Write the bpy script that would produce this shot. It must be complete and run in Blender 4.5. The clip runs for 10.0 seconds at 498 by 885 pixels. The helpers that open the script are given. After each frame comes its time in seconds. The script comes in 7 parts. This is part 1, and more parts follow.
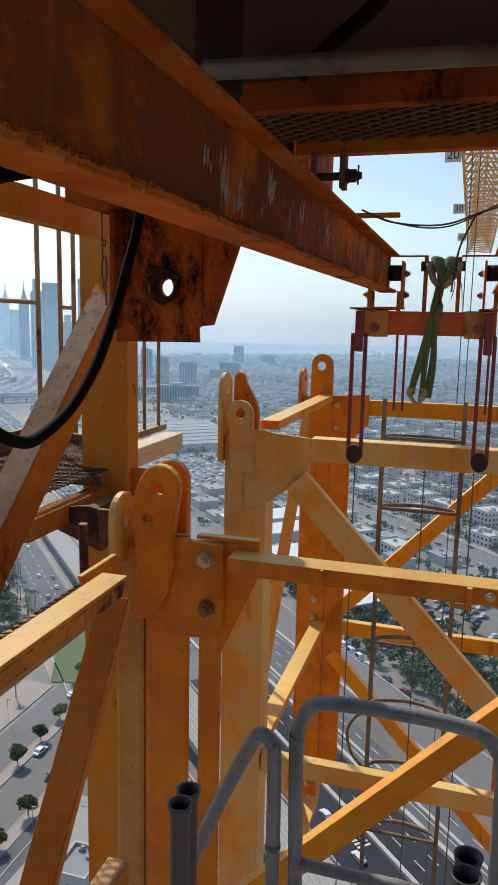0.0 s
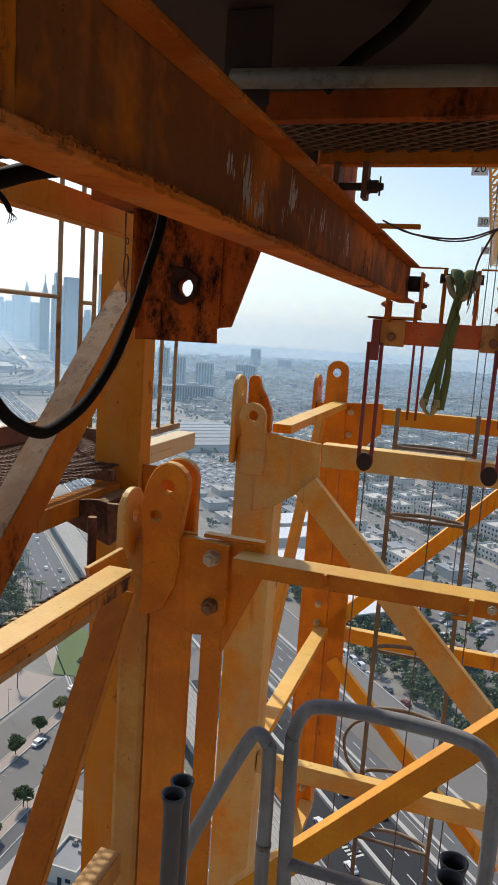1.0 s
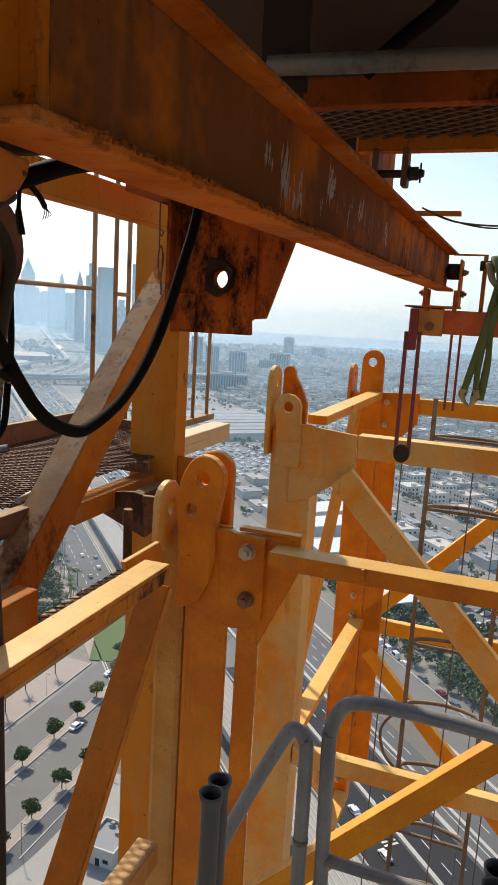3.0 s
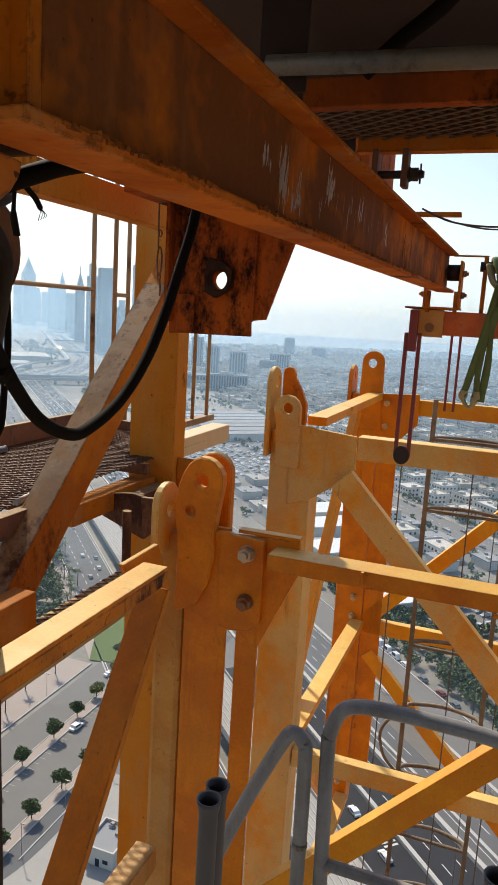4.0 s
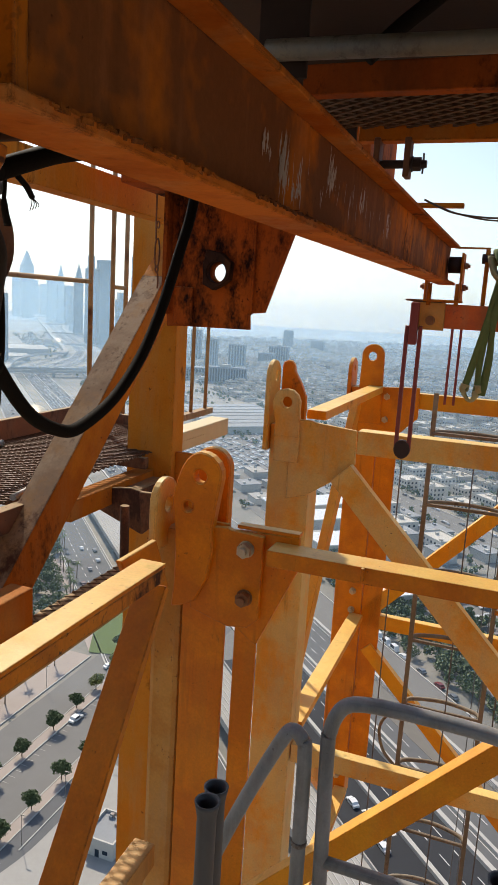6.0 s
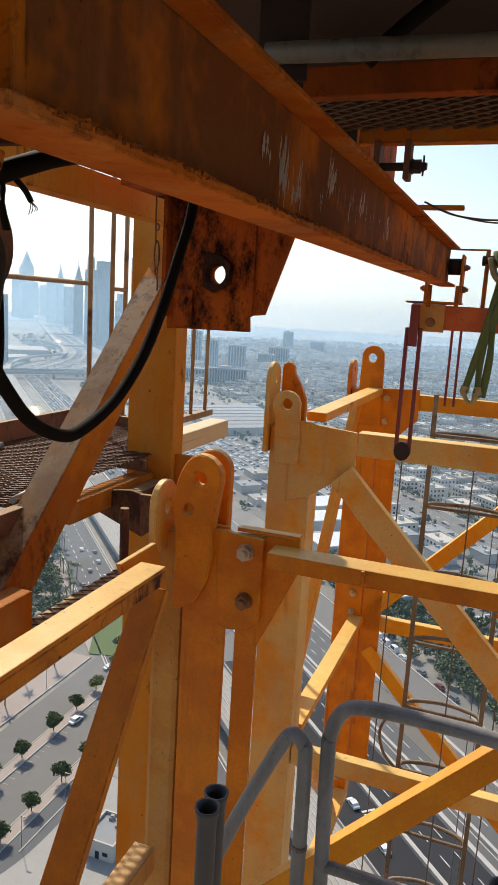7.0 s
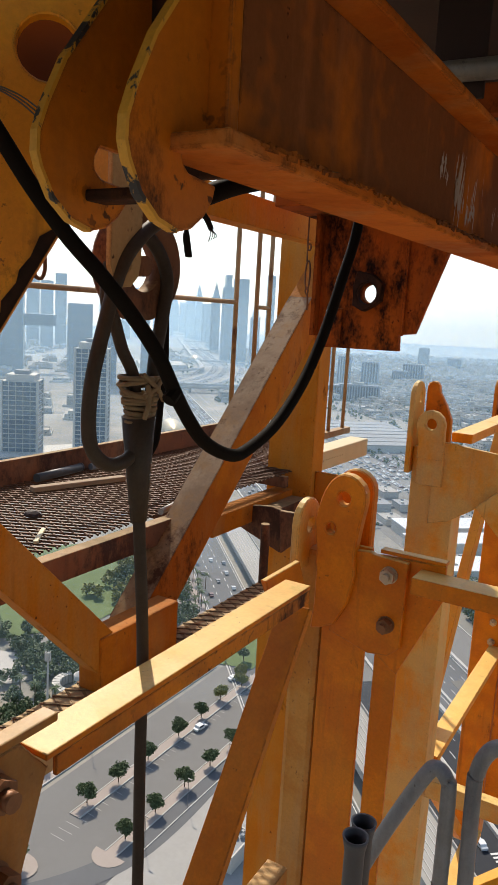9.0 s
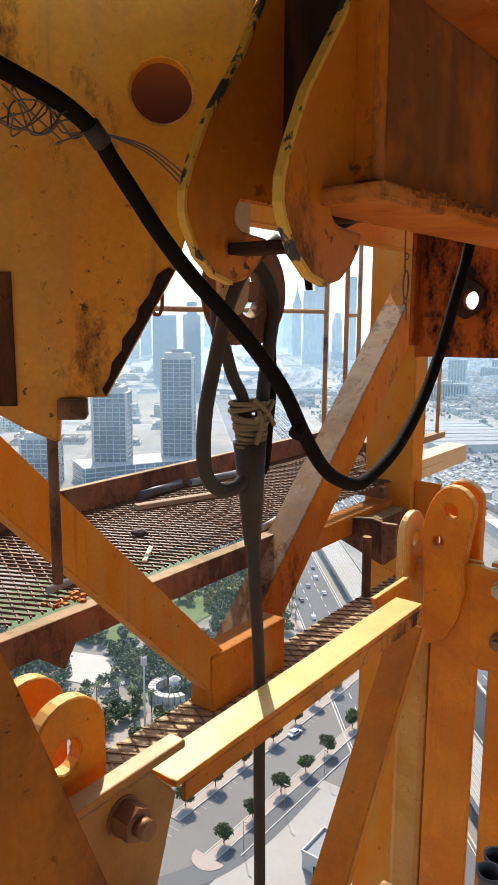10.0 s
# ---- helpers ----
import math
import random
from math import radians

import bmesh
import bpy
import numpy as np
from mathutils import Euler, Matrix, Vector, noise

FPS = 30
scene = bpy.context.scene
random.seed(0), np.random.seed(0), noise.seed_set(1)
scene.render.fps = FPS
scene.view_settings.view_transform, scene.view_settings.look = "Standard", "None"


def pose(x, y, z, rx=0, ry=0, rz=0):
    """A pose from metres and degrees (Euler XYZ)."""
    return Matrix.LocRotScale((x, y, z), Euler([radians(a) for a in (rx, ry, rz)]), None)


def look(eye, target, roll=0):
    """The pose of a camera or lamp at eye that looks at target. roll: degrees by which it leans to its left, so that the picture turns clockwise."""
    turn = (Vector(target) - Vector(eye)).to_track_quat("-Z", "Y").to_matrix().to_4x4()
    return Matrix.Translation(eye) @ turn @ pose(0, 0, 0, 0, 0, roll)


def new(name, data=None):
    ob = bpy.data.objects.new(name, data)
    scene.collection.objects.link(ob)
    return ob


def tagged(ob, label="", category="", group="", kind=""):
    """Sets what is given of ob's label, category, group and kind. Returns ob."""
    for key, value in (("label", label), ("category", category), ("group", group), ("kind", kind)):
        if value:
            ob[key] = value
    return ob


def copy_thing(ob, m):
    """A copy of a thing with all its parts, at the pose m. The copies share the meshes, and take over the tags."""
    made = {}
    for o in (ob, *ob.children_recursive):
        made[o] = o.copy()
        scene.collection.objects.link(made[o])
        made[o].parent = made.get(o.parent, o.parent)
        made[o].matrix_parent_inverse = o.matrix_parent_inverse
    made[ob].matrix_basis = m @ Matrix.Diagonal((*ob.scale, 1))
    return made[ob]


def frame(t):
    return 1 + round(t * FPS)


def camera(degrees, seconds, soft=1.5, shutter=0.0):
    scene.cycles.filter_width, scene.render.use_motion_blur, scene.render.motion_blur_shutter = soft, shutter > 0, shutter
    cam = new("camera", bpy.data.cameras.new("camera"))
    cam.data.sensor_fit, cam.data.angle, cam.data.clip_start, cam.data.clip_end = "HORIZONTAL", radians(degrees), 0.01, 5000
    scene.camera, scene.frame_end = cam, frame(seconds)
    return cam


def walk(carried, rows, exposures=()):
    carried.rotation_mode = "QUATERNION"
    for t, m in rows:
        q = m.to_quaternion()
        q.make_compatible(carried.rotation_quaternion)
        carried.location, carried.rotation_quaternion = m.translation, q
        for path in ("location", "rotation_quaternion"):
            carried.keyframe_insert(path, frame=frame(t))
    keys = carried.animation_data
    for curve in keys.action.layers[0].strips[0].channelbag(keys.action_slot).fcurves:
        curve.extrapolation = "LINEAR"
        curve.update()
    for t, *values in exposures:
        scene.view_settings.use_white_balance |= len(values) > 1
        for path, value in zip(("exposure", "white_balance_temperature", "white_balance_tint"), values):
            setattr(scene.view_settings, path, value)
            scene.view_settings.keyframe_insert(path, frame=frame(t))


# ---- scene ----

cam = camera(37.59, 10.0, 1.2)
PATH = [  # seconds, x, y, z, yaw, pitch, roll
    (0, 0.009, -0.026, -0.022, 16.747, -9.184, -1.213),
    (0.5, 0.013, -0.050, -0.025, 17.693, -9.070, -3.614),
    (1, 0.026, -0.056, -0.021, 18.186, -9.005, -3.865),
    (1.5, 0.015, -0.051, -0.019, 19.943, -10.249, -3.850),
    (2, 0.013, -0.042, -0.012, 20.269, -10.227, -3.224),
    (2.5, 0.007, -0.035, -0.009, 20.670, -10.086, -3.231),
    (4, 0.004, -0.012, -0.005, 20.783, -10.022, -3.355),
    (4.5, 0.004, -0.007, 0.001, 20.808, -9.719, -3.257),
    (5, 0.000, 0.000, 0.000, 20.705, -9.980, -3.300),
    (5.5, -0.007, 0.014, -0.005, 20.712, -10.615, -3.389),
    (7, -0.013, 0.031, 0.001, 20.690, -10.503, -3.325),
    (7.5, -0.019, 0.035, 0.002, 20.875, -10.580, -3.499),
    (8, -0.025, 0.044, 0.002, 20.969, -10.643, -3.587),
    (8.5, -0.043, 0.020, 0.013, 25.556, -10.877, -2.284),
    (9, -0.073, 0.006, 0.009, 31.013, -9.852, -3.181),
    (9.5, -0.083, -0.004, 0.008, 33.127, -11.85, -2.398),
    (9.7, -0.119, 0.012, 0.006, 34.064, -10.183, -4.222),
    (9.8, -0.127, 0.007, 0.030, 34.501, -10.266, -3.587),
    (9.9, -0.113, -0.026, 0.058, 35.504, -7.078, -2.009),
    (10, -0.137, -0.020, 0.052, 37.293, -9.67, -0.282),
]
walk(cam, [(t, pose(x, y, z, 90 + pitch, roll, yaw)) for t, x, y, z, yaw, pitch, roll in PATH], [(0, 0.02, 6400, 10), (1.0, 0.10, 6700, 10), (2.5, 0.30, 7000, 10), (5.5, 0.33, 7000, 10), (8.0, 0.30, 7000, 10), (9.0, 0.40, 7000, 10), (9.5, 0.54, 6700, 10), (10, 0.90, 6800, 10)])

# ---- light ----
SUN_YAW, SUN_EL = 46.0, 43.0
world = bpy.data.worlds.new("sky")
scene.world = world
world.use_nodes = True
wn = world.node_tree.nodes
sky = wn.new("ShaderNodeTexSky")
sky.sky_type = "NISHITA"
sky.sun_disc = False
sky.sun_elevation = radians(SUN_EL)
sky.sun_rotation = radians(-SUN_YAW)
sky.altitude = 150
sky.air_density = 1.0
sky.dust_density = 1.2
sky.ozone_density = 1.5
world.node_tree.links.new(sky.outputs[0], wn["Background"].inputs[0])
wn["Background"].inputs[1].default_value = 0.14
sun_data = bpy.data.lights.new("sun", "SUN")
sun_data.energy = 3.7
sun_data.angle = radians(0.6)
sun_data.color = (1.0, 0.93, 0.82)
sun = new("sun", sun_data)
sy, se = radians(SUN_YAW), radians(SUN_EL)
sun_dir = Vector((-math.sin(sy) * math.cos(se), math.cos(sy) * math.cos(se), math.sin(se)))
sun.matrix_world = look(sun_dir * 50, (0, 0, 0))

# ---- materials ----


def nodes_of(m):
    m.use_nodes = True
    nt = m.node_tree
    return nt, nt.nodes["Principled BSDF"]


def ramp(nt, src, stops):
    r = nt.nodes.new("ShaderNodeValToRGB")
    r.color_ramp.elements[0].position, r.color_ramp.elements[0].color = stops[0][0], (*stops[0][1], 1)
    r.color_ramp.elements[1].position, r.color_ramp.elements[1].color = stops[-1][0], (*stops[-1][1], 1)
    for p, c in stops[1:-1]:
        e = r.color_ramp.elements.new(p)
        e.color = (*c, 1)
    nt.links.new(src, r.inputs[0])
    return r.outputs[0]


def noise_node(nt, scale, detail=6, rough=0.6, stretch=(1, 1, 1), kind="Object", off=0.0):
    tc = nt.nodes.new("ShaderNodeTexCoord")
    mp = nt.nodes.new("ShaderNodeMapping")
    mp.inputs["Scale"].default_value = stretch
    mp.inputs["Location"].default_value = (off, off * 0.7, off * 0.3)
    nt.links.new(tc.outputs[kind], mp.inputs[0])
    n = nt.nodes.new("ShaderNodeTexNoise")
    n.inputs["Scale"].default_value, n.inputs["Detail"].default_value, n.inputs["Roughness"].default_value = scale, detail, rough
    nt.links.new(mp.outputs[0], n.inputs[0])
    return n.outputs[0]


def mix_col(nt, fac, a, b, mode="MIX"):
    m = nt.nodes.new("ShaderNodeMix")
    m.data_type, m.blend_type = "RGBA", mode
    for k, v in ((0, fac), (6, a), (7, b)):
        if isinstance(v, (int, float)):
            m.inputs[k].default_value = v
        elif isinstance(v, tuple):
            m.inputs[k].default_value = (*v, 1)
        else:
            nt.links.new(v, m.inputs[k])
    return m.outputs[2]


def bump(nt, bsdf, height, strength, dist=0.002):
    b = nt.nodes.new("ShaderNodeBump")
    b.inputs["Strength"].default_value, b.inputs["Distance"].default_value = strength, dist
    nt.links.new(height, b.inputs["Height"])
    nt.links.new(b.outputs[0], bsdf.inputs["Normal"])


def painted(name, base, tone, dirt, rust, rust_amount=0.25, dirt_amount=0.5, rough=0.45, streak=True, dust_sun=0.5, dust_sun_col=(0.50, 0.36, 0.16), spec=0.4, runs=0.5, wear=0.6, cover=0.0, pits=0.0, soft=0.06):
    """Painted steel: two tones of paint, dusty upward faces also paled as if sunlit, rust in blotches, specks and
    downward runs, edges worn through the paint.
    """
    m = bpy.data.materials.new(name)
    nt, b = nodes_of(m)
    big = noise_node(nt, 2.3, 5, 0.65)
    col = mix_col(nt, ramp(nt, big, [(0.50 + cover - soft, (0, 0, 0)), (0.50 + cover + soft, (1, 1, 1))]), base, tone)
    st = noise_node(nt, 5.0, 6, 0.7, (1, 1, 0.18 if streak else 1), off=3.0)
    dm = ramp(nt, st, [(0.62 - 0.3 * dirt_amount, (0, 0, 0)), (0.85 - 0.15 * dirt_amount, (0.85, 0.85, 0.85))])
    col = mix_col(nt, dm, col, dirt)
    rn = noise_node(nt, 3.1, 9, 0.78, (1, 1, 0.55), off=11.0)
    rm = ramp(nt, rn, [(0.68 - 0.3 * rust_amount, (0, 0, 0)), (0.76 - 0.25 * rust_amount, (1, 1, 1))])
    rn2 = noise_node(nt, 26.0, 5, 0.7, off=5.0)
    rcol = mix_col(nt, rn2, rust, tuple(c * 0.35 for c in rust))
    col = mix_col(nt, rm, col, rcol)
    # upward faces turn paler: a dusty film plus sunlight put into the colour
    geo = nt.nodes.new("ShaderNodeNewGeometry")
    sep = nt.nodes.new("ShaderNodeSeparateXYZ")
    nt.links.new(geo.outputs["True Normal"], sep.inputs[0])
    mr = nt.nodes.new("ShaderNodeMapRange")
    for k, v in ((1, 0.50), (2, 0.88), (3, 0.0), (4, dust_sun)):
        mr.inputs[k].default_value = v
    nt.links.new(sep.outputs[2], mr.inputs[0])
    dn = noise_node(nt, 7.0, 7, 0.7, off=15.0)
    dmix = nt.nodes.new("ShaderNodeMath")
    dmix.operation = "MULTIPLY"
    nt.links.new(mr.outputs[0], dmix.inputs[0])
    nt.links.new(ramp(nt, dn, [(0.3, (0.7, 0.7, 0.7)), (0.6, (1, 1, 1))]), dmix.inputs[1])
    col = mix_col(nt, dmix.outputs[0], col, dust_sun_col)
    # thin rust runs
    run = noise_node(nt, 14.0, 5, 0.6, (1, 1, 0.05), off=21.0)
    patch = noise_node(nt, 1.7, 4, 0.6, off=9.0)
    rmul = nt.nodes.new("ShaderNodeMath")
    rmul.operation = "MULTIPLY"
    nt.links.new(ramp(nt, run, [(0.60, (0, 0, 0)), (0.72, (1, 1, 1))]), rmul.inputs[0])
    nt.links.new(ramp(nt, patch, [(0.45, (0, 0, 0)), (0.62, (runs, runs, runs))]), rmul.inputs[1])
    col = mix_col(nt, rmul.outputs[0], col, tuple(c * 0.8 for c in rust))
    # edges rubbed bare
    bev = nt.nodes.new("ShaderNodeBevel")
    bev.samples = 4
    bev.inputs["Radius"].default_value = 0.010
    dot = nt.nodes.new("ShaderNodeVectorMath")
    dot.operation = "DOT_PRODUCT"
    nt.links.new(bev.outputs[0], dot.inputs[0])
    nt.links.new(geo.outputs["Normal"], dot.inputs[1])
    edge = ramp(nt, dot.outputs["Value"], [(0.86, (1, 1, 1)), (0.985, (0, 0, 0))])
    en = noise_node(nt, 22.0, 6, 0.7, off=31.0)
    emul = nt.nodes.new("ShaderNodeMath")
    emul.operation = "MULTIPLY"
    nt.links.new(edge, emul.inputs[0])
    nt.links.new(ramp(nt, en, [(0.45, (0, 0, 0)), (0.52, (wear, wear, wear))]), emul.inputs[1])
    col = mix_col(nt, emul.outputs[0], col, tuple(c * 0.7 for c in rust))
    # broad light and dark weathering
    wide = noise_node(nt, 0.9, 6, 0.7, off=40.0)
    col = mix_col(nt, 1.0, col, ramp(nt, wide, [(0.3, (0.84, 0.82, 0.80)), (0.7, (1.12, 1.10, 1.06))]), "MULTIPLY")
    fine = noise_node(nt, 90.0, 5, 0.7, off=50.0)
    col = mix_col(nt, 1.0, col, ramp(nt, fine, [(0.3, (0.90, 0.90, 0.90)), (0.7, (1.08, 1.08, 1.08))]), "MULTIPLY")
    sp = noise_node(nt, 42.0, 3, 0.6, off=7.0)
    sm = ramp(nt, sp, [(0.64 - pits, (0, 0, 0)), (0.69 - pits, (0.9, 0.9, 0.9))])
    group = noise_node(nt, 2.6, 4, 0.6, off=63.0)
    smul = nt.nodes.new("ShaderNodeMath")
    smul.operation = "MULTIPLY"
    nt.links.new(sm, smul.inputs[0])
    nt.links.new(ramp(nt, group, [(0.50, (0, 0, 0)), (0.60, (1, 1, 1))]), smul.inputs[1])
    col = mix_col(nt, smul.outputs[0], col, tuple(c * 0.45 for c in rust))
    nt.links.new(col, b.inputs["Base Color"])
    rr = mix_col(nt, rm, (rough,) * 3, (0.85,) * 3)
    nt.links.new(mix_col(nt, dm, rr, (0.7,) * 3), b.inputs["Roughness"])
    b.inputs["Specular IOR Level"].default_value = spec
    hn = noise_node(nt, 60.0, 4, 0.6)
    bump(nt, b, mix_col(nt, rm, hn, rn2), 0.35, 0.002)
    return m


def plain(name, col, rough=0.6, metal=0.0, vary=0.25, scale=6.0, bumpy=0.15, spec=0.5):
    m = bpy.data.materials.new(name)
    nt, b = nodes_of(m)
    n = noise_node(nt, scale, 7, 0.65)
    f = noise_node(nt, scale * 9, 4, 0.6, off=4.0)
    c = mix_col(nt, n, tuple(x * (1 - vary) for x in col), tuple(min(1, x * (1 + vary)) for x in col))
    c = mix_col(nt, 0.35, c, mix_col(nt, f, tuple(x * (1 - vary) for x in col), tuple(min(1, x * (1 + vary)) for x in col)))
    nt.links.new(c, b.inputs["Base Color"])
    b.inputs["Roughness"].default_value = rough
    b.inputs["Metallic"].default_value = metal
    b.inputs["Specular IOR Level"].default_value = spec
    if bumpy:
        bump(nt, b, f, bumpy, 0.002)
    return m


# YELLOW, GOLDEN and DUSTY: top colour is matched to sunlit bar tops
YELLOW = painted("yellow_paint", (0.74, 0.208, 0.002), (0.61, 0.152, 0.002), (0.50, 0.180, 0.020), (0.11, 0.03, 0.011), 0.22, 0.40, dust_sun=0.8, dust_sun_col=(0.66, 0.48, 0.13), spec=0.3, pits=-0.03)
BRACEP = painted("deep_orange_paint", (0.68, 0.200, 0.005), (0.54, 0.145, 0.004), (0.44, 0.15, 0.02), (0.10, 0.03, 0.011), 0.30, 0.40, dust_sun=0.0, spec=0.3, wear=1.0, pits=-0.04)
GOLDEN = painted("golden_yellow_paint", (0.80, 0.31, 0.008), (0.74, 0.24, 0.005), (0.58, 0.29, 0.06), (0.11, 0.03, 0.011), 0.18, 0.38, dust_sun=0.8, dust_sun_col=(0.74, 0.55, 0.18), spec=0.3, pits=-0.04)
DUSTY = painted("dusty_yellow_paint", (0.74, 0.445, 0.130), (0.80, 0.310, 0.020), (0.60, 0.39, 0.18), (0.16, 0.05, 0.015), 0.18, 0.45, dust_sun=0.8, dust_sun_col=(0.80, 0.60, 0.22), spec=0.3, pits=-0.06, soft=0.08, cover=0.04)
CAGE = painted("weathered_orange_paint", (0.54, 0.165, 0.012), (0.43, 0.115, 0.010), (0.40, 0.185, 0.060), (0.14, 0.044, 0.014), 0.40, 0.5, 0.75, dust_sun=0.4, dust_sun_col=(0.40, 0.22, 0.08), spec=0.10, wear=1.0, runs=0.8, pits=-0.01)
POSTP = painted("ochre_column_paint", (0.57, 0.215, 0.024), (0.55, 0.172, 0.012), (0.46, 0.25, 0.09), (0.15, 0.048, 0.014), 0.30, 0.5, 0.75, dust_sun=0.4, dust_sun_col=(0.45, 0.27, 0.10), spec=0.10, wear=1.0, runs=0.9, pits=-0.02, soft=0.10)
HOOKP = painted("worn_orange_paint", (0.68, 0.195, 0.007), (0.50, 0.130, 0.006), (0.34, 0.125, 0.022), (0.08, 0.024, 0.010), 0.42, 0.48, runs=0.9, wear=1.0, spec=0.25, pits=0.03)
FLAKING = painted("flaking_grey_primer", (0.38, 0.265, 0.165), (0.27, 0.17, 0.10), (0.42, 0.20, 0.045), (0.11, 0.04, 0.016), 0.55, 0.5, 0.8, dust_sun=0.0, spec=0.2, wear=0.9)
OCHRE = painted("ochre_paint", (0.80, 0.305, 0.016), (0.66, 0.215, 0.012), (0.52, 0.25, 0.07), (0.15, 0.046, 0.013), 0.44, 0.55, runs=1.0, wear=1.0, spec=0.25, pits=0.0, soft=0.08)
BEAM = painted("rusty_orange_paint", (0.215, 0.072, 0.024), (0.60, 0.155, 0.012), (0.40, 0.150, 0.050), (0.080, 0.027, 0.011), 0.36, 0.42, 0.85, spec=0.04, wear=0.9, cover=0.055, pits=-0.05, soft=0.07)
# flange copy of BEAM: dusty, with bounced light put into the colour
BEAMEDGE_LIT = painted("dusty_rusty_lit_orange_paint", (0.54, 0.145, 0.020), (0.40, 0.092, 0.012), (0.48, 0.215, 0.080), (0.09, 0.028, 0.011), 0.40, 0.45, 0.85, streak=False, spec=0.04, wear=1.0, pits=-0.03)
BRACKET = painted("dark_rusty_orange_paint", (0.42, 0.088, 0.010), (0.30, 0.060, 0.010), (0.10, 0.034, 0.014), (0.030, 0.011, 0.007), 0.48, 0.5, 0.8, spec=0.10, soft=0.12)
DEEP = plain("dark_red_primer", (0.055, 0.011, 0.007), 0.7, 0, 0.3, 9)
REDROD = plain("dark_red_paint", (0.20, 0.028, 0.022), 0.5, 0, 0.3, 9)
YOKE = painted("red_orange_paint", (0.62, 0.120, 0.016), (0.52, 0.085, 0.014), (0.42, 0.20, 0.09), (0.14, 0.035, 0.015), 0.2, 0.35)
RUST = painted("rusty_steel", (0.17, 0.07, 0.035), (0.22, 0.085, 0.035), (0.20, 0.13, 0.08), (0.09, 0.035, 0.02), 0.7, 0.4, 0.75)
GALV = painted("galvanised_steel", (0.27, 0.26, 0.24), (0.19, 0.18, 0.165), (0.26, 0.18, 0.11), (0.09, 0.04, 0.022), 0.60, 0.45, 0.45, streak=False, dust_sun=0.2, dust_sun_col=(0.36, 0.33, 0.28), spec=0.5)
PIPEM = painted("mottled_rusty_pipe", (0.17, 0.15, 0.125), (0.10, 0.075, 0.05), (0.24, 0.17, 0.09), (0.045, 0.022, 0.012), 0.50, 0.5, 0.4, streak=False, dust_sun=0.2, dust_sun_col=(0.3, 0.26, 0.2), spec=0.5, pits=0.08)
BURNT_SHADE = painted("burnt_rust_and_shade", (0.045, 0.018, 0.010), (0.020, 0.010, 0.007), (0.26, 0.075, 0.012), (0.015, 0.008, 0.006), 0.4, 0.35, 0.85, dust_sun=0.0, spec=0.15)
DARKGREY = painted("grey_tube_paint", (0.17, 0.19, 0.215), (0.11, 0.125, 0.14), (0.30, 0.30, 0.29), (0.10, 0.075, 0.055), 0.25, 0.5, 0.34, dust_sun=0.35, dust_sun_col=(0.34, 0.33, 0.30), spec=0.6)
STUB = plain("dark_tube_steel", (0.065, 0.066, 0.07), 0.5, 0.1, 0.35, 20)
DPLATE = painted("brown_ochre_paint", (0.46, 0.175, 0.026), (0.36, 0.135, 0.020), (0.34, 0.22, 0.11), (0.10, 0.03, 0.012), 0.28, 0.5, dust_sun=0.6, dust_sun_col=(0.5, 0.36, 0.16), spec=0.25)
FLANGE = painted("dusty_tan_paint", (0.57, 0.26, 0.055), (0.50, 0.19, 0.025), (0.44, 0.27, 0.13), (0.14, 0.05, 0.02), 0.22, 0.5, dust_sun=0.5, spec=0.25, wear=0.9)
LADDER = painted("weathered_ladder_steel", (0.24, 0.195, 0.14), (0.16, 0.12, 0.08), (0.22, 0.18, 0.13), (0.10, 0.04, 0.02), 0.35, 0.5, 0.7, dust_sun=0.4, dust_sun_col=(0.3, 0.26, 0.2), spec=0.3)
TAN = painted("tan_dusty_sunlit_paint", (0.50, 0.33, 0.16), (0.42, 0.25, 0.11), (0.52, 0.38, 0.22), (0.12, 0.045, 0.02), 0.25, 0.5, 0.7, dust_sun=0.6, dust_sun_col=(0.60, 0.46, 0.28), spec=0.2)
NUT = plain("zinc_nut", (0.52, 0.42, 0.30), 0.32, 0.8, 0.5, 40)
RUSTNUT = plain("rusty_nut", (0.24, 0.10, 0.04), 0.5, 0.3, 0.5, 40)
RAILP = painted("faded_tan_tube_paint", (0.34, 0.20, 0.085), (0.28, 0.14, 0.05), (0.40, 0.30, 0.19), (0.12, 0.045, 0.02), 0.4, 0.5, 0.6, dust_sun=0.4, dust_sun_col=(0.36, 0.26, 0.14), spec=0.3)
RUBBER = plain("black_rubber", (0.010, 0.007, 0.005), 0.75, 0, 0.6, 20, spec=0.05)
DUSTRUB = plain("dusty_black_rubber", (0.042, 0.030, 0.021), 0.6, 0, 0.8, 16, spec=0.2)
ROPE = plain("hemp_rope", (0.19, 0.125, 0.065), 0.9, 0, 0.35, 60)
ROPED = plain("brown_rope", (0.075, 0.045, 0.032), 0.85, 0, 0.5, 120, 0.5)
WIRE = plain("steel_wire", (0.12, 0.10, 0.09), 0.5, 0.5, 0.3, 60)
GREENSL = plain("green_webbing", (0.105, 0.135, 0.035), 0.85, 0, 0.45, 40, 0.4)
TANSL = plain("tan_webbing", (0.34, 0.27, 0.12), 0.85, 0, 0.4, 40, 0.4)
CREAM = plain("cream_paint", (0.55, 0.45, 0.26), 0.6, 0, 0.2, 8)
WOOD = plain("weathered_wood", (0.30, 0.21, 0.13), 0.85, 0, 0.3, 30)
BLACKSTEEL = plain("near_black_steel", (0.032, 0.014, 0.009), 0.7, 0.1, 0.5, 10)
MESHM = plain("expanded_metal", (0.10, 0.048, 0.024), 0.65, 0.4, 0.4, 18)
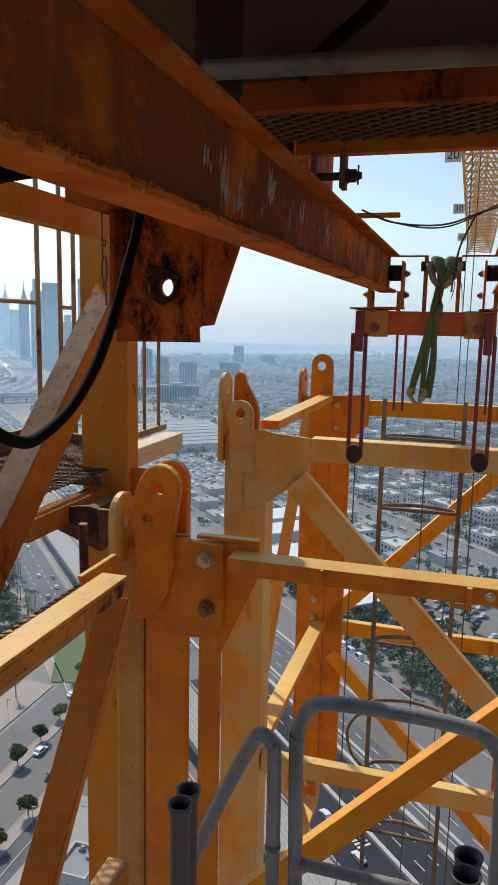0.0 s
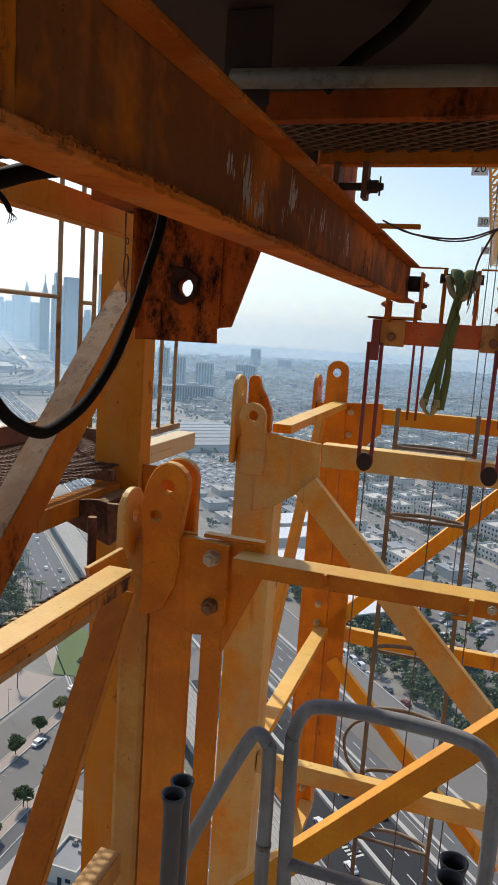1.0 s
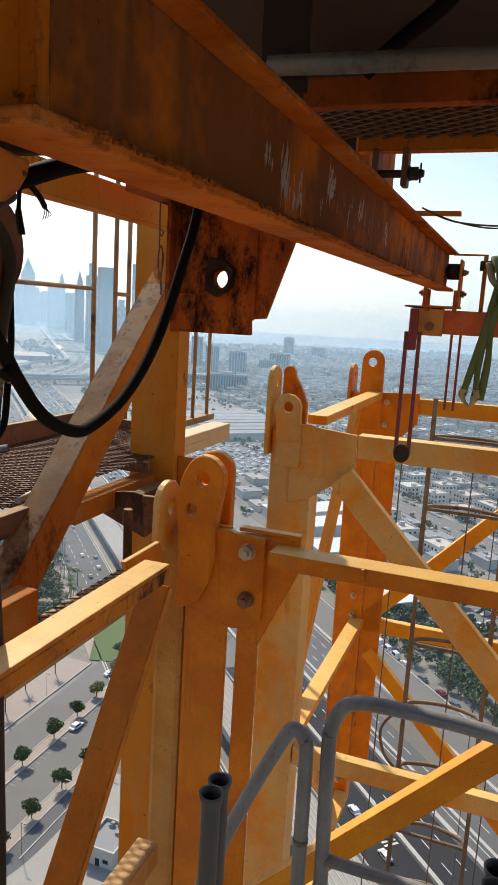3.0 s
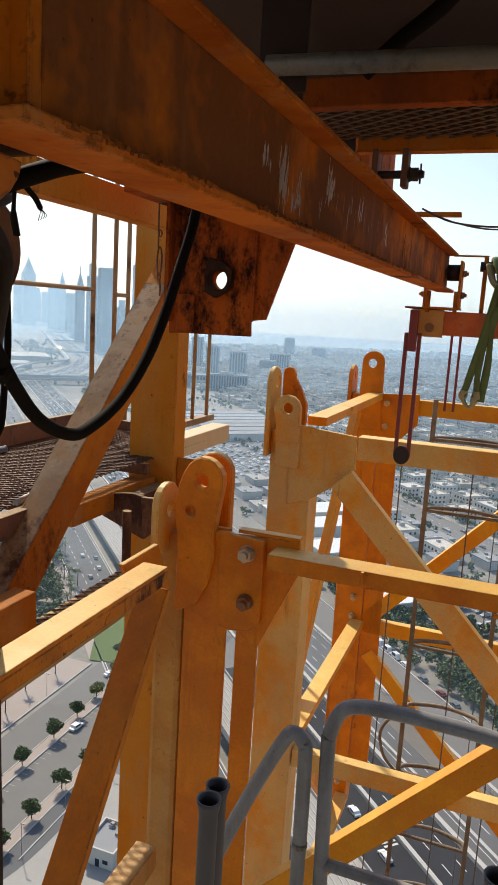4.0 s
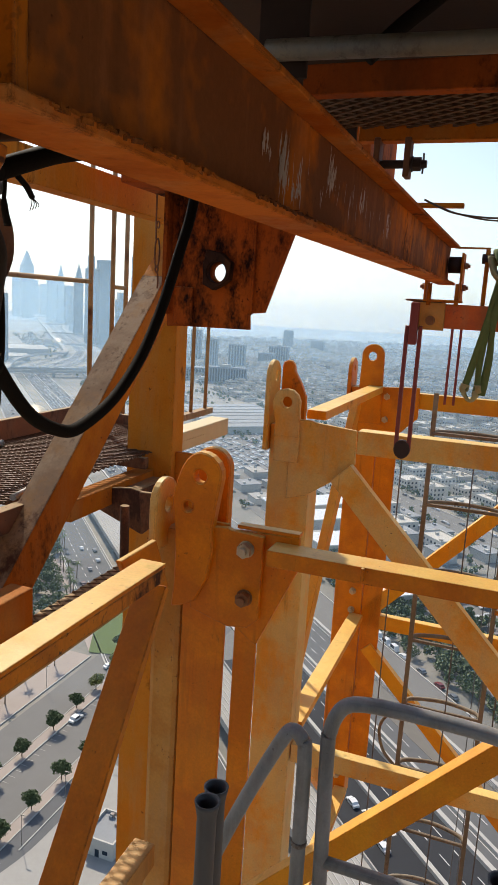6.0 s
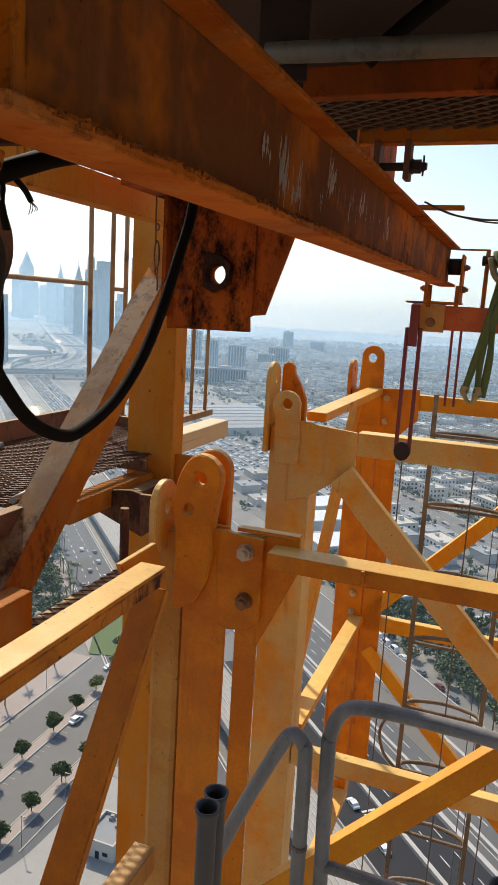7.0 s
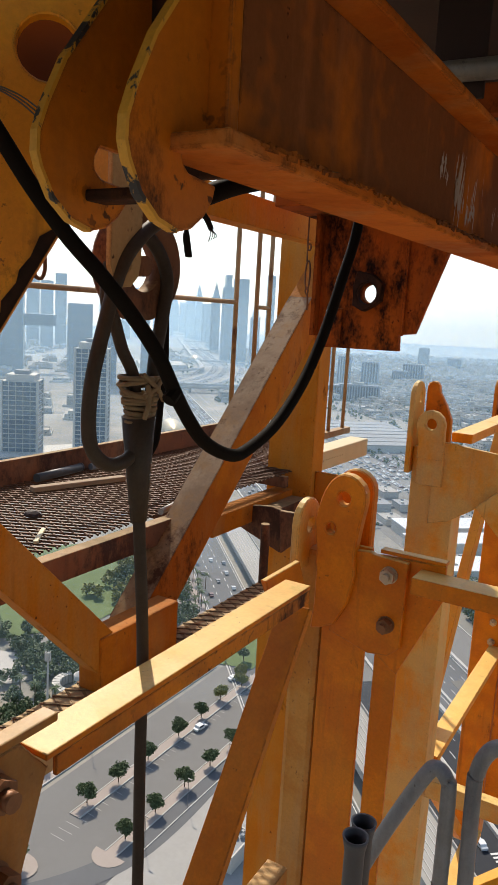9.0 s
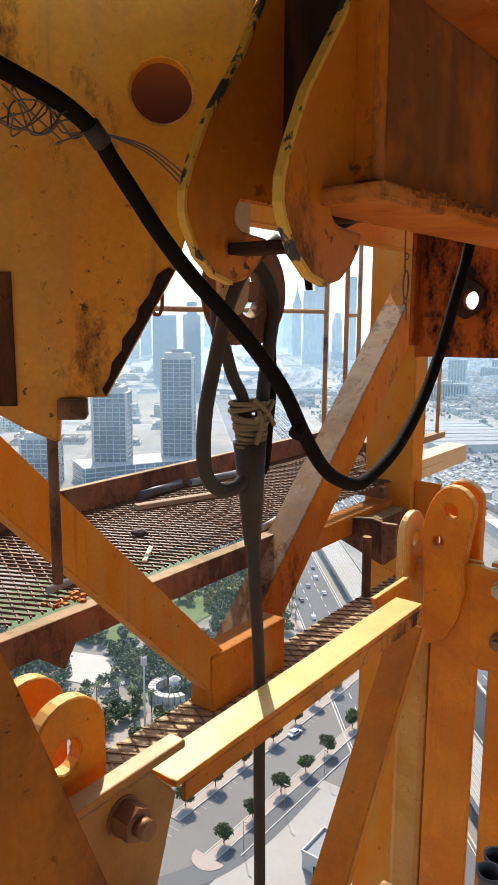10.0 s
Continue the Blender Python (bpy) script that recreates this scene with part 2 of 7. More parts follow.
SCRATCH = plain("scraped_pale_paint", (0.52, 0.39, 0.29), 0.8, 0, 0.3, 60)
FLAKE = painted("flaking_rust", (0.40, 0.115, 0.016), (0.20, 0.062, 0.016), (0.12, 0.042, 0.016), (0.05, 0.016, 0.008), 0.45, 0.4, 0.9, spec=0.1)


def chipped(name, paint, bare):
    m = bpy.data.materials.new(name)
    nt, b = nodes_of(m)
    big = noise_node(nt, 24.0, 5, 0.65, (1, 1, 0.7))
    fine = noise_node(nt, 160.0, 4, 0.6, off=3.0)
    mask = ramp(nt, big, [(0.54, (0, 0, 0)), (0.57, (1, 1, 1))])
    col = mix_col(nt, fine, tuple(c * 0.75 for c in paint), tuple(c * 1.2 for c in paint))
    nt.links.new(mix_col(nt, mask, col, bare), b.inputs["Base Color"])
    b.inputs["Roughness"].default_value = 0.6
    bump(nt, b, mask, 0.5, 0.001)
    return m


CHIP = chipped("chipped_yellow_edge", (0.66, 0.31, 0.03), (0.03, 0.027, 0.027))

# ---- mesh helpers ----


def part(name, bm, material, parent=None, label=""):
    me = bpy.data.meshes.new(name)
    bmesh.ops.recalc_face_normals(bm, faces=bm.faces[:])
    bm.to_mesh(me)
    bm.free()
    me.materials.append(material)
    ob = new(name, me)
    if parent is not None:
        ob.parent = parent
    if label:
        ob["label"] = label
    return ob


def thing(name, label, category, group="", kind="", at=(0, 0, 0)):
    ob = new(name)
    ob.location = at
    return tagged(ob, label, category, group, kind)


def add_box(bm, lo, hi, bev=0.0):
    m = Matrix.LocRotScale([(a + b) / 2 for a, b in zip(lo, hi)], None, [abs(b - a) for a, b in zip(lo, hi)])
    g = bmesh.ops.create_cube(bm, size=1.0, matrix=m)
    if bev:
        es = list({e for v in g["verts"] for e in v.link_edges})
        bmesh.ops.bevel(bm, geom=es, offset=bev, segments=2, affect="EDGES", profile=0.5)
    return bm


def box(lo, hi, bev=0.004):
    return add_box(bmesh.new(), lo, hi, bev)


def add_bar(bm, p, q, w, h, side=(1, 0, 0), bev=0.004, shape=""):
    """A straight bar from p to q; w along `side`, h across. shape 'L' or 'U' leaves it open like an angle or channel."""
    p, q = Vector(p), Vector(q)
    d = (q - p).normalized()
    s = Vector(side)
    s = (s - d * s.dot(d)).normalized()
    u = d.cross(s)
    rot = Matrix((s, d, u)).transposed().to_4x4()
    L = (q - p).length
    base = Matrix.Translation((p + q) / 2) @ rot
    if shape == "L":
        pieces = [((-w / 2, -h / 2), (w / 2, -h / 2 + 0.014)), ((-w / 2, -h / 2), (-w / 2 + 0.014, h / 2))]
    elif shape == "I":
        pieces = [((-w / 2, -h / 2), (w / 2, -h / 2 + 0.016)), ((-w / 2, h / 2 - 0.016), (w / 2, h / 2)), ((-0.006, -h / 2 + 0.016), (0.006, h / 2 - 0.016))]
    else:
        pieces = [((-w / 2, -h / 2), (w / 2, h / 2))]
    for (x0, z0), (x1, z1) in pieces:
        m = base @ Matrix.LocRotScale(((x0 + x1) / 2, 0, (z0 + z1) / 2), None, (x1 - x0, L, z1 - z0))
        g = bmesh.ops.create_cube(bm, size=1.0, matrix=m)
        if bev:
            es = list({e for v in g["verts"] for e in v.link_edges})
            bmesh.ops.bevel(bm, geom=es, offset=min(bev, 0.3 * abs(x1 - x0), 0.3 * abs(z1 - z0)), segments=2, affect="EDGES", profile=0.5)
    return bm


def bar(p, q, w, h, side=(1, 0, 0), bev=0.004, shape=""):
    return add_bar(bmesh.new(), p, q, w, h, side, bev, shape)


def add_cyl(bm, p, q, r, n=16, r2=None):
    p, q = Vector(p), Vector(q)
    rot = (q - p).to_track_quat("Z", "Y").to_matrix().to_4x4()
    g = bmesh.ops.create_cone(bm, cap_ends=True, segments=n, radius1=r, radius2=r if r2 is None else r2, depth=(q - p).length, matrix=Matrix.Translation((p + q) / 2) @ rot)
    if n > 8:
        ax = (q - p).normalized()
        for f in {f for v in g["verts"] for f in v.link_faces}:
            f.normal_update()
            f.smooth = abs(f.normal.dot(ax)) < 0.8
    return bm


def cyl(p, q, r, n=16, r2=None):
    return add_cyl(bmesh.new(), p, q, r, n, r2)


def curve_points(pts, per=8):
    pts = [Vector(p) for p in pts]
    out = []
    for i in range(len(pts) - 1):
        a, b, c, d = pts[max(0, i - 1)], pts[i], pts[i + 1], pts[min(len(pts) - 1, i + 2)]
        for k in range(per):
            t = k / per
            out.append(0.5 * (2 * b + (c - a) * t + (2 * a - 5 * b + 4 * c - d) * t * t + (3 * b - a - 3 * c + d) * t ** 3))
    return out + [pts[-1]]


def add_sweep(bm, pts, r, n=10, smooth=8, closed=False, flat=1.0):
    """A tube along points."""
    P = curve_points(pts, smooth) if smooth else [Vector(p) for p in pts]
    up = Vector((0.13, 0.21, 0.97))
    rings = []
    for i, p in enumerate(P):
        d = (P[min(i + 1, len(P) - 1)] - P[max(i - 1, 0)]).normalized()
        s = d.cross(up)
        if s.length < 0.05:
            s = d.cross(Vector((1, 0, 0)))
        s.normalize()
        if rings and s.dot(prev) < 0:
            s = -s
        prev = s
        u = s.cross(d)
        rings.append([bm.verts.new(p + (s * math.cos(2 * math.pi * k / n) + u * math.sin(2 * math.pi * k / n) * flat) * r) for k in range(n)])
    for a, b in zip(rings, rings[1:]):
        for k in range(n):
            f = bm.faces.new((a[k], a[(k + 1) % n], b[(k + 1) % n], b[k]))
            f.smooth = True
    bm.faces.new(rings[0])
    bm.faces.new(rings[-1])
    return bm


def sweep(pts, r, n=10, smooth=8, flat=1.0):
    return add_sweep(bmesh.new(), pts, r, n, smooth, flat=flat)


def add_plate(bm, outline, axis, lo, hi, hole=None, bev=0.003):
    """A plate: outline of 2D points, thick from lo to hi along axis ('x': points are y, z; 'y': x, z; 'z': x, y). hole: (u, v, r)."""
    def to3(u, v, w):
        return {"x": (w, u, v), "y": (u, w, v), "z": (u, v, w)}[axis]
    tmp = bmesh.new()
    vs = [tmp.verts.new(to3(u, v, lo)) for u, v in outline]
    es = [tmp.edges.new((vs[i], vs[(i + 1) % len(vs)])) for i in range(len(vs))]
    if hole:
        for hu, hv, hr in (hole if isinstance(hole, list) else [hole]):
            hs = [tmp.verts.new(to3(hu + hr * math.cos(k * math.pi / 10), hv + hr * math.sin(k * math.pi / 10), lo)) for k in range(20)]
            es += [tmp.edges.new((hs[i], hs[(i + 1) % 20])) for i in range(20)]
        bmesh.ops.triangle_fill(tmp, edges=es, use_beauty=True)
        k0, k1 = {"x": (1, 2), "y": (0, 2), "z": (0, 1)}[axis]
        inside = [f for f in tmp.faces for hu, hv, hr in (hole if isinstance(hole, list) else [hole]) if math.hypot(f.calc_center_median()[k0] - hu, f.calc_center_median()[k1] - hv) < hr * 0.97 and all(math.hypot(v.co[k0] - hu, v.co[k1] - hv) < hr * 1.01 for v in f.verts)]
        bmesh.ops.delete(tmp, geom=list(set(inside)), context="FACES_ONLY")
    else:
        tmp.faces.new(vs)
    g = bmesh.ops.extrude_face_region(tmp, geom=tmp.faces[:])
    bmesh.ops.translate(tmp, verts=[v for v in g["geom"] if isinstance(v, bmesh.types.BMVert)], vec=Vector(to3(0, 0, hi - lo)))
    bmesh.ops.recalc_face_normals(tmp, faces=tmp.faces[:])
    if bev:
        sharp = [e for e in tmp.edges if len(e.link_faces) == 2 and e.calc_face_angle(0) > 1.2]
        bmesh.ops.bevel(tmp, geom=sharp, offset=bev, segments=1, affect="EDGES")
    me = bpy.data.meshes.new("tmp")
    tmp.to_mesh(me)
    tmp.free()
    bm.from_mesh(me)
    bpy.data.meshes.remove(me)
    return bm


def plate(outline, axis, lo, hi, hole=None, bev=0.003):
    return add_plate(bmesh.new(), outline, axis, lo, hi, hole, bev)


def lug_outline(u0, u1, z0, z1, waist=0.0):
    """A tall plate with a rounded head between u0 and u1, from z0 up to z1."""
    r = (u1 - u0) / 2
    c = (u0 + u1) / 2
    pts = [(u0 - waist, z0), (u1 + waist, z0), (u1 + waist * 0.4, z0 + 0.3 * (z1 - z0))]
    pts += [(c + r * math.cos(a), z1 - r + r * math.sin(a)) for a in [math.pi * k / 12 for k in range(13)]]
    return pts + [(u0 - waist * 0.4, z0 + 0.3 * (z1 - z0))]


def add_hex(bm, c, axis, r, h):
    d = Vector({"x": (1, 0, 0), "y": (0, 1, 0), "-y": (0, -1, 0), "-x": (-1, 0, 0)}[axis])
    c = Vector(c)
    add_cyl(bm, c, c + d * 0.004, r * 1.12, 18)
    add_cyl(bm, c + d * 0.006, c + d * (0.006 + h), r, 6)
    add_cyl(bm, c + d * (0.006 + h), c + d * (0.012 + h * 1.5), r * 0.55, 10)
    return bm


def nut(parent, c, axis, r=0.036, h=0.03, mat=None):
    return part("bolt", add_hex(bmesh.new(), c, axis, r, h), mat or NUT, parent, "hexagonal steel bolt with nut")


def add_diamonds(bm, x0, x1, y0, y1, z, pitch_x, pitch_y, w=0.007, h=0.006):
    """Expanded metal: two crossing families of strips inside a rectangle."""
    slope = pitch_y / pitch_x
    for s in (1, -1):
        k = slope * s
        c_vals = [y - k * x for x in (x0, x1) for y in (y0, y1)]
        c = math.ceil(min(c_vals) / pitch_y) * pitch_y
        while c < max(c_vals):
            xs = sorted([x0, x1] + [xx for xx in ((y0 - c) / k, (y1 - c) / k) if x0 < xx < x1])
            for a, b in zip(xs, xs[1:]):
                ym = k * (a + b) / 2 + c
                if y0 < ym < y1 and b - a > 1e-3:
                    add_bar(bm, (a, k * a + c, z + (0.002 if s > 0 else -0.002)), (b, k * b + c, z + (0.002 if s > 0 else -0.002)), w, h, (1, 0.3, 0), 0)
            c += pitch_y
    return bm

# ---- ground and city ----
GZ = -130.0
ASPHALT = plain("asphalt", (0.118, 0.120, 0.124), 0.9, 0, 0.18, 0.05, 0)
DARKROAD = plain("dark_asphalt", (0.022, 0.024, 0.030), 0.9, 0, 0.2, 0.05, 0)
LOTROAD = plain("bleached_and_glint_asphalt", (0.175, 0.168, 0.158), 0.9, 0, 0.15, 0.04, 0)
PAVE = plain("pink_paving", (0.36, 0.30, 0.26), 0.9, 0, 0.14, 0.08, 0)
KERB = plain("concrete_kerb", (0.45, 0.43, 0.40), 0.85, 0, 0.15, 0.5, 0)
MARK = plain("white_road_paint", (0.62, 0.61, 0.58), 0.8, 0, 0.15, 0.5, 0)
CONCRETE = plain("pale_concrete", (0.33, 0.315, 0.29), 0.85, 0, 0.2, 0.1, 0)
LAWN = plain("lawn", (0.105, 0.15, 0.05), 0.95, 0, 0.35, 0.05, 0)
LEAF = plain("leaves", (0.085, 0.118, 0.045), 0.7, 0, 0.45, 0.9, 0)
LEAFY = plain("yellow_green_leaves", (0.20, 0.20, 0.045), 0.7, 0, 0.4, 0.9, 0)
BARK = plain("bark", (0.12, 0.085, 0.055), 0.95, 0, 0.3, 2.0, 0)
GLASSB = plain("blue_tower_glass", (0.05, 0.10, 0.16), 0.12, 0.3, 0.35, 0.08, 0)
GLASSD = plain("dark_window_glass", (0.035, 0.05, 0.07), 0.15, 0.2, 0.4, 0.4, 0)
FACADE = plain("white_facade", (0.50, 0.475, 0.43), 0.8, 0, 0.15, 0.05, 0)
ROOFGREY = plain("grey_roof", (0.26, 0.27, 0.28), 0.85, 0, 0.2, 0.2, 0)
CARWHITE = plain("white_car_paint", (0.70, 0.70, 0.70), 0.3, 0, 0.04, 1, 0)
CARGREY = plain("grey_car_paint", (0.16, 0.17, 0.18), 0.3, 0.4, 0.08, 1, 0)
CARRED = plain("dark_red_car_paint", (0.16, 0.02, 0.02), 0.3, 0, 0.08, 1, 0)
TYRE = plain("tyre_rubber", (0.015, 0.015, 0.015), 0.8, 0, 0.2, 5, 0)


def sand_material():
    m = bpy.data.materials.new("city_ground")
    nt, b = nodes_of(m)
    n1 = noise_node(nt, 0.004, 8, 0.62)
    n2 = noise_node(nt, 0.045, 6, 0.7, off=9.0)
    c = ramp(nt, n1, [(0.34, (0.17, 0.165, 0.155)), (0.48, (0.29, 0.265, 0.225)), (0.62, (0.39, 0.345, 0.28)), (0.74, (0.23, 0.22, 0.20))])
    c = mix_col(nt, ramp(nt, n2, [(0.42, (0, 0, 0)), (0.66, (0.75, 0.75, 0.75))]), c, (0.16, 0.165, 0.15))
    nt.links.new(c, b.inputs["Base Color"])
    b.inputs["Roughness"].default_value = 0.95
    return m


def island_material(name, stops, rough=0.85):
    """One colour per joined piece."""
    m = bpy.data.materials.new(name)
    nt, b = nodes_of(m)
    geo = nt.nodes.new("ShaderNodeNewGeometry")
    c = ramp(nt, geo.outputs["Random Per Island"], stops)
    c = mix_col(nt, mix_col(nt, 0.5, noise_node(nt, 0.15, 5, 0.6, off=2.0), (0.4, 0.4, 0.4)), c, mix_col(nt, 0.5, c, (0.1, 0.1, 0.1)), "MIX")
    nt.links.new(c, b.inputs["Base Color"])
    b.inputs["Roughness"].default_value = rough
    return m


HOUSES = island_material("house_render", [(0.0, (0.66, 0.62, 0.55)), (0.2, (0.48, 0.41, 0.32)), (0.4, (0.72, 0.69, 0.63)), (0.6, (0.30, 0.265, 0.22)), (0.8, (0.60, 0.53, 0.43)), (1.0, (0.15, 0.15, 0.16))])
SLAB = island_material("blue_grey_facade", [(0.0, (0.13, 0.17, 0.22)), (1.0, (0.22, 0.25, 0.29))])
GOLD = plain("gold_station_shell", (0.48, 0.38, 0.22), 0.35, 0.3, 0.1, 0.1, 0)
CARS = island_material("car_paints", [(0.0, (0.7, 0.7, 0.7)), (0.5, (0.55, 0.56, 0.57)), (0.7, (0.1, 0.1, 0.11)), (0.85, (0.3, 0.31, 0.33)), (1.0, (0.14, 0.03, 0.03))], 0.35)
FARTOWERS = island_material("far_tower_glass", [(0.0, (0.03, 0.08, 0.14)), (0.5, (0.06, 0.12, 0.18)), (1.0, (0.12, 0.17, 0.22))], 0.3)

g = bmesh.new()
bmesh.ops.create_grid(g, x_segments=2, y_segments=2, size=7000, matrix=Matrix.Translation((0, 0, GZ)))
tagged(part("ground", g, sand_material()), "pale sandy city ground to the horizon", "ground", kind="structure")

# the highway and its grid: s along the road to the skyline, c across it
U, N = Vector((-0.675, 0.738, 0)), Vector((0.738, 0.675, 0))


def sc(s, c, h=0.0):
    p = U * s + N * c
    return (p.x, p.y, GZ + h)


def add_quad(bm, pts):
    return bm.faces.new([bm.verts.new(p) for p in pts])


def add_slab(bm, s0, s1, c0, c1, h0, h1):
    lo = [bm.verts.new(sc(s, c, h0)) for s, c in ((s0, c0), (s1, c0), (s1, c1), (s0, c1))]
    hi = [bm.verts.new(sc(s, c, h1)) for s, c in ((s0, c0), (s1, c0), (s1, c1), (s0, c1))]
    bm.faces.new(hi)
    for k in range(4):
        bm.faces.new((lo[k], lo[(k + 1) % 4], hi[(k + 1) % 4], hi[k]))
    return bm


def road(name, s0, s1, c0, c1, mat, label, h=0.12):
    return tagged(part(name, add_slab(bmesh.new(), s0, s1, c0, c1, -0.3, h), mat), label, "road", kind="structure")


road("road", 20, 1240, 50, 71, ASPHALT, "grey asphalt service road beside the viaduct")
road("road", 20, 1240, 105, 123, ASPHALT, "grey asphalt highway carriageway")
road("road", 20, 1240, 124, 141, ASPHALT, "grey asphalt highway carriageway")
road("road", 20, 235, 92, 103.8, DARKROAD, "dark asphalt lane")
road("road", 20, 236, 105.2, 117.4, DARKROAD, "dark asphalt lane", 0.15)
road("road", 20, 500, 143, 158, LOTROAD, "pale side street with parked cars")
VERGE = plain("grey_verge", (0.17, 0.155, 0.135), 0.95, 0, 0.2, 0.25, 0)
road("pavement", 20, 232, 131, 141.2, VERGE, "grey dusty verge between highway and side street", 0.2)
for k, (s0, s1, c0, c1) in enumerate(((640, 2600, -92, -70), (640, 2600, -330, -312), (905, 925, -700, 48), (1330, 1352, -700, 60), (1690, 1706, -700, 120))):
    road("road", s0, s1, c0, c1, (LOTROAD, ASPHALT)[k % 2], "grey road through the far district", 0.12 + 0.01 * k)
road("road", -50, 1400, 286, 309, LOTROAD, "pale street between low houses")
bm = bmesh.new()
for c in (104.4, 123.5, 141.4, 49.6, 71.4, 142.6, 158.4, 285.7, 309.3):
    add_slab(bm, 20, 1500, c - (0.5 if c in (104.4, 123.5, 141.4) else 0.25), c + (0.5 if c in (104.4, 123.5, 141.4) else 0.25), 0, 1.0 if c in (104.4, 123.5, 141.4) else 0.35)
add_slab(bm, 20, 232, 117.6, 119.0, 0, 1.1)
for k in range(90):
    add_slab(bm, 40 + 2.4 * k, 40.12 + 2.4 * k, 139.6, 139.75, 0.2, 1.7)
for h in (0.6, 1.1, 1.6):
    add_slab(bm, 40, 256, 139.6, 139.7, h, h + 0.1)
tagged(part("kerbs", bm, KERB), "pale concrete barriers, fences and kerbs along the roads", "kerb", kind="stuff")
bm = bmesh.new()
for c in (109.5, 113.8, 118.2, 128.2, 132.4, 136.7, 57, 64, 297.5):
    for k in range(150):
        s = 60 + 9 * k
        add_quad(bm, [sc(s, c - 0.12, 0.16), sc(s + 4, c - 0.12, 0.16), sc(s + 4, c + 0.12, 0.16), sc(s, c + 0.12, 0.16)])
for c in (105.6, 122.4, 124.6, 140.4, 50.6, 70.4):
    add_quad(bm, [sc(40, c - 0.12, 0.16), sc(1500, c - 0.12, 0.16), sc(1500, c + 0.12, 0.16), sc(40, c + 0.12, 0.16)])
for k in range(9):
    add_quad(bm, [sc(136 + k * 1.3, 99, 0.17), sc(136.7 + k * 1.3, 99, 0.17), sc(136.7 + k * 1.3, 103, 0.17), sc(136 + k * 1.3, 103, 0.17)])
tagged(part("lane_markings", bm, MARK), "worn white lane markings on the roads", "road marking", kind="stuff")
# rail viaduct
via = thing("rail_viaduct", "pale concrete rail viaduct with four tracks", "viaduct", kind="structure", at=sc(500, 80))
Pv = Vector(via.location)


def vpart(name, bm, mat, parent, label=""):
    bmesh.ops.translate(bm, verts=bm.verts[:], vec=-Pv)
    return part(name, bm, mat, parent, label)


vpart("deck", add_slab(bmesh.new(), 20, 1235, 74, 86.5, 5.2, 6.4), CONCRETE, via)
for c in (73.8, 86.3):
    vpart("parapet", add_slab(bmesh.new(), 20, 1235, c, c + 0.4, 5.2, 7.5), CONCRETE, via)
for c in (75.8, 77.2, 78.9, 80.3, 82.0, 83.4, 84.6):
    vpart("rail", add_slab(bmesh.new(), 20, 1235, c, c + 0.22, 6.4, 6.62), KERB, via)
for k in range(30):
    vpart("pier", add_slab(bmesh.new(), 60 + 30 * k, 62 + 30 * k, 79, 81.5, -0.2, 5.2), CONCRETE, via)

# the bend of the highway, the curving metro line, bridges and stations
HW = [(1238, 128), (1330, 160), (1420, 200), (1548, 248), (1700, 283), (1826, 303), (2100, 318), (2498, 340), (3241, 401), (4584, 511), (5456, 570)]
METRO = [(1230, 80), (1335, 92), (1410, 110), (1464, 130), (1520, 158), (1558, 192), (1600, 220), (1733, 240), (2099, 265), (2965, 331), (4010, 409)]


def add_ribbon(bm, pts, off, width, h0, h1):
    P = curve_points([Vector((a, b, 0)) for a, b in pts], 10)
    rows = []
    for i, p in enumerate(P):
        d = (P[min(i + 1, len(P) - 1)] - P[max(i - 1, 0)]).normalized()
        n = Vector((-d.y, d.x, 0))
        l, r = p + n * (off - width / 2), p + n * (off + width / 2)
        rows.append([bm.verts.new(sc(q.x, q.y, h)) for q, h in ((l, h0), (l, h1), (r, h1), (r, h0))])
    for a, b in zip(rows, rows[1:]):
        for k in range(3):
            bm.faces.new((a[k], a[k + 1], b[k + 1], b[k]))
    return bm


# paler asphalt puts sun glint on the far lanes into their colour
for off, w, lab in ((-14, 20, "grey asphalt carriageway in a long bend"), (12, 20, "grey asphalt carriageway in a long bend"), (-46, 14, "grey asphalt slip road in a long bend"), (48, 14, "grey asphalt slip road in a long bend")):
    tagged(part("road", add_ribbon(bmesh.new(), HW, off, w, -0.2, 0.14), LOTROAD), lab, "road", kind="structure")
bm = bmesh.new()
for off in (-25, -2.5, 0.5, 23, -53.5, -38.5, 40.5, 55.5):
    add_ribbon(bm, HW, off, 0.9, -0.1, 1.0)
tagged(part("kerbs", bm, KERB), "pale concrete barriers along the bend", "kerb", kind="stuff")
met = thing("metro_viaduct", "pale concrete metro viaduct curving over the highway", "viaduct", kind="structure")
part("deck", add_ribbon(bmesh.new(), METRO, 0, 11, 7.5, 9.5), CONCRETE, met)
for off in (-5.2, 5.2):
    part("parapet", add_ribbon(bmesh.new(), METRO, off, 0.5, 9.5, 11.0), KERB, met)
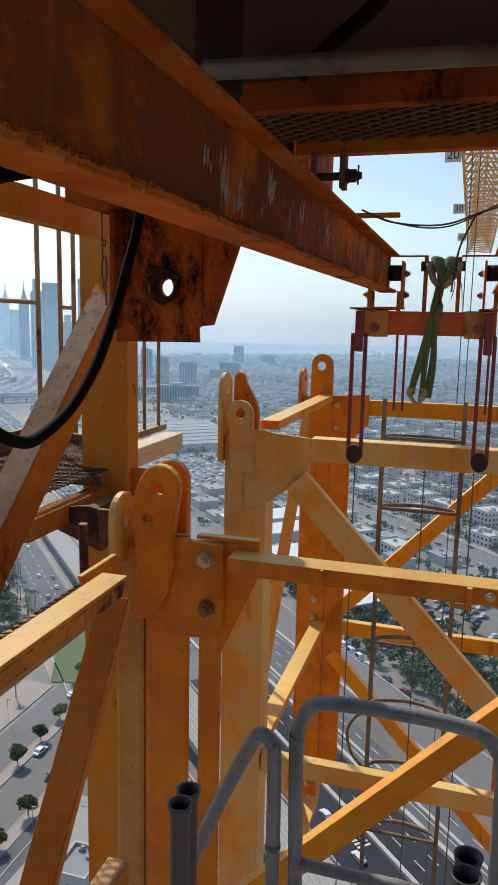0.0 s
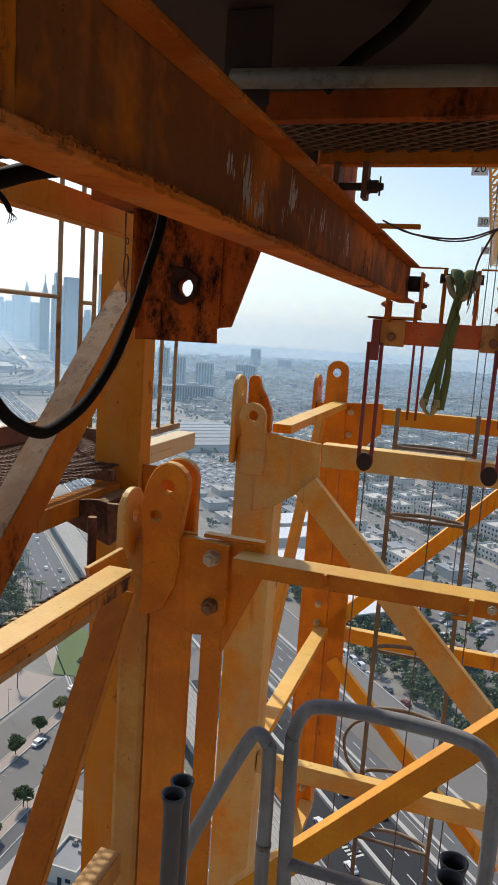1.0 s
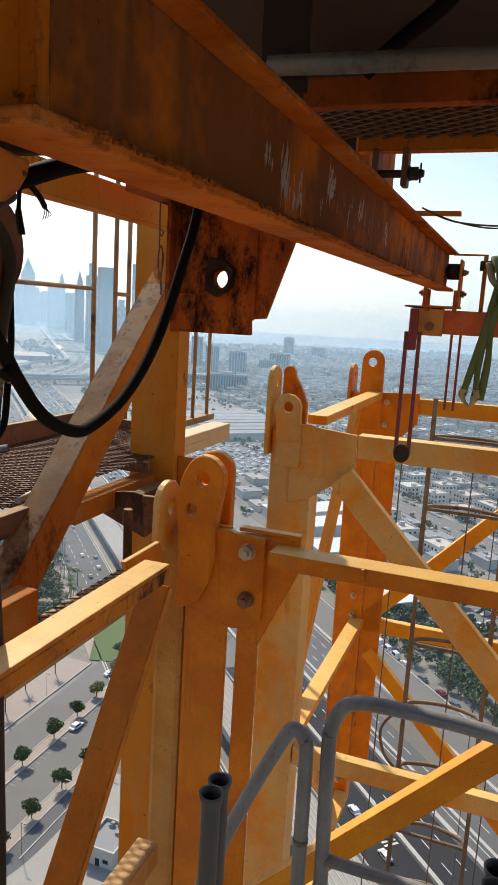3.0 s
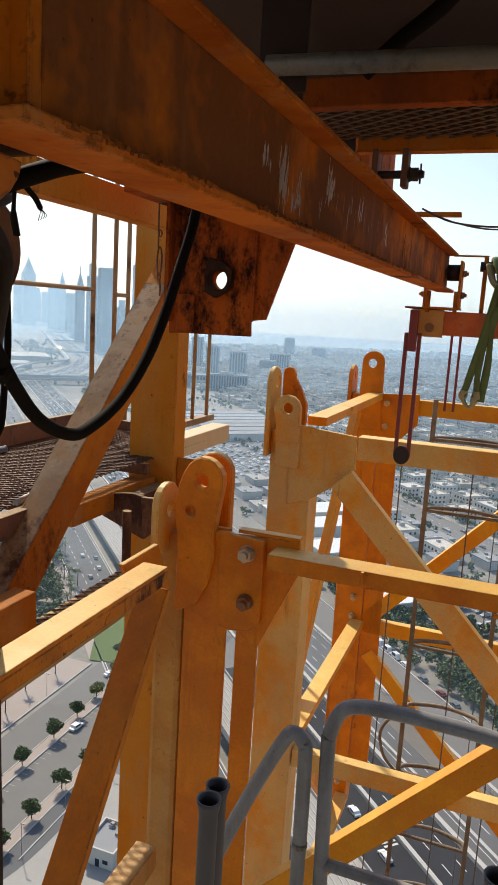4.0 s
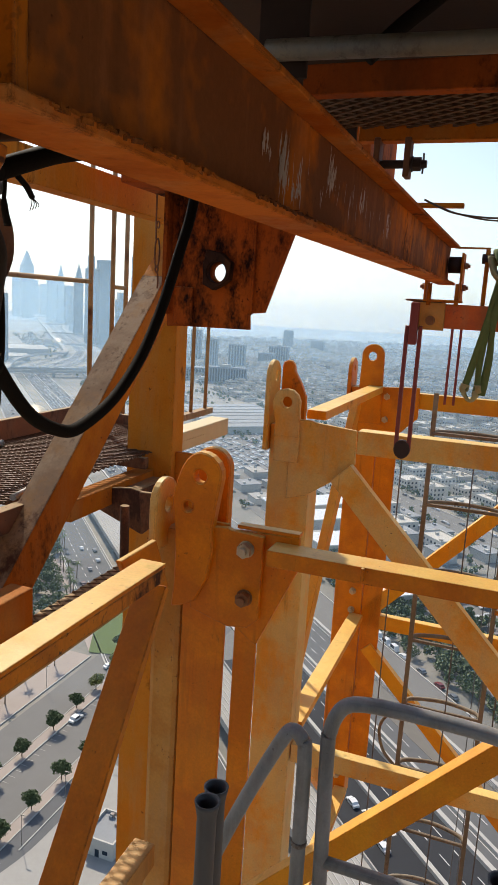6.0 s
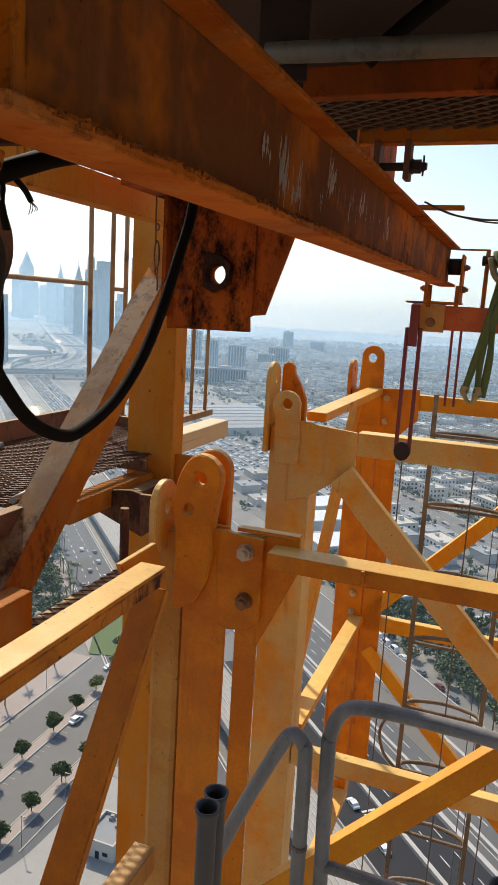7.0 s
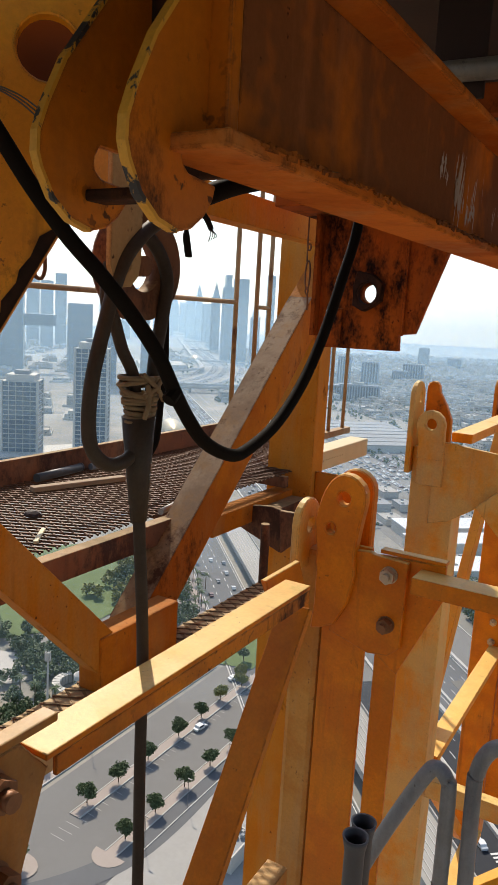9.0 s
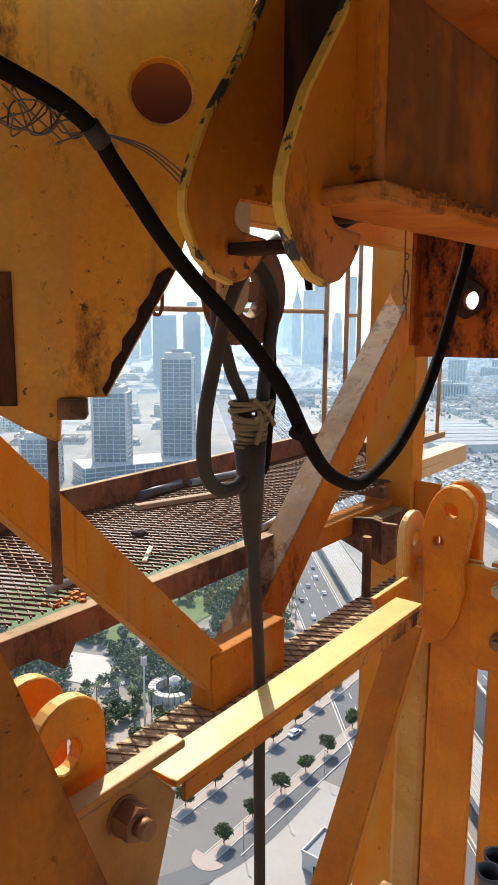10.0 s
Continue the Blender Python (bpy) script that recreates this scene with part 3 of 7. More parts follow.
for s0, s1, c0, c1 in ((1190, 1206, 60, 235), (1240, 1250, 40, 240), (1868, 1884, 230, 420), (2420, 2434, 270, 460), (3100, 3120, 330, 500), (4050, 4070, 400, 580)):
    br = thing("road_bridge", "pale concrete bridge across the highway", "bridge", "highway bridges", at=sc(s0, c0))
    q = Vector(br.location)
    for nm, args in (("deck", (s0, s1, c0, c1, 7.0, 8.4)), ("parapet", (s0 - 0.4, s0, c0, c1, 7.0, 9.8)), ("parapet", (s1, s1 + 0.4, c0, c1, 7.0, 9.8)), ("pier", (s0 + 4, s0 + 7, (c0 + c1) / 2, (c0 + c1) / 2 + 4, 0, 7.0))):
        bmb = add_slab(bmesh.new(), *args)
        bmesh.ops.translate(bmb, verts=bmb.verts[:], vec=-q)
        part(nm, bmb, CONCRETE, br)


def shell(s, c, rs, rc, h, lab):
    ob = thing("metro_station", lab, "station", "metro stations", at=sc(s, c))
    ob.rotation_euler = (0, 0, math.atan2(U.y, U.x))
    bms = bmesh.new()
    bmesh.ops.create_uvsphere(bms, u_segments=28, v_segments=14, radius=1.0, matrix=Matrix.LocRotScale((0, 0, 6), None, (rs, rc, h)))
    for f in bms.faces:
        f.smooth = True
    part("shell", bms, GOLD, ob, "gold-brown curved station shell")
    part("base", box((-rs * 0.9, -rc * 0.8, 0), (rs * 0.9, rc * 0.8, 7), 0), CONCRETE, ob)


shell(780, 80, 36, 12, 9, "long gold shell-roofed metro station over the tracks")
shell(1960, 256, 40, 16, 12, "long gold shell-roofed metro station over the tracks")
shell(4300, 385, 34, 30, 46, "hazy round domed building beside the highway")
hl = thing("exhibition_hall", "long low white hall with a ribbed roof", "hall", at=sc(1700, 60))
for k in range(5):
    bmb = add_slab(bmesh.new(), 1640 + 26 * k, 1662 + 26 * k, 90, 196, 0, 12)
    bmesh.ops.translate(bmb, verts=bmb.verts[:], vec=-Vector(hl.location))
    part("bay", bmb, FACADE, hl)
for k in range(4):
    bmb = add_slab(bmesh.new(), 1480 + 20 * k, 1494 + 20 * k, 60, 140, 0, 9)
    bmesh.ops.translate(bmb, verts=bmb.verts[:], vec=-Vector(hl.location))
    part("bay", bmb, FACADE, hl)


def hw_centre(s):
    for (s0, c0), (s1, c1) in zip(HW, HW[1:]):
        if s0 <= s <= s1:
            return c0 + (c1 - c0) * (s - s0) / (s1 - s0)
    return 123


# street with rows of trees
def strip(name, x0, x1, y0, y1, h, mat, label, cat="pavement"):
    bm = bmesh.new()
    add_box(bm, (x0, y0, GZ - 0.3), (x1, y1, GZ + h), 0)
    return tagged(part(name, bm, mat), label, cat, kind="structure")


strip("road", -134, -82, 60, 262, 0.10, LOTROAD, "bleached asphalt car park between tree rows", "road")
strip("pavement", -121.6, -118.6, 126, 240, 0.32, PAVE, "narrow paved strip with a row of trees")
strip("pavement", -105.0, -102.0, 121, 262, 0.32, PAVE, "narrow paved strip with a row of trees")
strip("pavement", -162, -136, 60, 216, 0.30, PAVE, "pink paved square with palms")
strip("pavement", -98, -62, 60, 164, 0.22, CONCRETE, "pale concrete plot beside the street")
strip("road", -101.8, -98.2, 60, 262, 0.13, ASPHALT, "grey street lane", "road")
bm = bmesh.new()
for x, y0 in ((-121.8, 126), (-118.4, 126), (-105.2, 121), (-101.8, 121), (-135.8, 112), (-97.8, 126)):
    add_box(bm, (x - 0.15, y0, GZ), (x + 0.15, 216, GZ + 0.42), 0)
for k in range(34):
    for x in (-118.2, -101.6 - 3.9):
        add_box(bm, (x - 2.2 if x < -110 else x, 118 + k * 2.7, GZ + 0.1), (x + 2.2 if x > -118.5 else x, 118.12 + k * 2.7, GZ + 0.125), 0)
tagged(part("kerbs", bm, KERB), "pale kerb stones and bay lines of the car park", "kerb", kind="stuff")
def flat_patch(name, pts, h, mat, label, cat):
    bm = bmesh.new()
    f = bm.faces.new([bm.verts.new((x, y, GZ + h)) for x, y in pts])
    if f.normal.z < 0:
        f.normal_flip()
    return tagged(part(name, bm, mat), label, cat, kind="structure")


flat_patch("pavement", [(-103.5 + 4.5 * math.cos(a), 121 + 4.5 * math.sin(a)) for a in [math.pi + math.pi * k / 10 for k in range(11)]], 0.33, PAVE, "rounded paved end of the tree strip", "pavement")
flat_patch("pavement", [(-119 + 5.5 * math.cos(a), 106 + 4 * math.sin(a)) for a in [math.pi * k / 10 for k in range(20)]], 0.31, PAVE, "rounded paved island with a small tree", "pavement")
side = curve_points([(-99.5, 160, 0), (-98.5, 140, 0), (-99.5, 124, 0), (-104, 111, 0), (-112, 99, 0), (-124, 88, 0), (-140, 78, 0)], 4)
lane = []
for k, p in enumerate(side):
    d = (side[min(k + 1, len(side) - 1)] - side[max(k - 1, 0)]).normalized()
    lane.append((p + Vector((-d.y, d.x, 0)) * 3.4, p - Vector((-d.y, d.x, 0)) * 3.4))
flat_patch("road", [(a.x, a.y) for a, b in lane] + [(b.x, b.y) for a, b in lane[::-1]], 0.24, ASPHALT, "grey street curving past the car park", "road")
flat_patch("pavement", [(-88 + 13 * math.cos(a), 104 + 9 * math.sin(a)) for a in [math.pi * k / 12 for k in range(24)]], 0.26, VERGE, "round sandy bed on the concrete plot", "pavement")
bm = bmesh.new()
bm.faces.new([bm.verts.new((x, y, GZ + 0.35)) for x, y in ((-138, 218), (-124, 222), (-124, 236), (-131, 250), (-160, 262))])
tagged(part("lawn", bm, LAWN), "small green lawn in the bend of the street", "lawn", kind="structure")
bm = bmesh.new()
bm.faces.new([bm.verts.new((x, y, GZ + 0.3)) for x, y in ((-215, 185), (-198, 215), (-200, 250), (-225, 300), (-262, 312), (-300, 250), (-290, 180), (-245, 165))])
tagged(part("lawn", bm, LAWN), "large green park lawn", "lawn", kind="structure")
bm = bmesh.new()
bm.faces.new([bm.verts.new((x, y, GZ + 0.25)) for x, y in ((-222, 150), (-186, 162), (-178, 176), (-196, 182), (-226, 170))])
tagged(part("pavement", bm, KERB), "pale paved park terrace", "pavement", kind="structure")


def leaf_ball(bm, c, r, rz, n, size, rng):
    for _ in range(n):
        while True:
            d = Vector((rng.uniform(-1, 1), rng.uniform(-1, 1), rng.uniform(-1, 1)))
            if 0.25 < d.length < 1:
                break
        d *= 0.72 + 0.4 * noise.noise(d * 2.1 + Vector(c) * 0.37)
        p = Vector(c) + Vector((d.x * r, d.y * r, d.z * rz))
        a = Vector((rng.uniform(-1, 1), rng.uniform(-1, 1), rng.uniform(-0.6, 0.6))).normalized() * size * rng.uniform(0.6, 1.3)
        b = Vector((rng.uniform(-1, 1), rng.uniform(-1, 1), rng.uniform(-1, 1)))
        b = (b - a * b.dot(a) / a.length_squared).normalized() * a.length * 0.8
        bm.faces.new([bm.verts.new(p + a), bm.verts.new(p + b), bm.verts.new(p - a), bm.verts.new(p - b)])


def tree(seed, h, r, mat, at):
    rng = random.Random(seed)
    ob = thing("tree", "small round street tree with a dark green crown", "tree", "street trees", at=at)
    t = bmesh.new()
    add_sweep(t, [(0, 0, -0.3), (0.05, 0.02, h * 0.2), (0.0, 0.08, h * 0.42), (0.1, 0.0, h * 0.62)], 0.16, 6, 3)
    for k in range(5):
        a = k * 1.26 + rng.uniform(0, 0.5)
        add_sweep(t, [(0, 0.05, h * 0.34), (0.3 * r * math.cos(a), 0.3 * r * math.sin(a), h * 0.5), (0.6 * r * math.cos(a), 0.6 * r * math.sin(a), h * 0.68)], 0.07, 5, 2)
    part("trunk", t, BARK, ob)
    c = bmesh.new()
    leaf_ball(c, (0, 0, h * 0.66), r, h * 0.36, 900, 0.27, rng)
    for k in range(4):
        a = k * 1.7 + rng.uniform(0, 1)
        leaf_ball(c, (0.55 * r * math.cos(a), 0.55 * r * math.sin(a), h * (0.55 + 0.1 * (k % 3))), r * 0.6, h * 0.22, 260, 0.26, rng)
    part("crown", c, mat, ob)
    return ob


tA = tree(1, 6.0, 2.9, LEAF, (-121, 131.5, GZ + 0.3))
tB = tree(2, 5.4, 2.5, LEAF, (-104, 127.0, GZ + 0.3))
tC = tree(3, 5.2, 2.7, LEAFY, (-120.5, 209.0, GZ + 0.3))
tC["label"] = "small street tree with yellow-green leaves"
rng = random.Random(5)
for k, (x, y) in enumerate([(-120, 143), (-120, 156), (-120, 171), (-120.5, 184), (-107 + 2.5, 193), (-104, 139), (-104, 152), (-103.5, 164), (-103.5, 176), (-104, 206), (-104, 219), (-104, 232), (-119, 106), (-130, 226)]):
    copy_thing((tA, tB)[k % 2], pose(x, y, GZ + 0.3, 0, 0, rng.uniform(0, 360)))
for x, y in ((-121.5, 197), (-124, 214)):
    copy_thing(tC, pose(x, y, GZ + 0.3, 0, 0, rng.uniform(0, 360)))


def palm(seed, h, at):
    rng = random.Random(seed)
    ob = thing("palm_tree", "date palm with a thin trunk and drooping fronds", "palm tree", "palms", at=at)
    part("trunk", sweep([(0, 0, -0.2), (0.1, 0, h * 0.5), (0.05, 0.1, h)], 0.2, 7, 3), BARK, ob)
    c = bmesh.new()
    for k in range(22):
        a, up = k * 2.4, rng.uniform(-0.2, 0.9)
        L = rng.uniform(2.2, 3.0)
        prev = None
        for i in range(6):
            t = i / 5
            w = 0.34 * (1 - t) + 0.03
            p = Vector((0.05 + math.cos(a) * L * t, 0.1 + math.sin(a) * L * t, h + up * L * t * 0.9 - 1.5 * t * t))
            sd = Vector((-math.sin(a), math.cos(a), 0)) * w
            cur = (c.verts.new(p + sd - Vector((0, 0, w * 0.6))), c.verts.new(p), c.verts.new(p - sd - Vector((0, 0, w * 0.6))))
            if prev:
                c.faces.new((prev[0], cur[0], cur[1], prev[1]))
                c.faces.new((prev[1], cur[1], cur[2], prev[2]))
            prev = cur
    part("crown", c, LEAF, ob)
    return ob


pA = palm(1, 7.5, (-142, 176, GZ + 0.3))
for k, (x, y) in enumerate([(-150, 170), (-145, 190), (-153, 184), (-143, 204), (-148, 156), (-158, 176), (-171, 252), (-176, 262), (-166, 244), (-182, 270), (-188, 278), (-172, 164), (-176, 158), (-169, 158), (-180, 152), (-162, 160)]):
    copy_thing(pA, pose(x, y, GZ + 0.3, 0, 0, rng.uniform(0, 360)) @ Matrix.Scale(1.0, 4))

for k in range(13):
    x, y, _z = sc(296 + 10.5 * k + rng.uniform(-2, 2), rng.choice((47.5, 52.5)))
    copy_thing(pA, pose(x, y, GZ + 0.2, 0, 0, rng.uniform(0, 360)))
tagged(part("pavement", add_slab(bmesh.new(), 255, 470, 45.5, 49.4, -0.3, 0.25), PAVE), "pink paved walk beside the service road", "pavement", kind="structure")

# woods: park belts, planting beside the side street, green dots among the houses
rng = random.Random(8)
wood = bmesh.new()
for _ in range(640):
    kind = rng.random()
    if kind < 0.30:
        x, y = rng.uniform(-205, -160), rng.uniform(172, 214)
        if x < -185 and y > 190 + (x + 205) * 0.6 - 6:
            continue
    elif kind < 0.45:
        x, y = rng.uniform(-235, -165), rng.uniform(238, 320)
        if abs(x + 200 + (y - 238) * 0.35) > 16:
            continue
    elif kind < 0.55:
        x, y = rng.uniform(-260, -200), rng.uniform(140, 168)
    else:
        s, c = rng.uniform(120, 330), rng.uniform(163, 204)
        x, y, _z = sc(s, c)
    leaf_ball(wood, (x, y, GZ + 3.2), rng.uniform(2.6, 4.2), rng.uniform(2.4, 3.4), 190, 0.5, rng)
for _ in range(5200):
    s, c = 150 + 2300 * rng.random() ** 1.6, rng.choice((1, 1, 1, 1, 1, -1)) * (175 + 1125 * rng.random() ** 1.3)
    x, y, _z = sc(s, c)
    if (-340 < x < -80 and y < 330) or (s > 1150 and abs(c - hw_centre(s)) < 62) or (290 < s < 870 and 176 < c < 290 and rng.random() < 0.93) or (284 < c < 311):
        continue
    leaf_ball(wood, (x, y, GZ + 3.0), rng.uniform(2.0, 4.6), rng.uniform(2.2, 3.4), 20, 1.4, rng)
for _ in range(150):
    x, y = rng.uniform(-228, -150), rng.uniform(132, 196)
    if (-222 < x < -190 and 150 < y < 178) or abs(x + 165) + abs(y - 173) < 14 or abs(x + 156) + abs(y - 151) < 5:
        continue
    leaf_ball(wood, (x, y, GZ + 3.2), rng.uniform(2.4, 4.0), rng.uniform(2.2, 3.2), 170, 0.5, rng)
for _ in range(150):
    x, y, _z = sc(rng.uniform(285, 420), rng.uniform(12, 44))
    leaf_ball(wood, (x, y, GZ + 3.4), rng.uniform(2.6, 4.4), rng.uniform(2.6, 3.8), 170, 0.5, rng)
for _ in range(420):
    x, y, _z = sc(rng.uniform(215, 700), rng.choice((rng.uniform(312, 318), rng.uniform(334, 344), rng.uniform(362, 374), rng.uniform(264, 284))))
    if x > -330 or y > 330:
        leaf_ball(wood, (x, y, GZ + 2.6), rng.uniform(1.6, 3.2), rng.uniform(1.8, 2.8), 60, 0.7, rng)
woody = bmesh.new()
for _ in range(46):
    x, y = rng.uniform(-222, -196), rng.uniform(236, 300)
    leaf_ball(woody, (x - (y - 236) * 0.3, y, GZ + 3.4), rng.uniform(2.6, 4.4), rng.uniform(2.4, 3.4), 110, 0.7, rng)
tagged(part("woods", woody, LEAFY), "yellow-green trees at the edge of the park lawn", "trees", kind="stuff")
tagged(part("woods", wood, LEAF), "dark green trees of the park and gardens", "trees", kind="stuff")

# ---- low houses of the grid ----
def add_house(bm, wins, s, c, ls, lc, h, rng):
    add_slab(bm, s, s + ls, c, c + lc, 0, h)
    for w in ((s, s + ls, c, c + 0.4), (s, s + ls, c + lc - 0.4, c + lc), (s, s + 0.4, c, c + lc), (s + ls - 0.4, s + ls, c, c + lc)):
        add_slab(bm, w[0], w[1], w[2], w[3], h, h + 1.0)
    for _ in range(rng.randint(2, 6)):
        a, b = rng.uniform(0.08, 0.75), rng.uniform(0.08, 0.75)
        add_slab(bm, s + ls * a, s + ls * a + rng.uniform(1.2, 4), c + lc * b, c + lc * b + rng.uniform(1.2, 4), h, h + rng.uniform(0.9, 2.8))
    # a lower wing and the walls of the plot
    a, b = rng.uniform(0.2, 0.6), rng.choice((-1, 1))
    if b < 0:
        add_slab(bm, s - rng.uniform(3, 6), s - 0.02, c + lc * 0.1, c + lc * (0.2 + a), 0, h * rng.uniform(0.4, 0.7))
    else:
        add_slab(bm, s + ls * 0.1, s + ls * (0.2 + a), c - rng.uniform(2.5, 5), c - 0.02, 0, h * rng.uniform(0.4, 0.7))
    s0, s1, c0, c1 = s - 6.5, s + ls + 3, c - 5.5, c + lc + 2
    for w in ((s0, s1, c0, c0 + 0.5), (s0, s0 + 0.5, c0, c1), (s0, s1, c1, c1 + 0.5)):
        add_slab(bm, w[0], w[1], w[2], w[3], 0, 2.4)
    if s < 1300 and c < 900:
        for f in range(max(1, int(h // 3.4))):
            z0 = 1.1 + 3.4 * f
            for k in range(int(lc // 3.6)):
                if rng.random() < 0.85:
                    add_quad(wins, [sc(s - 0.05, c + 0.9 + k * 3.6, z0), sc(s - 0.05, c + 2.6 + k * 3.6, z0), sc(s - 0.05, c + 2.6 + k * 3.6, z0 + 1.6), sc(s - 0.05, c + 0.9 + k * 3.6, z0 + 1.6)])
            for k in range(int(ls // 3.6)):
                if rng.random() < 0.85:
                    add_quad(wins, [sc(s + 0.9 + k * 3.6, c - 0.05, z0), sc(s + 2.6 + k * 3.6, c - 0.05, z0), sc(s + 2.6 + k * 3.6, c - 0.05, z0 + 1.6), sc(s + 0.9 + k * 3.6, c - 0.05, z0 + 1.6)])


def house(s, c, ls, lc, floors, rng, label):
    h = 3.3 * floors
    ob = thing("house", label, "house", "low houses", at=sc(s, c))
    P0 = Vector(ob.location)

    def hp(name, bm, mat, lab=""):
        bmesh.ops.translate(bm, verts=bm.verts[:], vec=-P0)
        return part(name, bm, mat, ob, lab)
    hp("wall", add_slab(bmesh.new(), s, s + ls, c, c + lc, 0, h), HOUSES)
    rf = bmesh.new()
    for w in ((s, s + ls, c, c + 0.35), (s, s + ls, c + lc - 0.35, c + lc), (s, s + 0.35, c + 0.35, c + lc - 0.35), (s + ls - 0.35, s + ls, c + 0.35, c + lc - 0.35)):
        add_slab(rf, w[0], w[1], w[2], w[3], h, h + 1.0)
    hp("roof_parapet", rf, FACADE)
    for k in range(rng.randint(2, 4)):
        a, b = rng.uniform(0.1, 0.75), rng.uniform(0.1, 0.7)
        hp("roof_box", add_slab(bmesh.new(), s + ls * a, s + ls * a + rng.uniform(1.2, 3), c + lc * b, c + lc * b + rng.uniform(1.2, 3), h, h + rng.uniform(0.9, 2.6)), FACADE)
    for f in range(floors):
        n = int(lc // 3.4)
        for k in range(n):
            hp("window", add_slab(bmesh.new(), s - 0.06, s + 0.05, c + 1.0 + k * 3.4, c + 2.5 + k * 3.4, 1.0 + 3.3 * f, 2.5 + 3.3 * f), GLASSD)
        n = int(ls // 3.4)
        for k in range(n):
            hp("window", add_slab(bmesh.new(), s + 1.0 + k * 3.4, s + 2.5 + k * 3.4, c - 0.06, c + 0.05, 1.0 + 3.3 * f, 2.5 + 3.3 * f), GLASSD)
    return ob


rng = random.Random(21)
LAB = ["white flat-roofed house with dark windows", "beige flat-roofed villa with parapet", "pale brown apartment house with roof boxes"]
near_cells = set()
for i in range(9):
    for j, c0 in enumerate((245, 314, 345)):
        s0 = 215 + 34 * i
        ls, lc = rng.uniform(15, 26), rng.uniform(13, 20)
        if c0 == 245 and i < 3:
            continue
        house(s0 + rng.uniform(0, 5), c0 + rng.uniform(0, 5), ls, lc, rng.choice((2, 2, 3)), rng, rng.choice(LAB))
        near_cells.add((i, c0))
far, wins = bmesh.new(), bmesh.new()
for i in range(72):
    for j in range(56):
        s0, c0 = 140 + i * 36 + rng.uniform(-3, 3), 375 + j * 29 + rng.uniform(-2, 2) + (10 if j % 2 else 0)
        if rng.random() < 0.16 + 0.1 * noise.noise(Vector((i * 0.2, j * 0.2, 0))):
            continue
        x, y, _z = sc(s0, c0)
        if y < 150 or x > y * 0.25 + 60 or x < -0.95 * y or (s0 > 1150 and abs(c0 - hw_centre(s0)) < 95) or (660 < s0 < 880 and c0 < 385):
            continue
        add_house(far, wins, s0, c0, rng.uniform(13, 28), rng.uniform(11, 22), rng.choice((5, 7, 7, 9, 10, 13)), rng)
for i in range(40):
    for c0 in (180, 210, 240, 270):
        s0 = 560 + i * 44 + rng.uniform(-8, 8)
        if rng.random() < 0.3 or s0 < 880 or (s0 > 1100 and abs(c0 - hw_centre(s0)) < 95):
            continue
        add_house(far, wins, s0, c0 + rng.uniform(-4, 4), rng.uniform(14, 34), rng.uniform(12, 24), rng.choice((5, 7, 9, 14)), rng)
for i in range(34):
    for j in range(14):
        s0, c0 = 760 + i * 52 + rng.uniform(-9, 9), -30 - j * 48 + rng.uniform(-9, 9)
        if rng.random() < 0.45:
            continue
        add_house(far, wins, s0, c0, rng.uniform(14, 38), rng.uniform(12, 30), rng.choice((4, 5, 7, 9, 14)), rng)
tagged(part("far_windows", wins, GLASSD), "rows of small dark windows on the low houses", "windows", kind="stuff")
tagged(part("far_houses", far, HOUSES), "dense pale low-rise city blocks reaching to the horizon", "houses", kind="stuff")
# long depot roofs beside the car park
for k in range(7):
    s, c = 690 + 24 * k, 248
    d = thing("depot_hall", "long low hall with a pale grey roof", "hall", "depot halls", at=sc(s, c))
    bmD = add_slab(bmesh.new(), s, s + 19, c, c + 105, 0, 7)
    bmesh.ops.translate(bmD, verts=bmD.verts[:], vec=-Vector(d.location))
    part("wall", bmD, FACADE, d)
    bmD = add_slab(bmesh.new(), s - 0.6, s + 19.6, c - 0.6, c + 105.6, 7.01, 7.7)
    bmesh.ops.translate(bmD, verts=bmD.verts[:], vec=-Vector(d.location))
    part("roof", bmD, ROOFGREY, d)
bm = add_slab(bmesh.new(), 300, 684, 178, 284, -0.3, 0.11)
tagged(part("road", bm, LOTROAD), "wide bleached car park", "road", kind="structure")
for s, c, ls, lc, h in ((330, 182, 22, 34, 6), (262, 182, 30, 38, 5), (372, 180, 20, 66, 7), (402, 186, 22, 70, 7)):
    d = thing("flat_roofed_hall", "white flat-roofed hall beside the car park", "hall", "white halls", at=sc(s, c))
    for nm, args, mt in (("wall", (s, s + ls, c, c + lc, 0, h), FACADE), ("roof", (s - 0.5, s + ls + 0.5, c - 0.5, c + lc + 0.5, h + 0.01, h + 0.6), CARWHITE)):
        bmD = add_slab(bmesh.new(), *args)
        bmesh.ops.translate(bmD, verts=bmD.verts[:], vec=-Vector(d.location))
        part(nm, bmD, mt, d)

rng = random.Random(58)
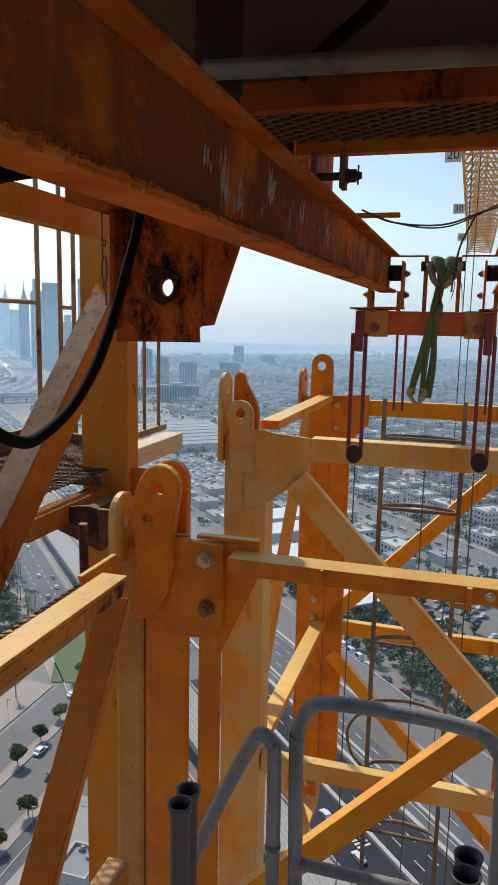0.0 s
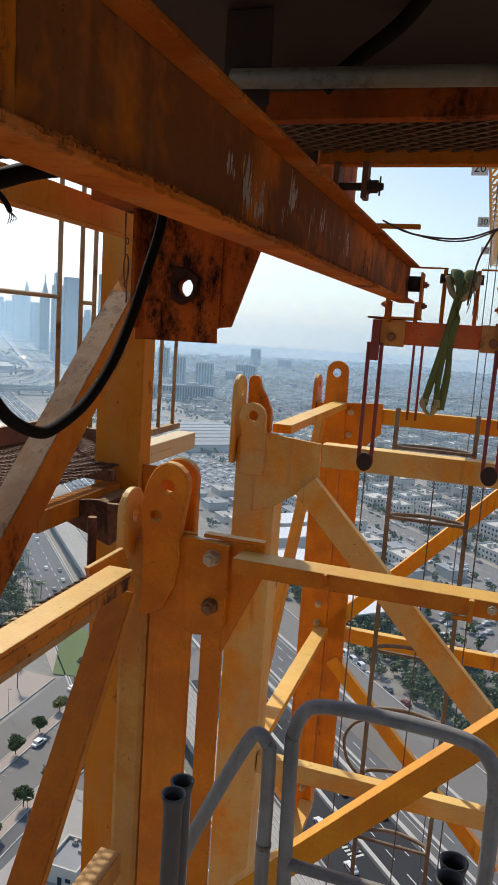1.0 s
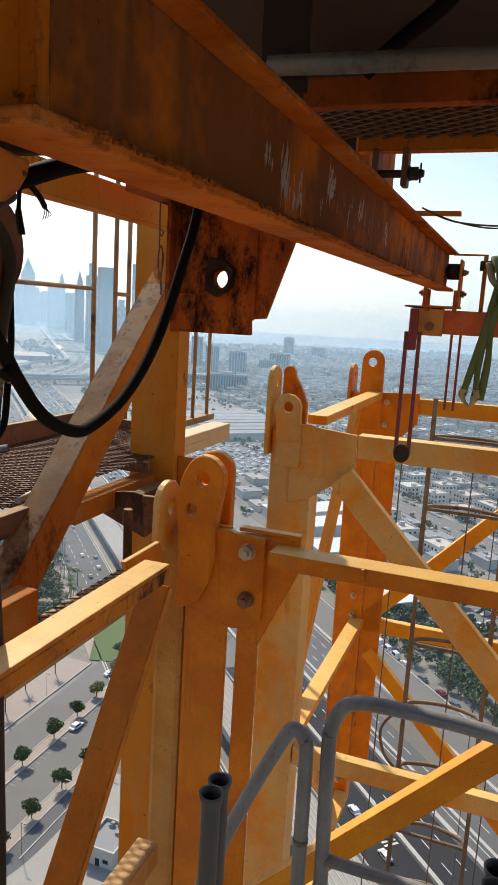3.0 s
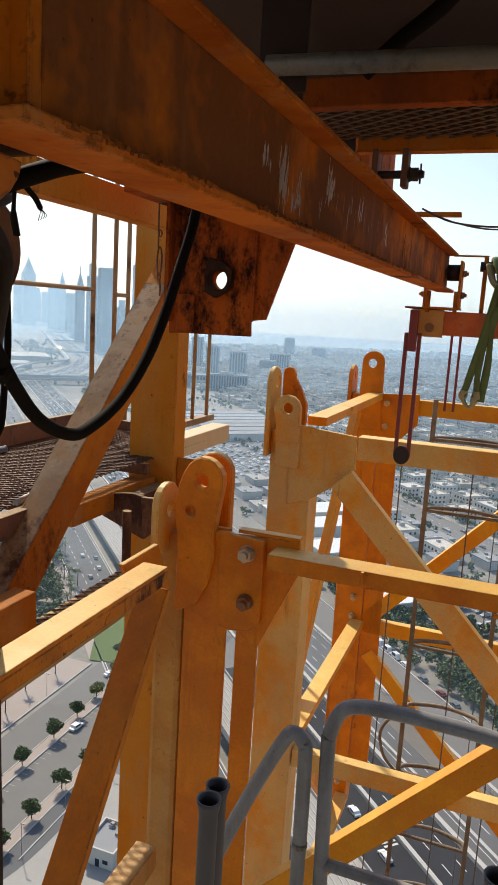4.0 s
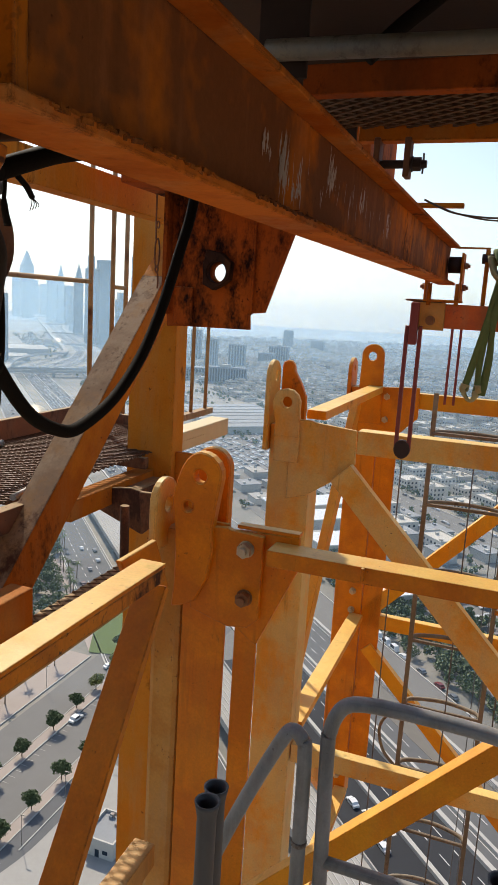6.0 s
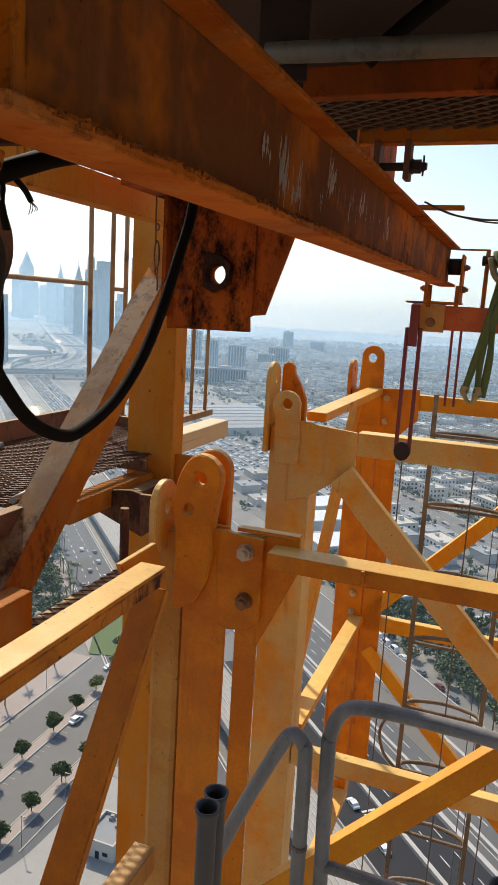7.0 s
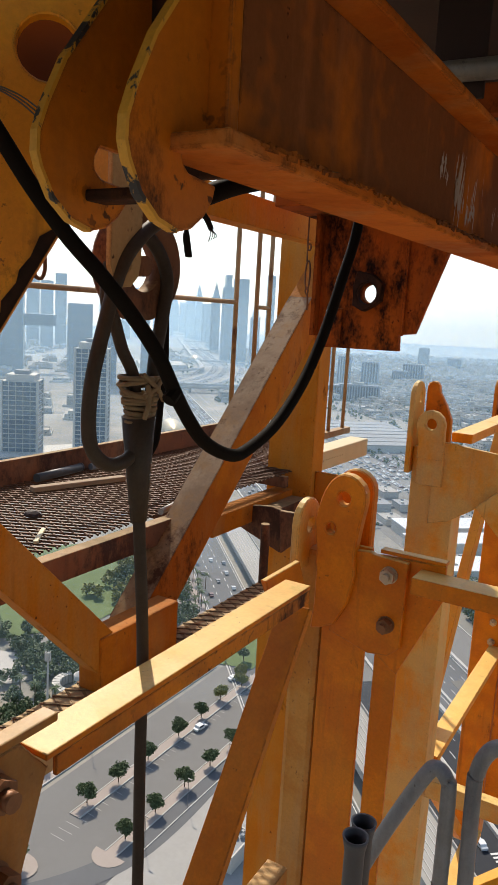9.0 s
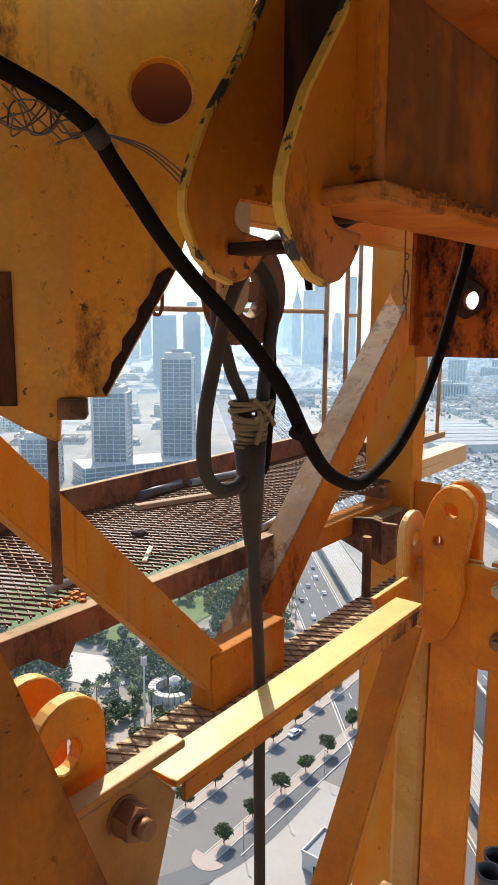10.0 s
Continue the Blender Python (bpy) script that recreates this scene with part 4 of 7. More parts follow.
for k in range(26):
    s, c = 300 + 33 * (k % 7) + rng.uniform(0, 9), 182 + 26 * (k // 7) + rng.uniform(0, 7)
    if 360 < s < 430 and c < 258:
        continue
    ls, lc, h = rng.uniform(12, 22), rng.uniform(10, 18), rng.uniform(3.6, 6)
    d = thing("shed", rng.choice(("low shed with a flat grey roof", "low workshop with a pale flat roof")), "shed", "sheds by the car park", at=sc(s, c))
    for nm, args, mt in (("wall", (s, s + ls, c, c + lc, 0, h), FACADE), ("roof", (s - 0.4, s + ls + 0.4, c - 0.4, c + lc + 0.4, h + 0.01, h + 0.5), rng.choice((ROOFGREY, ROOFGREY, CONCRETE, FACADE))), ("roof_unit", (s + 2, s + 4.2, c + 2, c + 3.8, h + 0.5, h + 1.7), FACADE), ("roof_unit", (s + ls - 4, s + ls - 2, c + lc - 5, c + lc - 3.4, h + 0.5, h + 1.5), ROOFGREY)):
        bmD = add_slab(bmesh.new(), *args)
        bmesh.ops.translate(bmD, verts=bmD.verts[:], vec=-Vector(d.location))
        part(nm, bmD, mt, d)

# ---- towers ----
def block_tower(x, y, w, d, floors, label, yaw=-38, fh=3.7, crown=True):
    ob = thing("residential_tower", label, "tower block", "twin towers", at=(x, y, GZ))
    ob.rotation_euler = (0, 0, radians(yaw))
    h = floors * fh
    part("glass_body", box((-w / 2 + 0.5, -d / 2 + 0.5, 0), (w / 2 - 0.5, d / 2 - 0.5, h), 0), GLASSB, ob)
    for f in range(floors + 1):
        part("floor_slab", box((-w / 2, -d / 2, f * fh - 0.25), (w / 2, d / 2, f * fh + 0.3), 0), FACADE, ob)
    for sx in (-1, 1):
        for sy2 in (-1, 1):
            part("corner_pier", box((sx * w / 2 - 0.9, sy2 * d / 2 - 0.9, 0), (sx * w / 2 + 0.15, sy2 * d / 2 + 0.15, h + 1) if sx > 0 and sy2 > 0 else (sx * w / 2 + 0.9, sy2 * d / 2 + 0.9, h + 1), 0), FACADE, ob)
    for k in range(4):
        part("fin", box((-w / 2 + w * (k + 1) / 5 - 0.2, -d / 2 - 0.15, 0), (-w / 2 + w * (k + 1) / 5 + 0.2, -d / 2 + 0.6, h), 0), FACADE, ob)
    if crown:
        part("crown", box((-w * 0.4, -d * 0.4, h), (w * 0.4, d * 0.4, h + 5), 0), FACADE, ob)
        part("plant_room", box((-w * 0.2, -d * 0.2, h + 5), (w * 0.2, d * 0.2, h + 8), 0), ROOFGREY, ob)
    return ob


block_tower(-421, 455, 26, 26, 26, "tall blue glass residential tower with white floor bands", 36)
block_tower(-445, 402, 27, 26, 19, "blue glass residential tower with white floor bands", 36)
block_tower(-472, 352, 26, 26, 10, "low blue glass residential tower with white floor bands", 36)
pod = thing("podium", "long glazed podium with white bands under the towers", "podium", at=(-424, 425, GZ))
pod.rotation_euler = (0, 0, radians(64))
for f in range(5):
    part("band", box((-62, -20, f * 3.8 - 0.3), (48, 18, f * 3.8 + 0.3), 0), FACADE, pod)
part("glass_body", box((-61.6, -19.6, 0), (47.6, 17.6, 15.1), 0), GLASSB, pod)
for k in range(14):
    part("mullion", box((-61 + 8.0 * k, -20.05, 0), (-60.6 + 8.0 * k, -19.4, 15.2), 0), FACADE, pod)


def far_tower(x, y, w, top, style, rng):
    """A far tower whose top is at world height `top`."""
    ob = thing("far_tower", {"spire": "hazy glass skyscraper with a tapering spire", "flat": "hazy blue glass skyscraper", "step": "hazy stepped glass skyscraper"}[style], "skyscraper", "skyline towers", at=(x, y, GZ))
    ob.rotation_euler = (0, 0, radians(rng.choice((-42, -38, -45))))
    h = top - GZ
    bh = h * {"spire": 0.72, "flat": 1.0, "step": 0.86}[style]
    part("shaft", box((-w / 2, -w / 2, 0), (w / 2, w / 2, bh), 0), FARTOWERS, ob)
    for k in range(4):
        part("fin", box((-w / 2 + w * (k + 0.4) / 4, -w / 2 - 1, 0), (-w / 2 + w * (k + 0.6) / 4, -w / 2, bh), 0), SLAB, ob)
    n = int(bh // 22)
    for k in range(n):
        part("band", box((-w / 2 - 0.6, -w / 2 - 0.6, 20 + 22 * k), (w / 2 + 0.6, w / 2 + 0.6, 21.6 + 22 * k), 0), SLAB, ob)
    if style == "spire":
        b = bmesh.new()
        bmesh.ops.create_cone(b, segments=4, radius1=w * 0.6, radius2=0.6, depth=h * 0.2, matrix=Matrix.Translation((0, 0, bh + h * 0.1)) @ Matrix.Rotation(radians(45), 4, "Z"))
        part("pyramid", b, FARTOWERS, ob)
        part("mast", cyl((0, 0, bh + h * 0.18), (0, 0, h), 1.2, 8), SLAB, ob)
    if style == "step":
        part("upper_shaft", box((-w * 0.32, -w * 0.32, bh), (w * 0.32, w * 0.32, h), 0), FARTOWERS, ob)
    return ob


def at_yaw(yaw, d):
    return -d * math.sin(radians(yaw)), d * math.cos(radians(yaw))


rng = random.Random(31)
for yaw, wdeg, tan, d, style in ((38.9, 0.52, -0.002, 1459, "flat"), (37.3, 0.85, 0.061, 4094, "spire"), (38.0, 0.60, 0.023, 4340, "flat"), (36.7, 0.5, 0.016, 5000, "step"), (36.1, 0.45, 0.012, 4700, "flat"), (35.5, 0.72, 0.0196, 3719, "flat"), (34.9, 0.45, 0.045, 3644, "spire"), (34.3, 0.55, 0.012, 3346, "flat"), (33.6, 0.58, 0.049, 2566, "spire"), (34.0, 0.45, -0.004, 2822, "flat"), (32.7, 0.70, 0.0516, 2103, "step"), (31.7, 1.0, 0.047, 1979, "flat"), (30.5, 0.6, 0.007, 2238, "step"), (29.4, 0.5, 0.054, 2275, "flat"), (39.6, 0.7, 0.028, 3600, "step"), (40.4, 0.6, 0.012, 3300, "flat"), (49.1, 2.5, 0.055, 1510, "flat"), (43.8, 1.7, 0.003, 1485, "flat"), (41.7, 1.2, 0.021, 1300, "step"), (47.2, 0.9, 0.060, 2600, "spire"), (46.2, 0.9, 0.030, 2400, "flat"), (45.2, 0.8, 0.040, 2600, "flat"), (51.5, 1.6, 0.035, 1500, "step"), (53.5, 1.6, 0.02, 1300, "flat"), (50.6, 0.9, 0.055, 2400, "flat")):
    x, y = at_yaw(yaw, d)
    far_tower(x, y, 2 * d * math.tan(radians(wdeg / 2)), tan * d, style, rng)

x, y = at_yaw(46.7, 1520)
sb = thing("sky_bridge", "hazy blue cantilevered bridge block jutting from a tower", "sky bridge", at=(x, y, -42))
sb.rotation_euler = (0, 0, radians(46.7))
part("body", box((-33, -14, 0), (30, 14, 22), 0), FARTOWERS, sb)
for k in range(5):
    part("band", box((-33.3, -14.4, 2 + 4.4 * k), (30.3, 14.4, 2.8 + 4.4 * k), 0), SLAB, sb)


def slab_block(yaw, d, w, dep, h, label, cols):
    x, y = at_yaw(yaw, d)
    ob = thing("slab_block", label, "office block", "office blocks", at=(x, y, GZ))
    ob.rotation_euler = (0, 0, radians(yaw - 6))
    part("body", box((-w / 2, -dep / 2, 0), (w / 2, dep / 2, h), 0), SLAB, ob)
    for k in range(cols):
        x0 = -w / 2 + w * (k + 0.2) / cols
        part("window_column", box((x0, -dep / 2 - 0.4, 3), (x0 + w * 0.55 / cols, -dep / 2 + 0.2, h - 2.5), 0), GLASSD, ob)
    part("roof_box", box((-w * 0.2, -dep * 0.2, h), (w * 0.1, dep * 0.2, h + 4), 0), FACADE, ob)
    return ob


slab_block(22.1, 1230, 66, 20, 27, "grey slab block with dark window columns", 15)
slab_block(25.4, 1260, 80, 20, 22, "grey slab block with dark window columns", 15)
slab_block(21.4, 1500, 34, 24, 52, "hazy grey office block", 6)
slab_block(23.4, 1520, 26, 24, 60, "hazy grey office block", 5)
slab_block(18.15, 1750, 46, 38, 40, "hazy dark glass office cube", 8)
slab_block(17.5, 2300, 30, 26, 62, "hazy dark blue office tower", 8)
slab_block(19.1, 1700, 36, 30, 26, "low dark glass office block", 8)
slab_block(24.6, 1700, 24, 24, 70, "hazy pale office block", 4)
slab_block(15.2, 2300, 40, 30, 36, "hazy grey office block", 6)

# ---- vehicles ----
def add_car(bm, p, yaw, L=4.5, w=1.8, h=1.45, van=False):
    m = Matrix.Translation(p) @ Matrix.Rotation(yaw, 4, "Z")
    prof = [(-L / 2, 0.3), (-L / 2, 0.85), (-L * 0.46, 0.95), (-L * 0.36, h if van else 0.98), (-L * 0.30, h), (L * 0.12, h), (L * 0.24, 0.98), (L * 0.46, 0.85), (L / 2, 0.6), (L / 2, 0.3)]
    a = [bm.verts.new(m @ Vector((x, -w / 2, z))) for x, z in prof]
    b = [bm.verts.new(m @ Vector((x, w / 2, z))) for x, z in prof]
    bm.faces.new(a)
    bm.faces.new(b)
    for k in range(len(prof)):
        bm.faces.new((a[k], a[(k + 1) % len(prof)], b[(k + 1) % len(prof)], b[k]))


def car(x, y, yaw, paint, label, L=4.5, h=1.45, van=False):
    ob = thing("car", label, "car", "cars", at=(x, y, GZ + 0.14))
    ob.rotation_euler = (0, 0, yaw)
    bm = bmesh.new()
    add_car(bm, (0, 0, 0), 0, L, 1.8, h, van)
    part("body", bm, paint, ob)
    wb = bmesh.new()
    add_box(wb, (-L * 0.27, -0.92, 0.98), (L * 0.15, 0.92, h - 0.12), 0)
    part("side_windows", wb, GLASSD, ob)
    part("windscreen", bar((L * 0.235, 0, 1.02), (L * 0.135, 0, h - 0.06), 1.5, 0.04, (0, 1, 0), 0), GLASSD, ob)
    for sx in (-0.3, 0.3):
        for sy2 in (-0.9, 0.75):
            part("wheel", cyl((L * sx, sy2, 0.32), (L * sx, sy2 + 0.15, 0.32), 0.32, 10), TYRE, ob)
    return ob


RU = math.atan2(U.y, U.x)
car(-117.0, 178.5, 1.45, CARWHITE, "white pickup parked by the tree strip", 5.2, 1.7)
car(-125.5, 212.0, 1.2, CARWHITE, "white car parked in the street")
for s, c, pnt, lab, van in ((150, 98, CARWHITE, "white car on the dark lane", False), (140, 101.5, CARGREY, "dark car at the crossing", False), (133, 97, CARWHITE, "white car on the dark lane", False), (160, 111, CARGREY, "dark grey car on the highway", False), (148, 116, CARGREY, "grey car on the highway", False), (238, 159.8, CARWHITE, "white van parked in the side street", True), (232, 159.8, CARWHITE, "white van parked in the side street", True), (226, 159.8, CARWHITE, "white truck parked in the side street", True), (219, 159.8, CARWHITE, "white car parked in the side street", False), (207, 159.8, CARGREY, "grey car parked in the side street", False), (196, 159.8, CARRED, "dark red car parked in the side street", False), (188, 159.8, CARGREY, "grey car parked in the side street", False), (369, 61, CARWHITE, "white car on the service road", False), (420, 64, CARWHITE, "white car on the service road", False), (364, 67, CARGREY, "dark car on the service road", False), (300, 56, CARWHITE, "white car on the service road", False)):
    x, y, _z = sc(s, c)
    car(x, y, RU, pnt, lab, 6.0 if van else 4.5, 2.3 if van else 1.45, van)
rng = random.Random(77)
bm = bmesh.new()
for _ in range(620):
    c = rng.choice((109, 112, 116, 120, 127, 130, 134.5, 138.5))
    add_car(bm, Vector(sc(rng.uniform(300, 1235), c, 0.14)), RU)
for _ in range(40):
    add_car(bm, Vector(sc(rng.uniform(300, 1235), rng.choice((54, 60, 66)), 0.14)), RU)
for row in range(12):
    for k in range(132):
        s = 305 + 2.8 * k
        full = 0.62 if s > 535 else 0.10
        if rng.random() < full * (0.5 + noise.noise(Vector((k * 0.15, row * 3.1, 0)))) * 1.6 and not (255 > 182 + 8.5 * row and 325 < s < 430):
            add_car(bm, Vector(sc(s, 182 + 8.5 * row, 0.14)), RU + 1.57)
for _ in range(110):
    add_car(bm, Vector(sc(rng.uniform(180, 900), rng.choice((288, 292, 301, 306)), 0.14)), RU)
for _ in range(50):
    add_car(bm, Vector(sc(rng.uniform(175, 290), 212 + 6 * rng.randint(0, 5), 0.14)), RU + 1.57, 5.0, 1.9, 1.9, rng.random() < 0.4)
for _ in range(1700):
    s = 1260 + 2600 * rng.random() ** 1.4
    c = hw_centre(s) + rng.choice((-49, -43, -20, -16, -12, -8, 6, 10, 14, 18, 45, 51))
    add_car(bm, Vector(sc(s, c, 0.16)), RU - 0.2, 5.4, 2.3, 1.8)
for _ in range(700):
    s = 560 + 1100 * rng.random()
    add_car(bm, Vector(sc(s, rng.choice((312, 343, 372, 401, 430, 459, 488, 546, 604, 662)) + rng.uniform(-3, 3), 0.14)), RU)
tagged(part("traffic", bm, CARS), "many small cars on the highway and car parks", "cars", kind="stuff")
tagged(part("road", add_slab(bmesh.new(), 150, 295, 207, 244, -0.3, 0.1), LOTROAD), "bleached yard with parked vans", "road", kind="structure")

# ---- street objects ----
lm = thing("telecom_mast", "slim white telecom mast with antennas in the park", "mast", at=(-156, 151, GZ))
part("pole", cyl((0, 0, 0), (0, 0, 25), 0.38, 10, 0.25), FACADE, lm)
for k in range(6):
    a = k * math.pi / 3
    part("antenna", box((0.8 * math.cos(a) - 0.15, 0.8 * math.sin(a) - 0.15, 22.4), (0.8 * math.cos(a) + 0.15, 0.8 * math.sin(a) + 0.15, 25.2), 0), FACADE, lm)
part("head_frame", cyl((0, 0, 22.6), (0, 0, 23.0), 0.9, 12), FACADE, lm)
pv = thing("park_pavilion", "round white pavilion with a water tank roof", "pavilion", at=(-165, 173, GZ))
arc = bmesh.new()
for k in range(14):
    a0, a1 = 2.6 + k * 0.25, 2.6 + (k + 0.82) * 0.25
    add_plate(arc, [(r * math.cos(a), r * math.sin(a)) for r, a in ((8.2, a0), (8.2, a1), (5.6, a1), (5.6, a0))], "z", 0.2, 3.4, None, 0)
part("ring_wall", arc, FACADE, pv)
part("tank", cyl((1, 0.5, 0), (1, 0.5, 6), 2.0, 16), FACADE, pv)
part("tank_roof", cyl((1, 0.5, 6), (1, 0.5, 7), 2.1, 16, 0.6), FACADE, pv)
part("side_tank", cyl((5, 5, 0), (5, 5, 5), 1.7, 16), ROOFGREY, pv)
kb = thing("substation", "small pale grey service building with roof plant", "service building", at=(-80, 137, GZ))
part("wall", box((-4, -5, 0), (4, 5, 4.2), 0), FACADE, kb)
part("roof", box((-3.7, -4.7, 4.21), (3.7, 4.7, 4.3), 0), ROOFGREY, kb)
for x0, x1, y0, y1 in ((-4.2, 4.2, -5.2, -4.8), (-4.2, 4.2, 4.8, 5.2), (-4.2, -3.8, -4.8, 4.8), (3.8, 4.2, -4.8, 4.8)):
    part("parapet", box((x0, y0, 4.21), (x1, y1, 5.0), 0), FACADE, kb)
for k in range(7):
    x, y = rng.uniform(-3, 2.2), rng.uniform(0, 4)
    part("roof_unit", box((x, y, 4.3), (x + 0.9, y + 0.8, 4.3 + rng.uniform(0.5, 1.2)), 0), (CONCRETE, PAVE, ROOFGREY)[k % 3], kb)
part("door", box((-0.8, -5.06, 0), (0.3, -4.9, 2.2), 0), GLASSD, kb)
part("window", box((1.2, -5.06, 1.4), (2.6, -4.9, 2.4), 0), GLASSD, kb)
for k, (x, y) in enumerate(((-98.6, 128), (-98.6, 146), (-98.5, 166), (-136.4, 150), (-136.4, 190))):
    sl = thing("street_lamp", "thin grey street lamp on the kerb", "street lamp", "street lamps", at=(x, y, GZ + 0.2))
    part("pole", cyl((0, 0, 0), (0, 0, 8), 0.09, 8, 0.06), GALV, sl)
    part("head", box((-0.2, -0.15, 8), (1.1, 0.15, 8.15), 0), GALV, sl)

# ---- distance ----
# added strip that fills the gap between ground edge and horizon
HILL = plain("far_hill_grey", (0.36, 0.36, 0.37), 0.95, 0, 0.15, 0.002, 0)
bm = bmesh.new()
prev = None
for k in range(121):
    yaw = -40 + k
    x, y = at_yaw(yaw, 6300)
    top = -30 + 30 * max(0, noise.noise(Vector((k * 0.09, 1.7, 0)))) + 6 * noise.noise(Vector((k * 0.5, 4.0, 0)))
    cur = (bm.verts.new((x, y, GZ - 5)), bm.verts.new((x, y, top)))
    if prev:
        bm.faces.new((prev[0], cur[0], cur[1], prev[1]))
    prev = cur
tagged(part("backdrop", bm, HILL), "pale grey hill backdrop closing the horizon", "backdrop", kind="structure")


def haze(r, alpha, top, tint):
    """An added tinted sheet that imitates distance haze, thinner towards its top."""
    m = bpy.data.materials.new("haze_tint")
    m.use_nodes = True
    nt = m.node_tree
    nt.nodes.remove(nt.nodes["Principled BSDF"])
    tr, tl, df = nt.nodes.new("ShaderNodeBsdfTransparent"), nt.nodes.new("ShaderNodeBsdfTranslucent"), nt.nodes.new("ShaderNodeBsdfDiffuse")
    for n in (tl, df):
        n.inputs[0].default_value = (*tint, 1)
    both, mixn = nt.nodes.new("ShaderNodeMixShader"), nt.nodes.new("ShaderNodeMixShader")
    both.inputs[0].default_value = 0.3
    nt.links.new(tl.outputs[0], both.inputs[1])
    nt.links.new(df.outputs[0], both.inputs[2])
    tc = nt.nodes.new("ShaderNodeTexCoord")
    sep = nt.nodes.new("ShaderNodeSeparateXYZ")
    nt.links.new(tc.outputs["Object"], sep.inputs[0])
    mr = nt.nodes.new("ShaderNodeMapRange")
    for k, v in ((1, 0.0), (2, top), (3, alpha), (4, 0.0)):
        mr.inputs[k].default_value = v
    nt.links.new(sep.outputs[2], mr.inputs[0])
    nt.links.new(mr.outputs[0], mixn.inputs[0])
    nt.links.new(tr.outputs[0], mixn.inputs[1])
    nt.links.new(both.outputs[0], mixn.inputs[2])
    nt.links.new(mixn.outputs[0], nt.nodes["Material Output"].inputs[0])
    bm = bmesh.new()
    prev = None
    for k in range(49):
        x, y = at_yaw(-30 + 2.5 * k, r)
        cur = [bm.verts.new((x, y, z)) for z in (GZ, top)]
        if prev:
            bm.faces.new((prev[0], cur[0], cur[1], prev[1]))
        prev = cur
    return tagged(part("backdrop_haze", bm, m), "added translucent bluish sheet that imitates haze over the city", "haze", kind="structure")


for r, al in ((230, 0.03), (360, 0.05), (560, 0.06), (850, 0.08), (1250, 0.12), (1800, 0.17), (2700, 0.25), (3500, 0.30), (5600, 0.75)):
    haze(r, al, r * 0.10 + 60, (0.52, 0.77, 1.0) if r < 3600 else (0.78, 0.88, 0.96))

# ---- tower mast under the camera ----
mast = thing("crane_mast", "yellow painted lattice mast section with bolted corner columns", "crane mast", at=(-0.27, 1.95, GZ))


K = 1.0  # size factor of the gear hung under the overhead deck


def wpart(name, bm, mat, parent, label=""):
    root = parent
    off = Vector((0, 0, 0))
    while root is not None:
        off += root.location
        root = root.parent
    if K != 1.0:
        bmesh.ops.scale(bm, verts=bm.verts[:], vec=(K, K, K))
    bmesh.ops.translate(bm, verts=bm.verts[:], vec=-off)
    return part(name, bm, mat, parent, label)


def mirror_x(bm, x0):
    for v in bm.verts:
        v.co.x = 2 * x0 - v.co.x
    bmesh.ops.reverse_faces(bm, faces=bm.faces[:])
    return bm


CX = -0.27
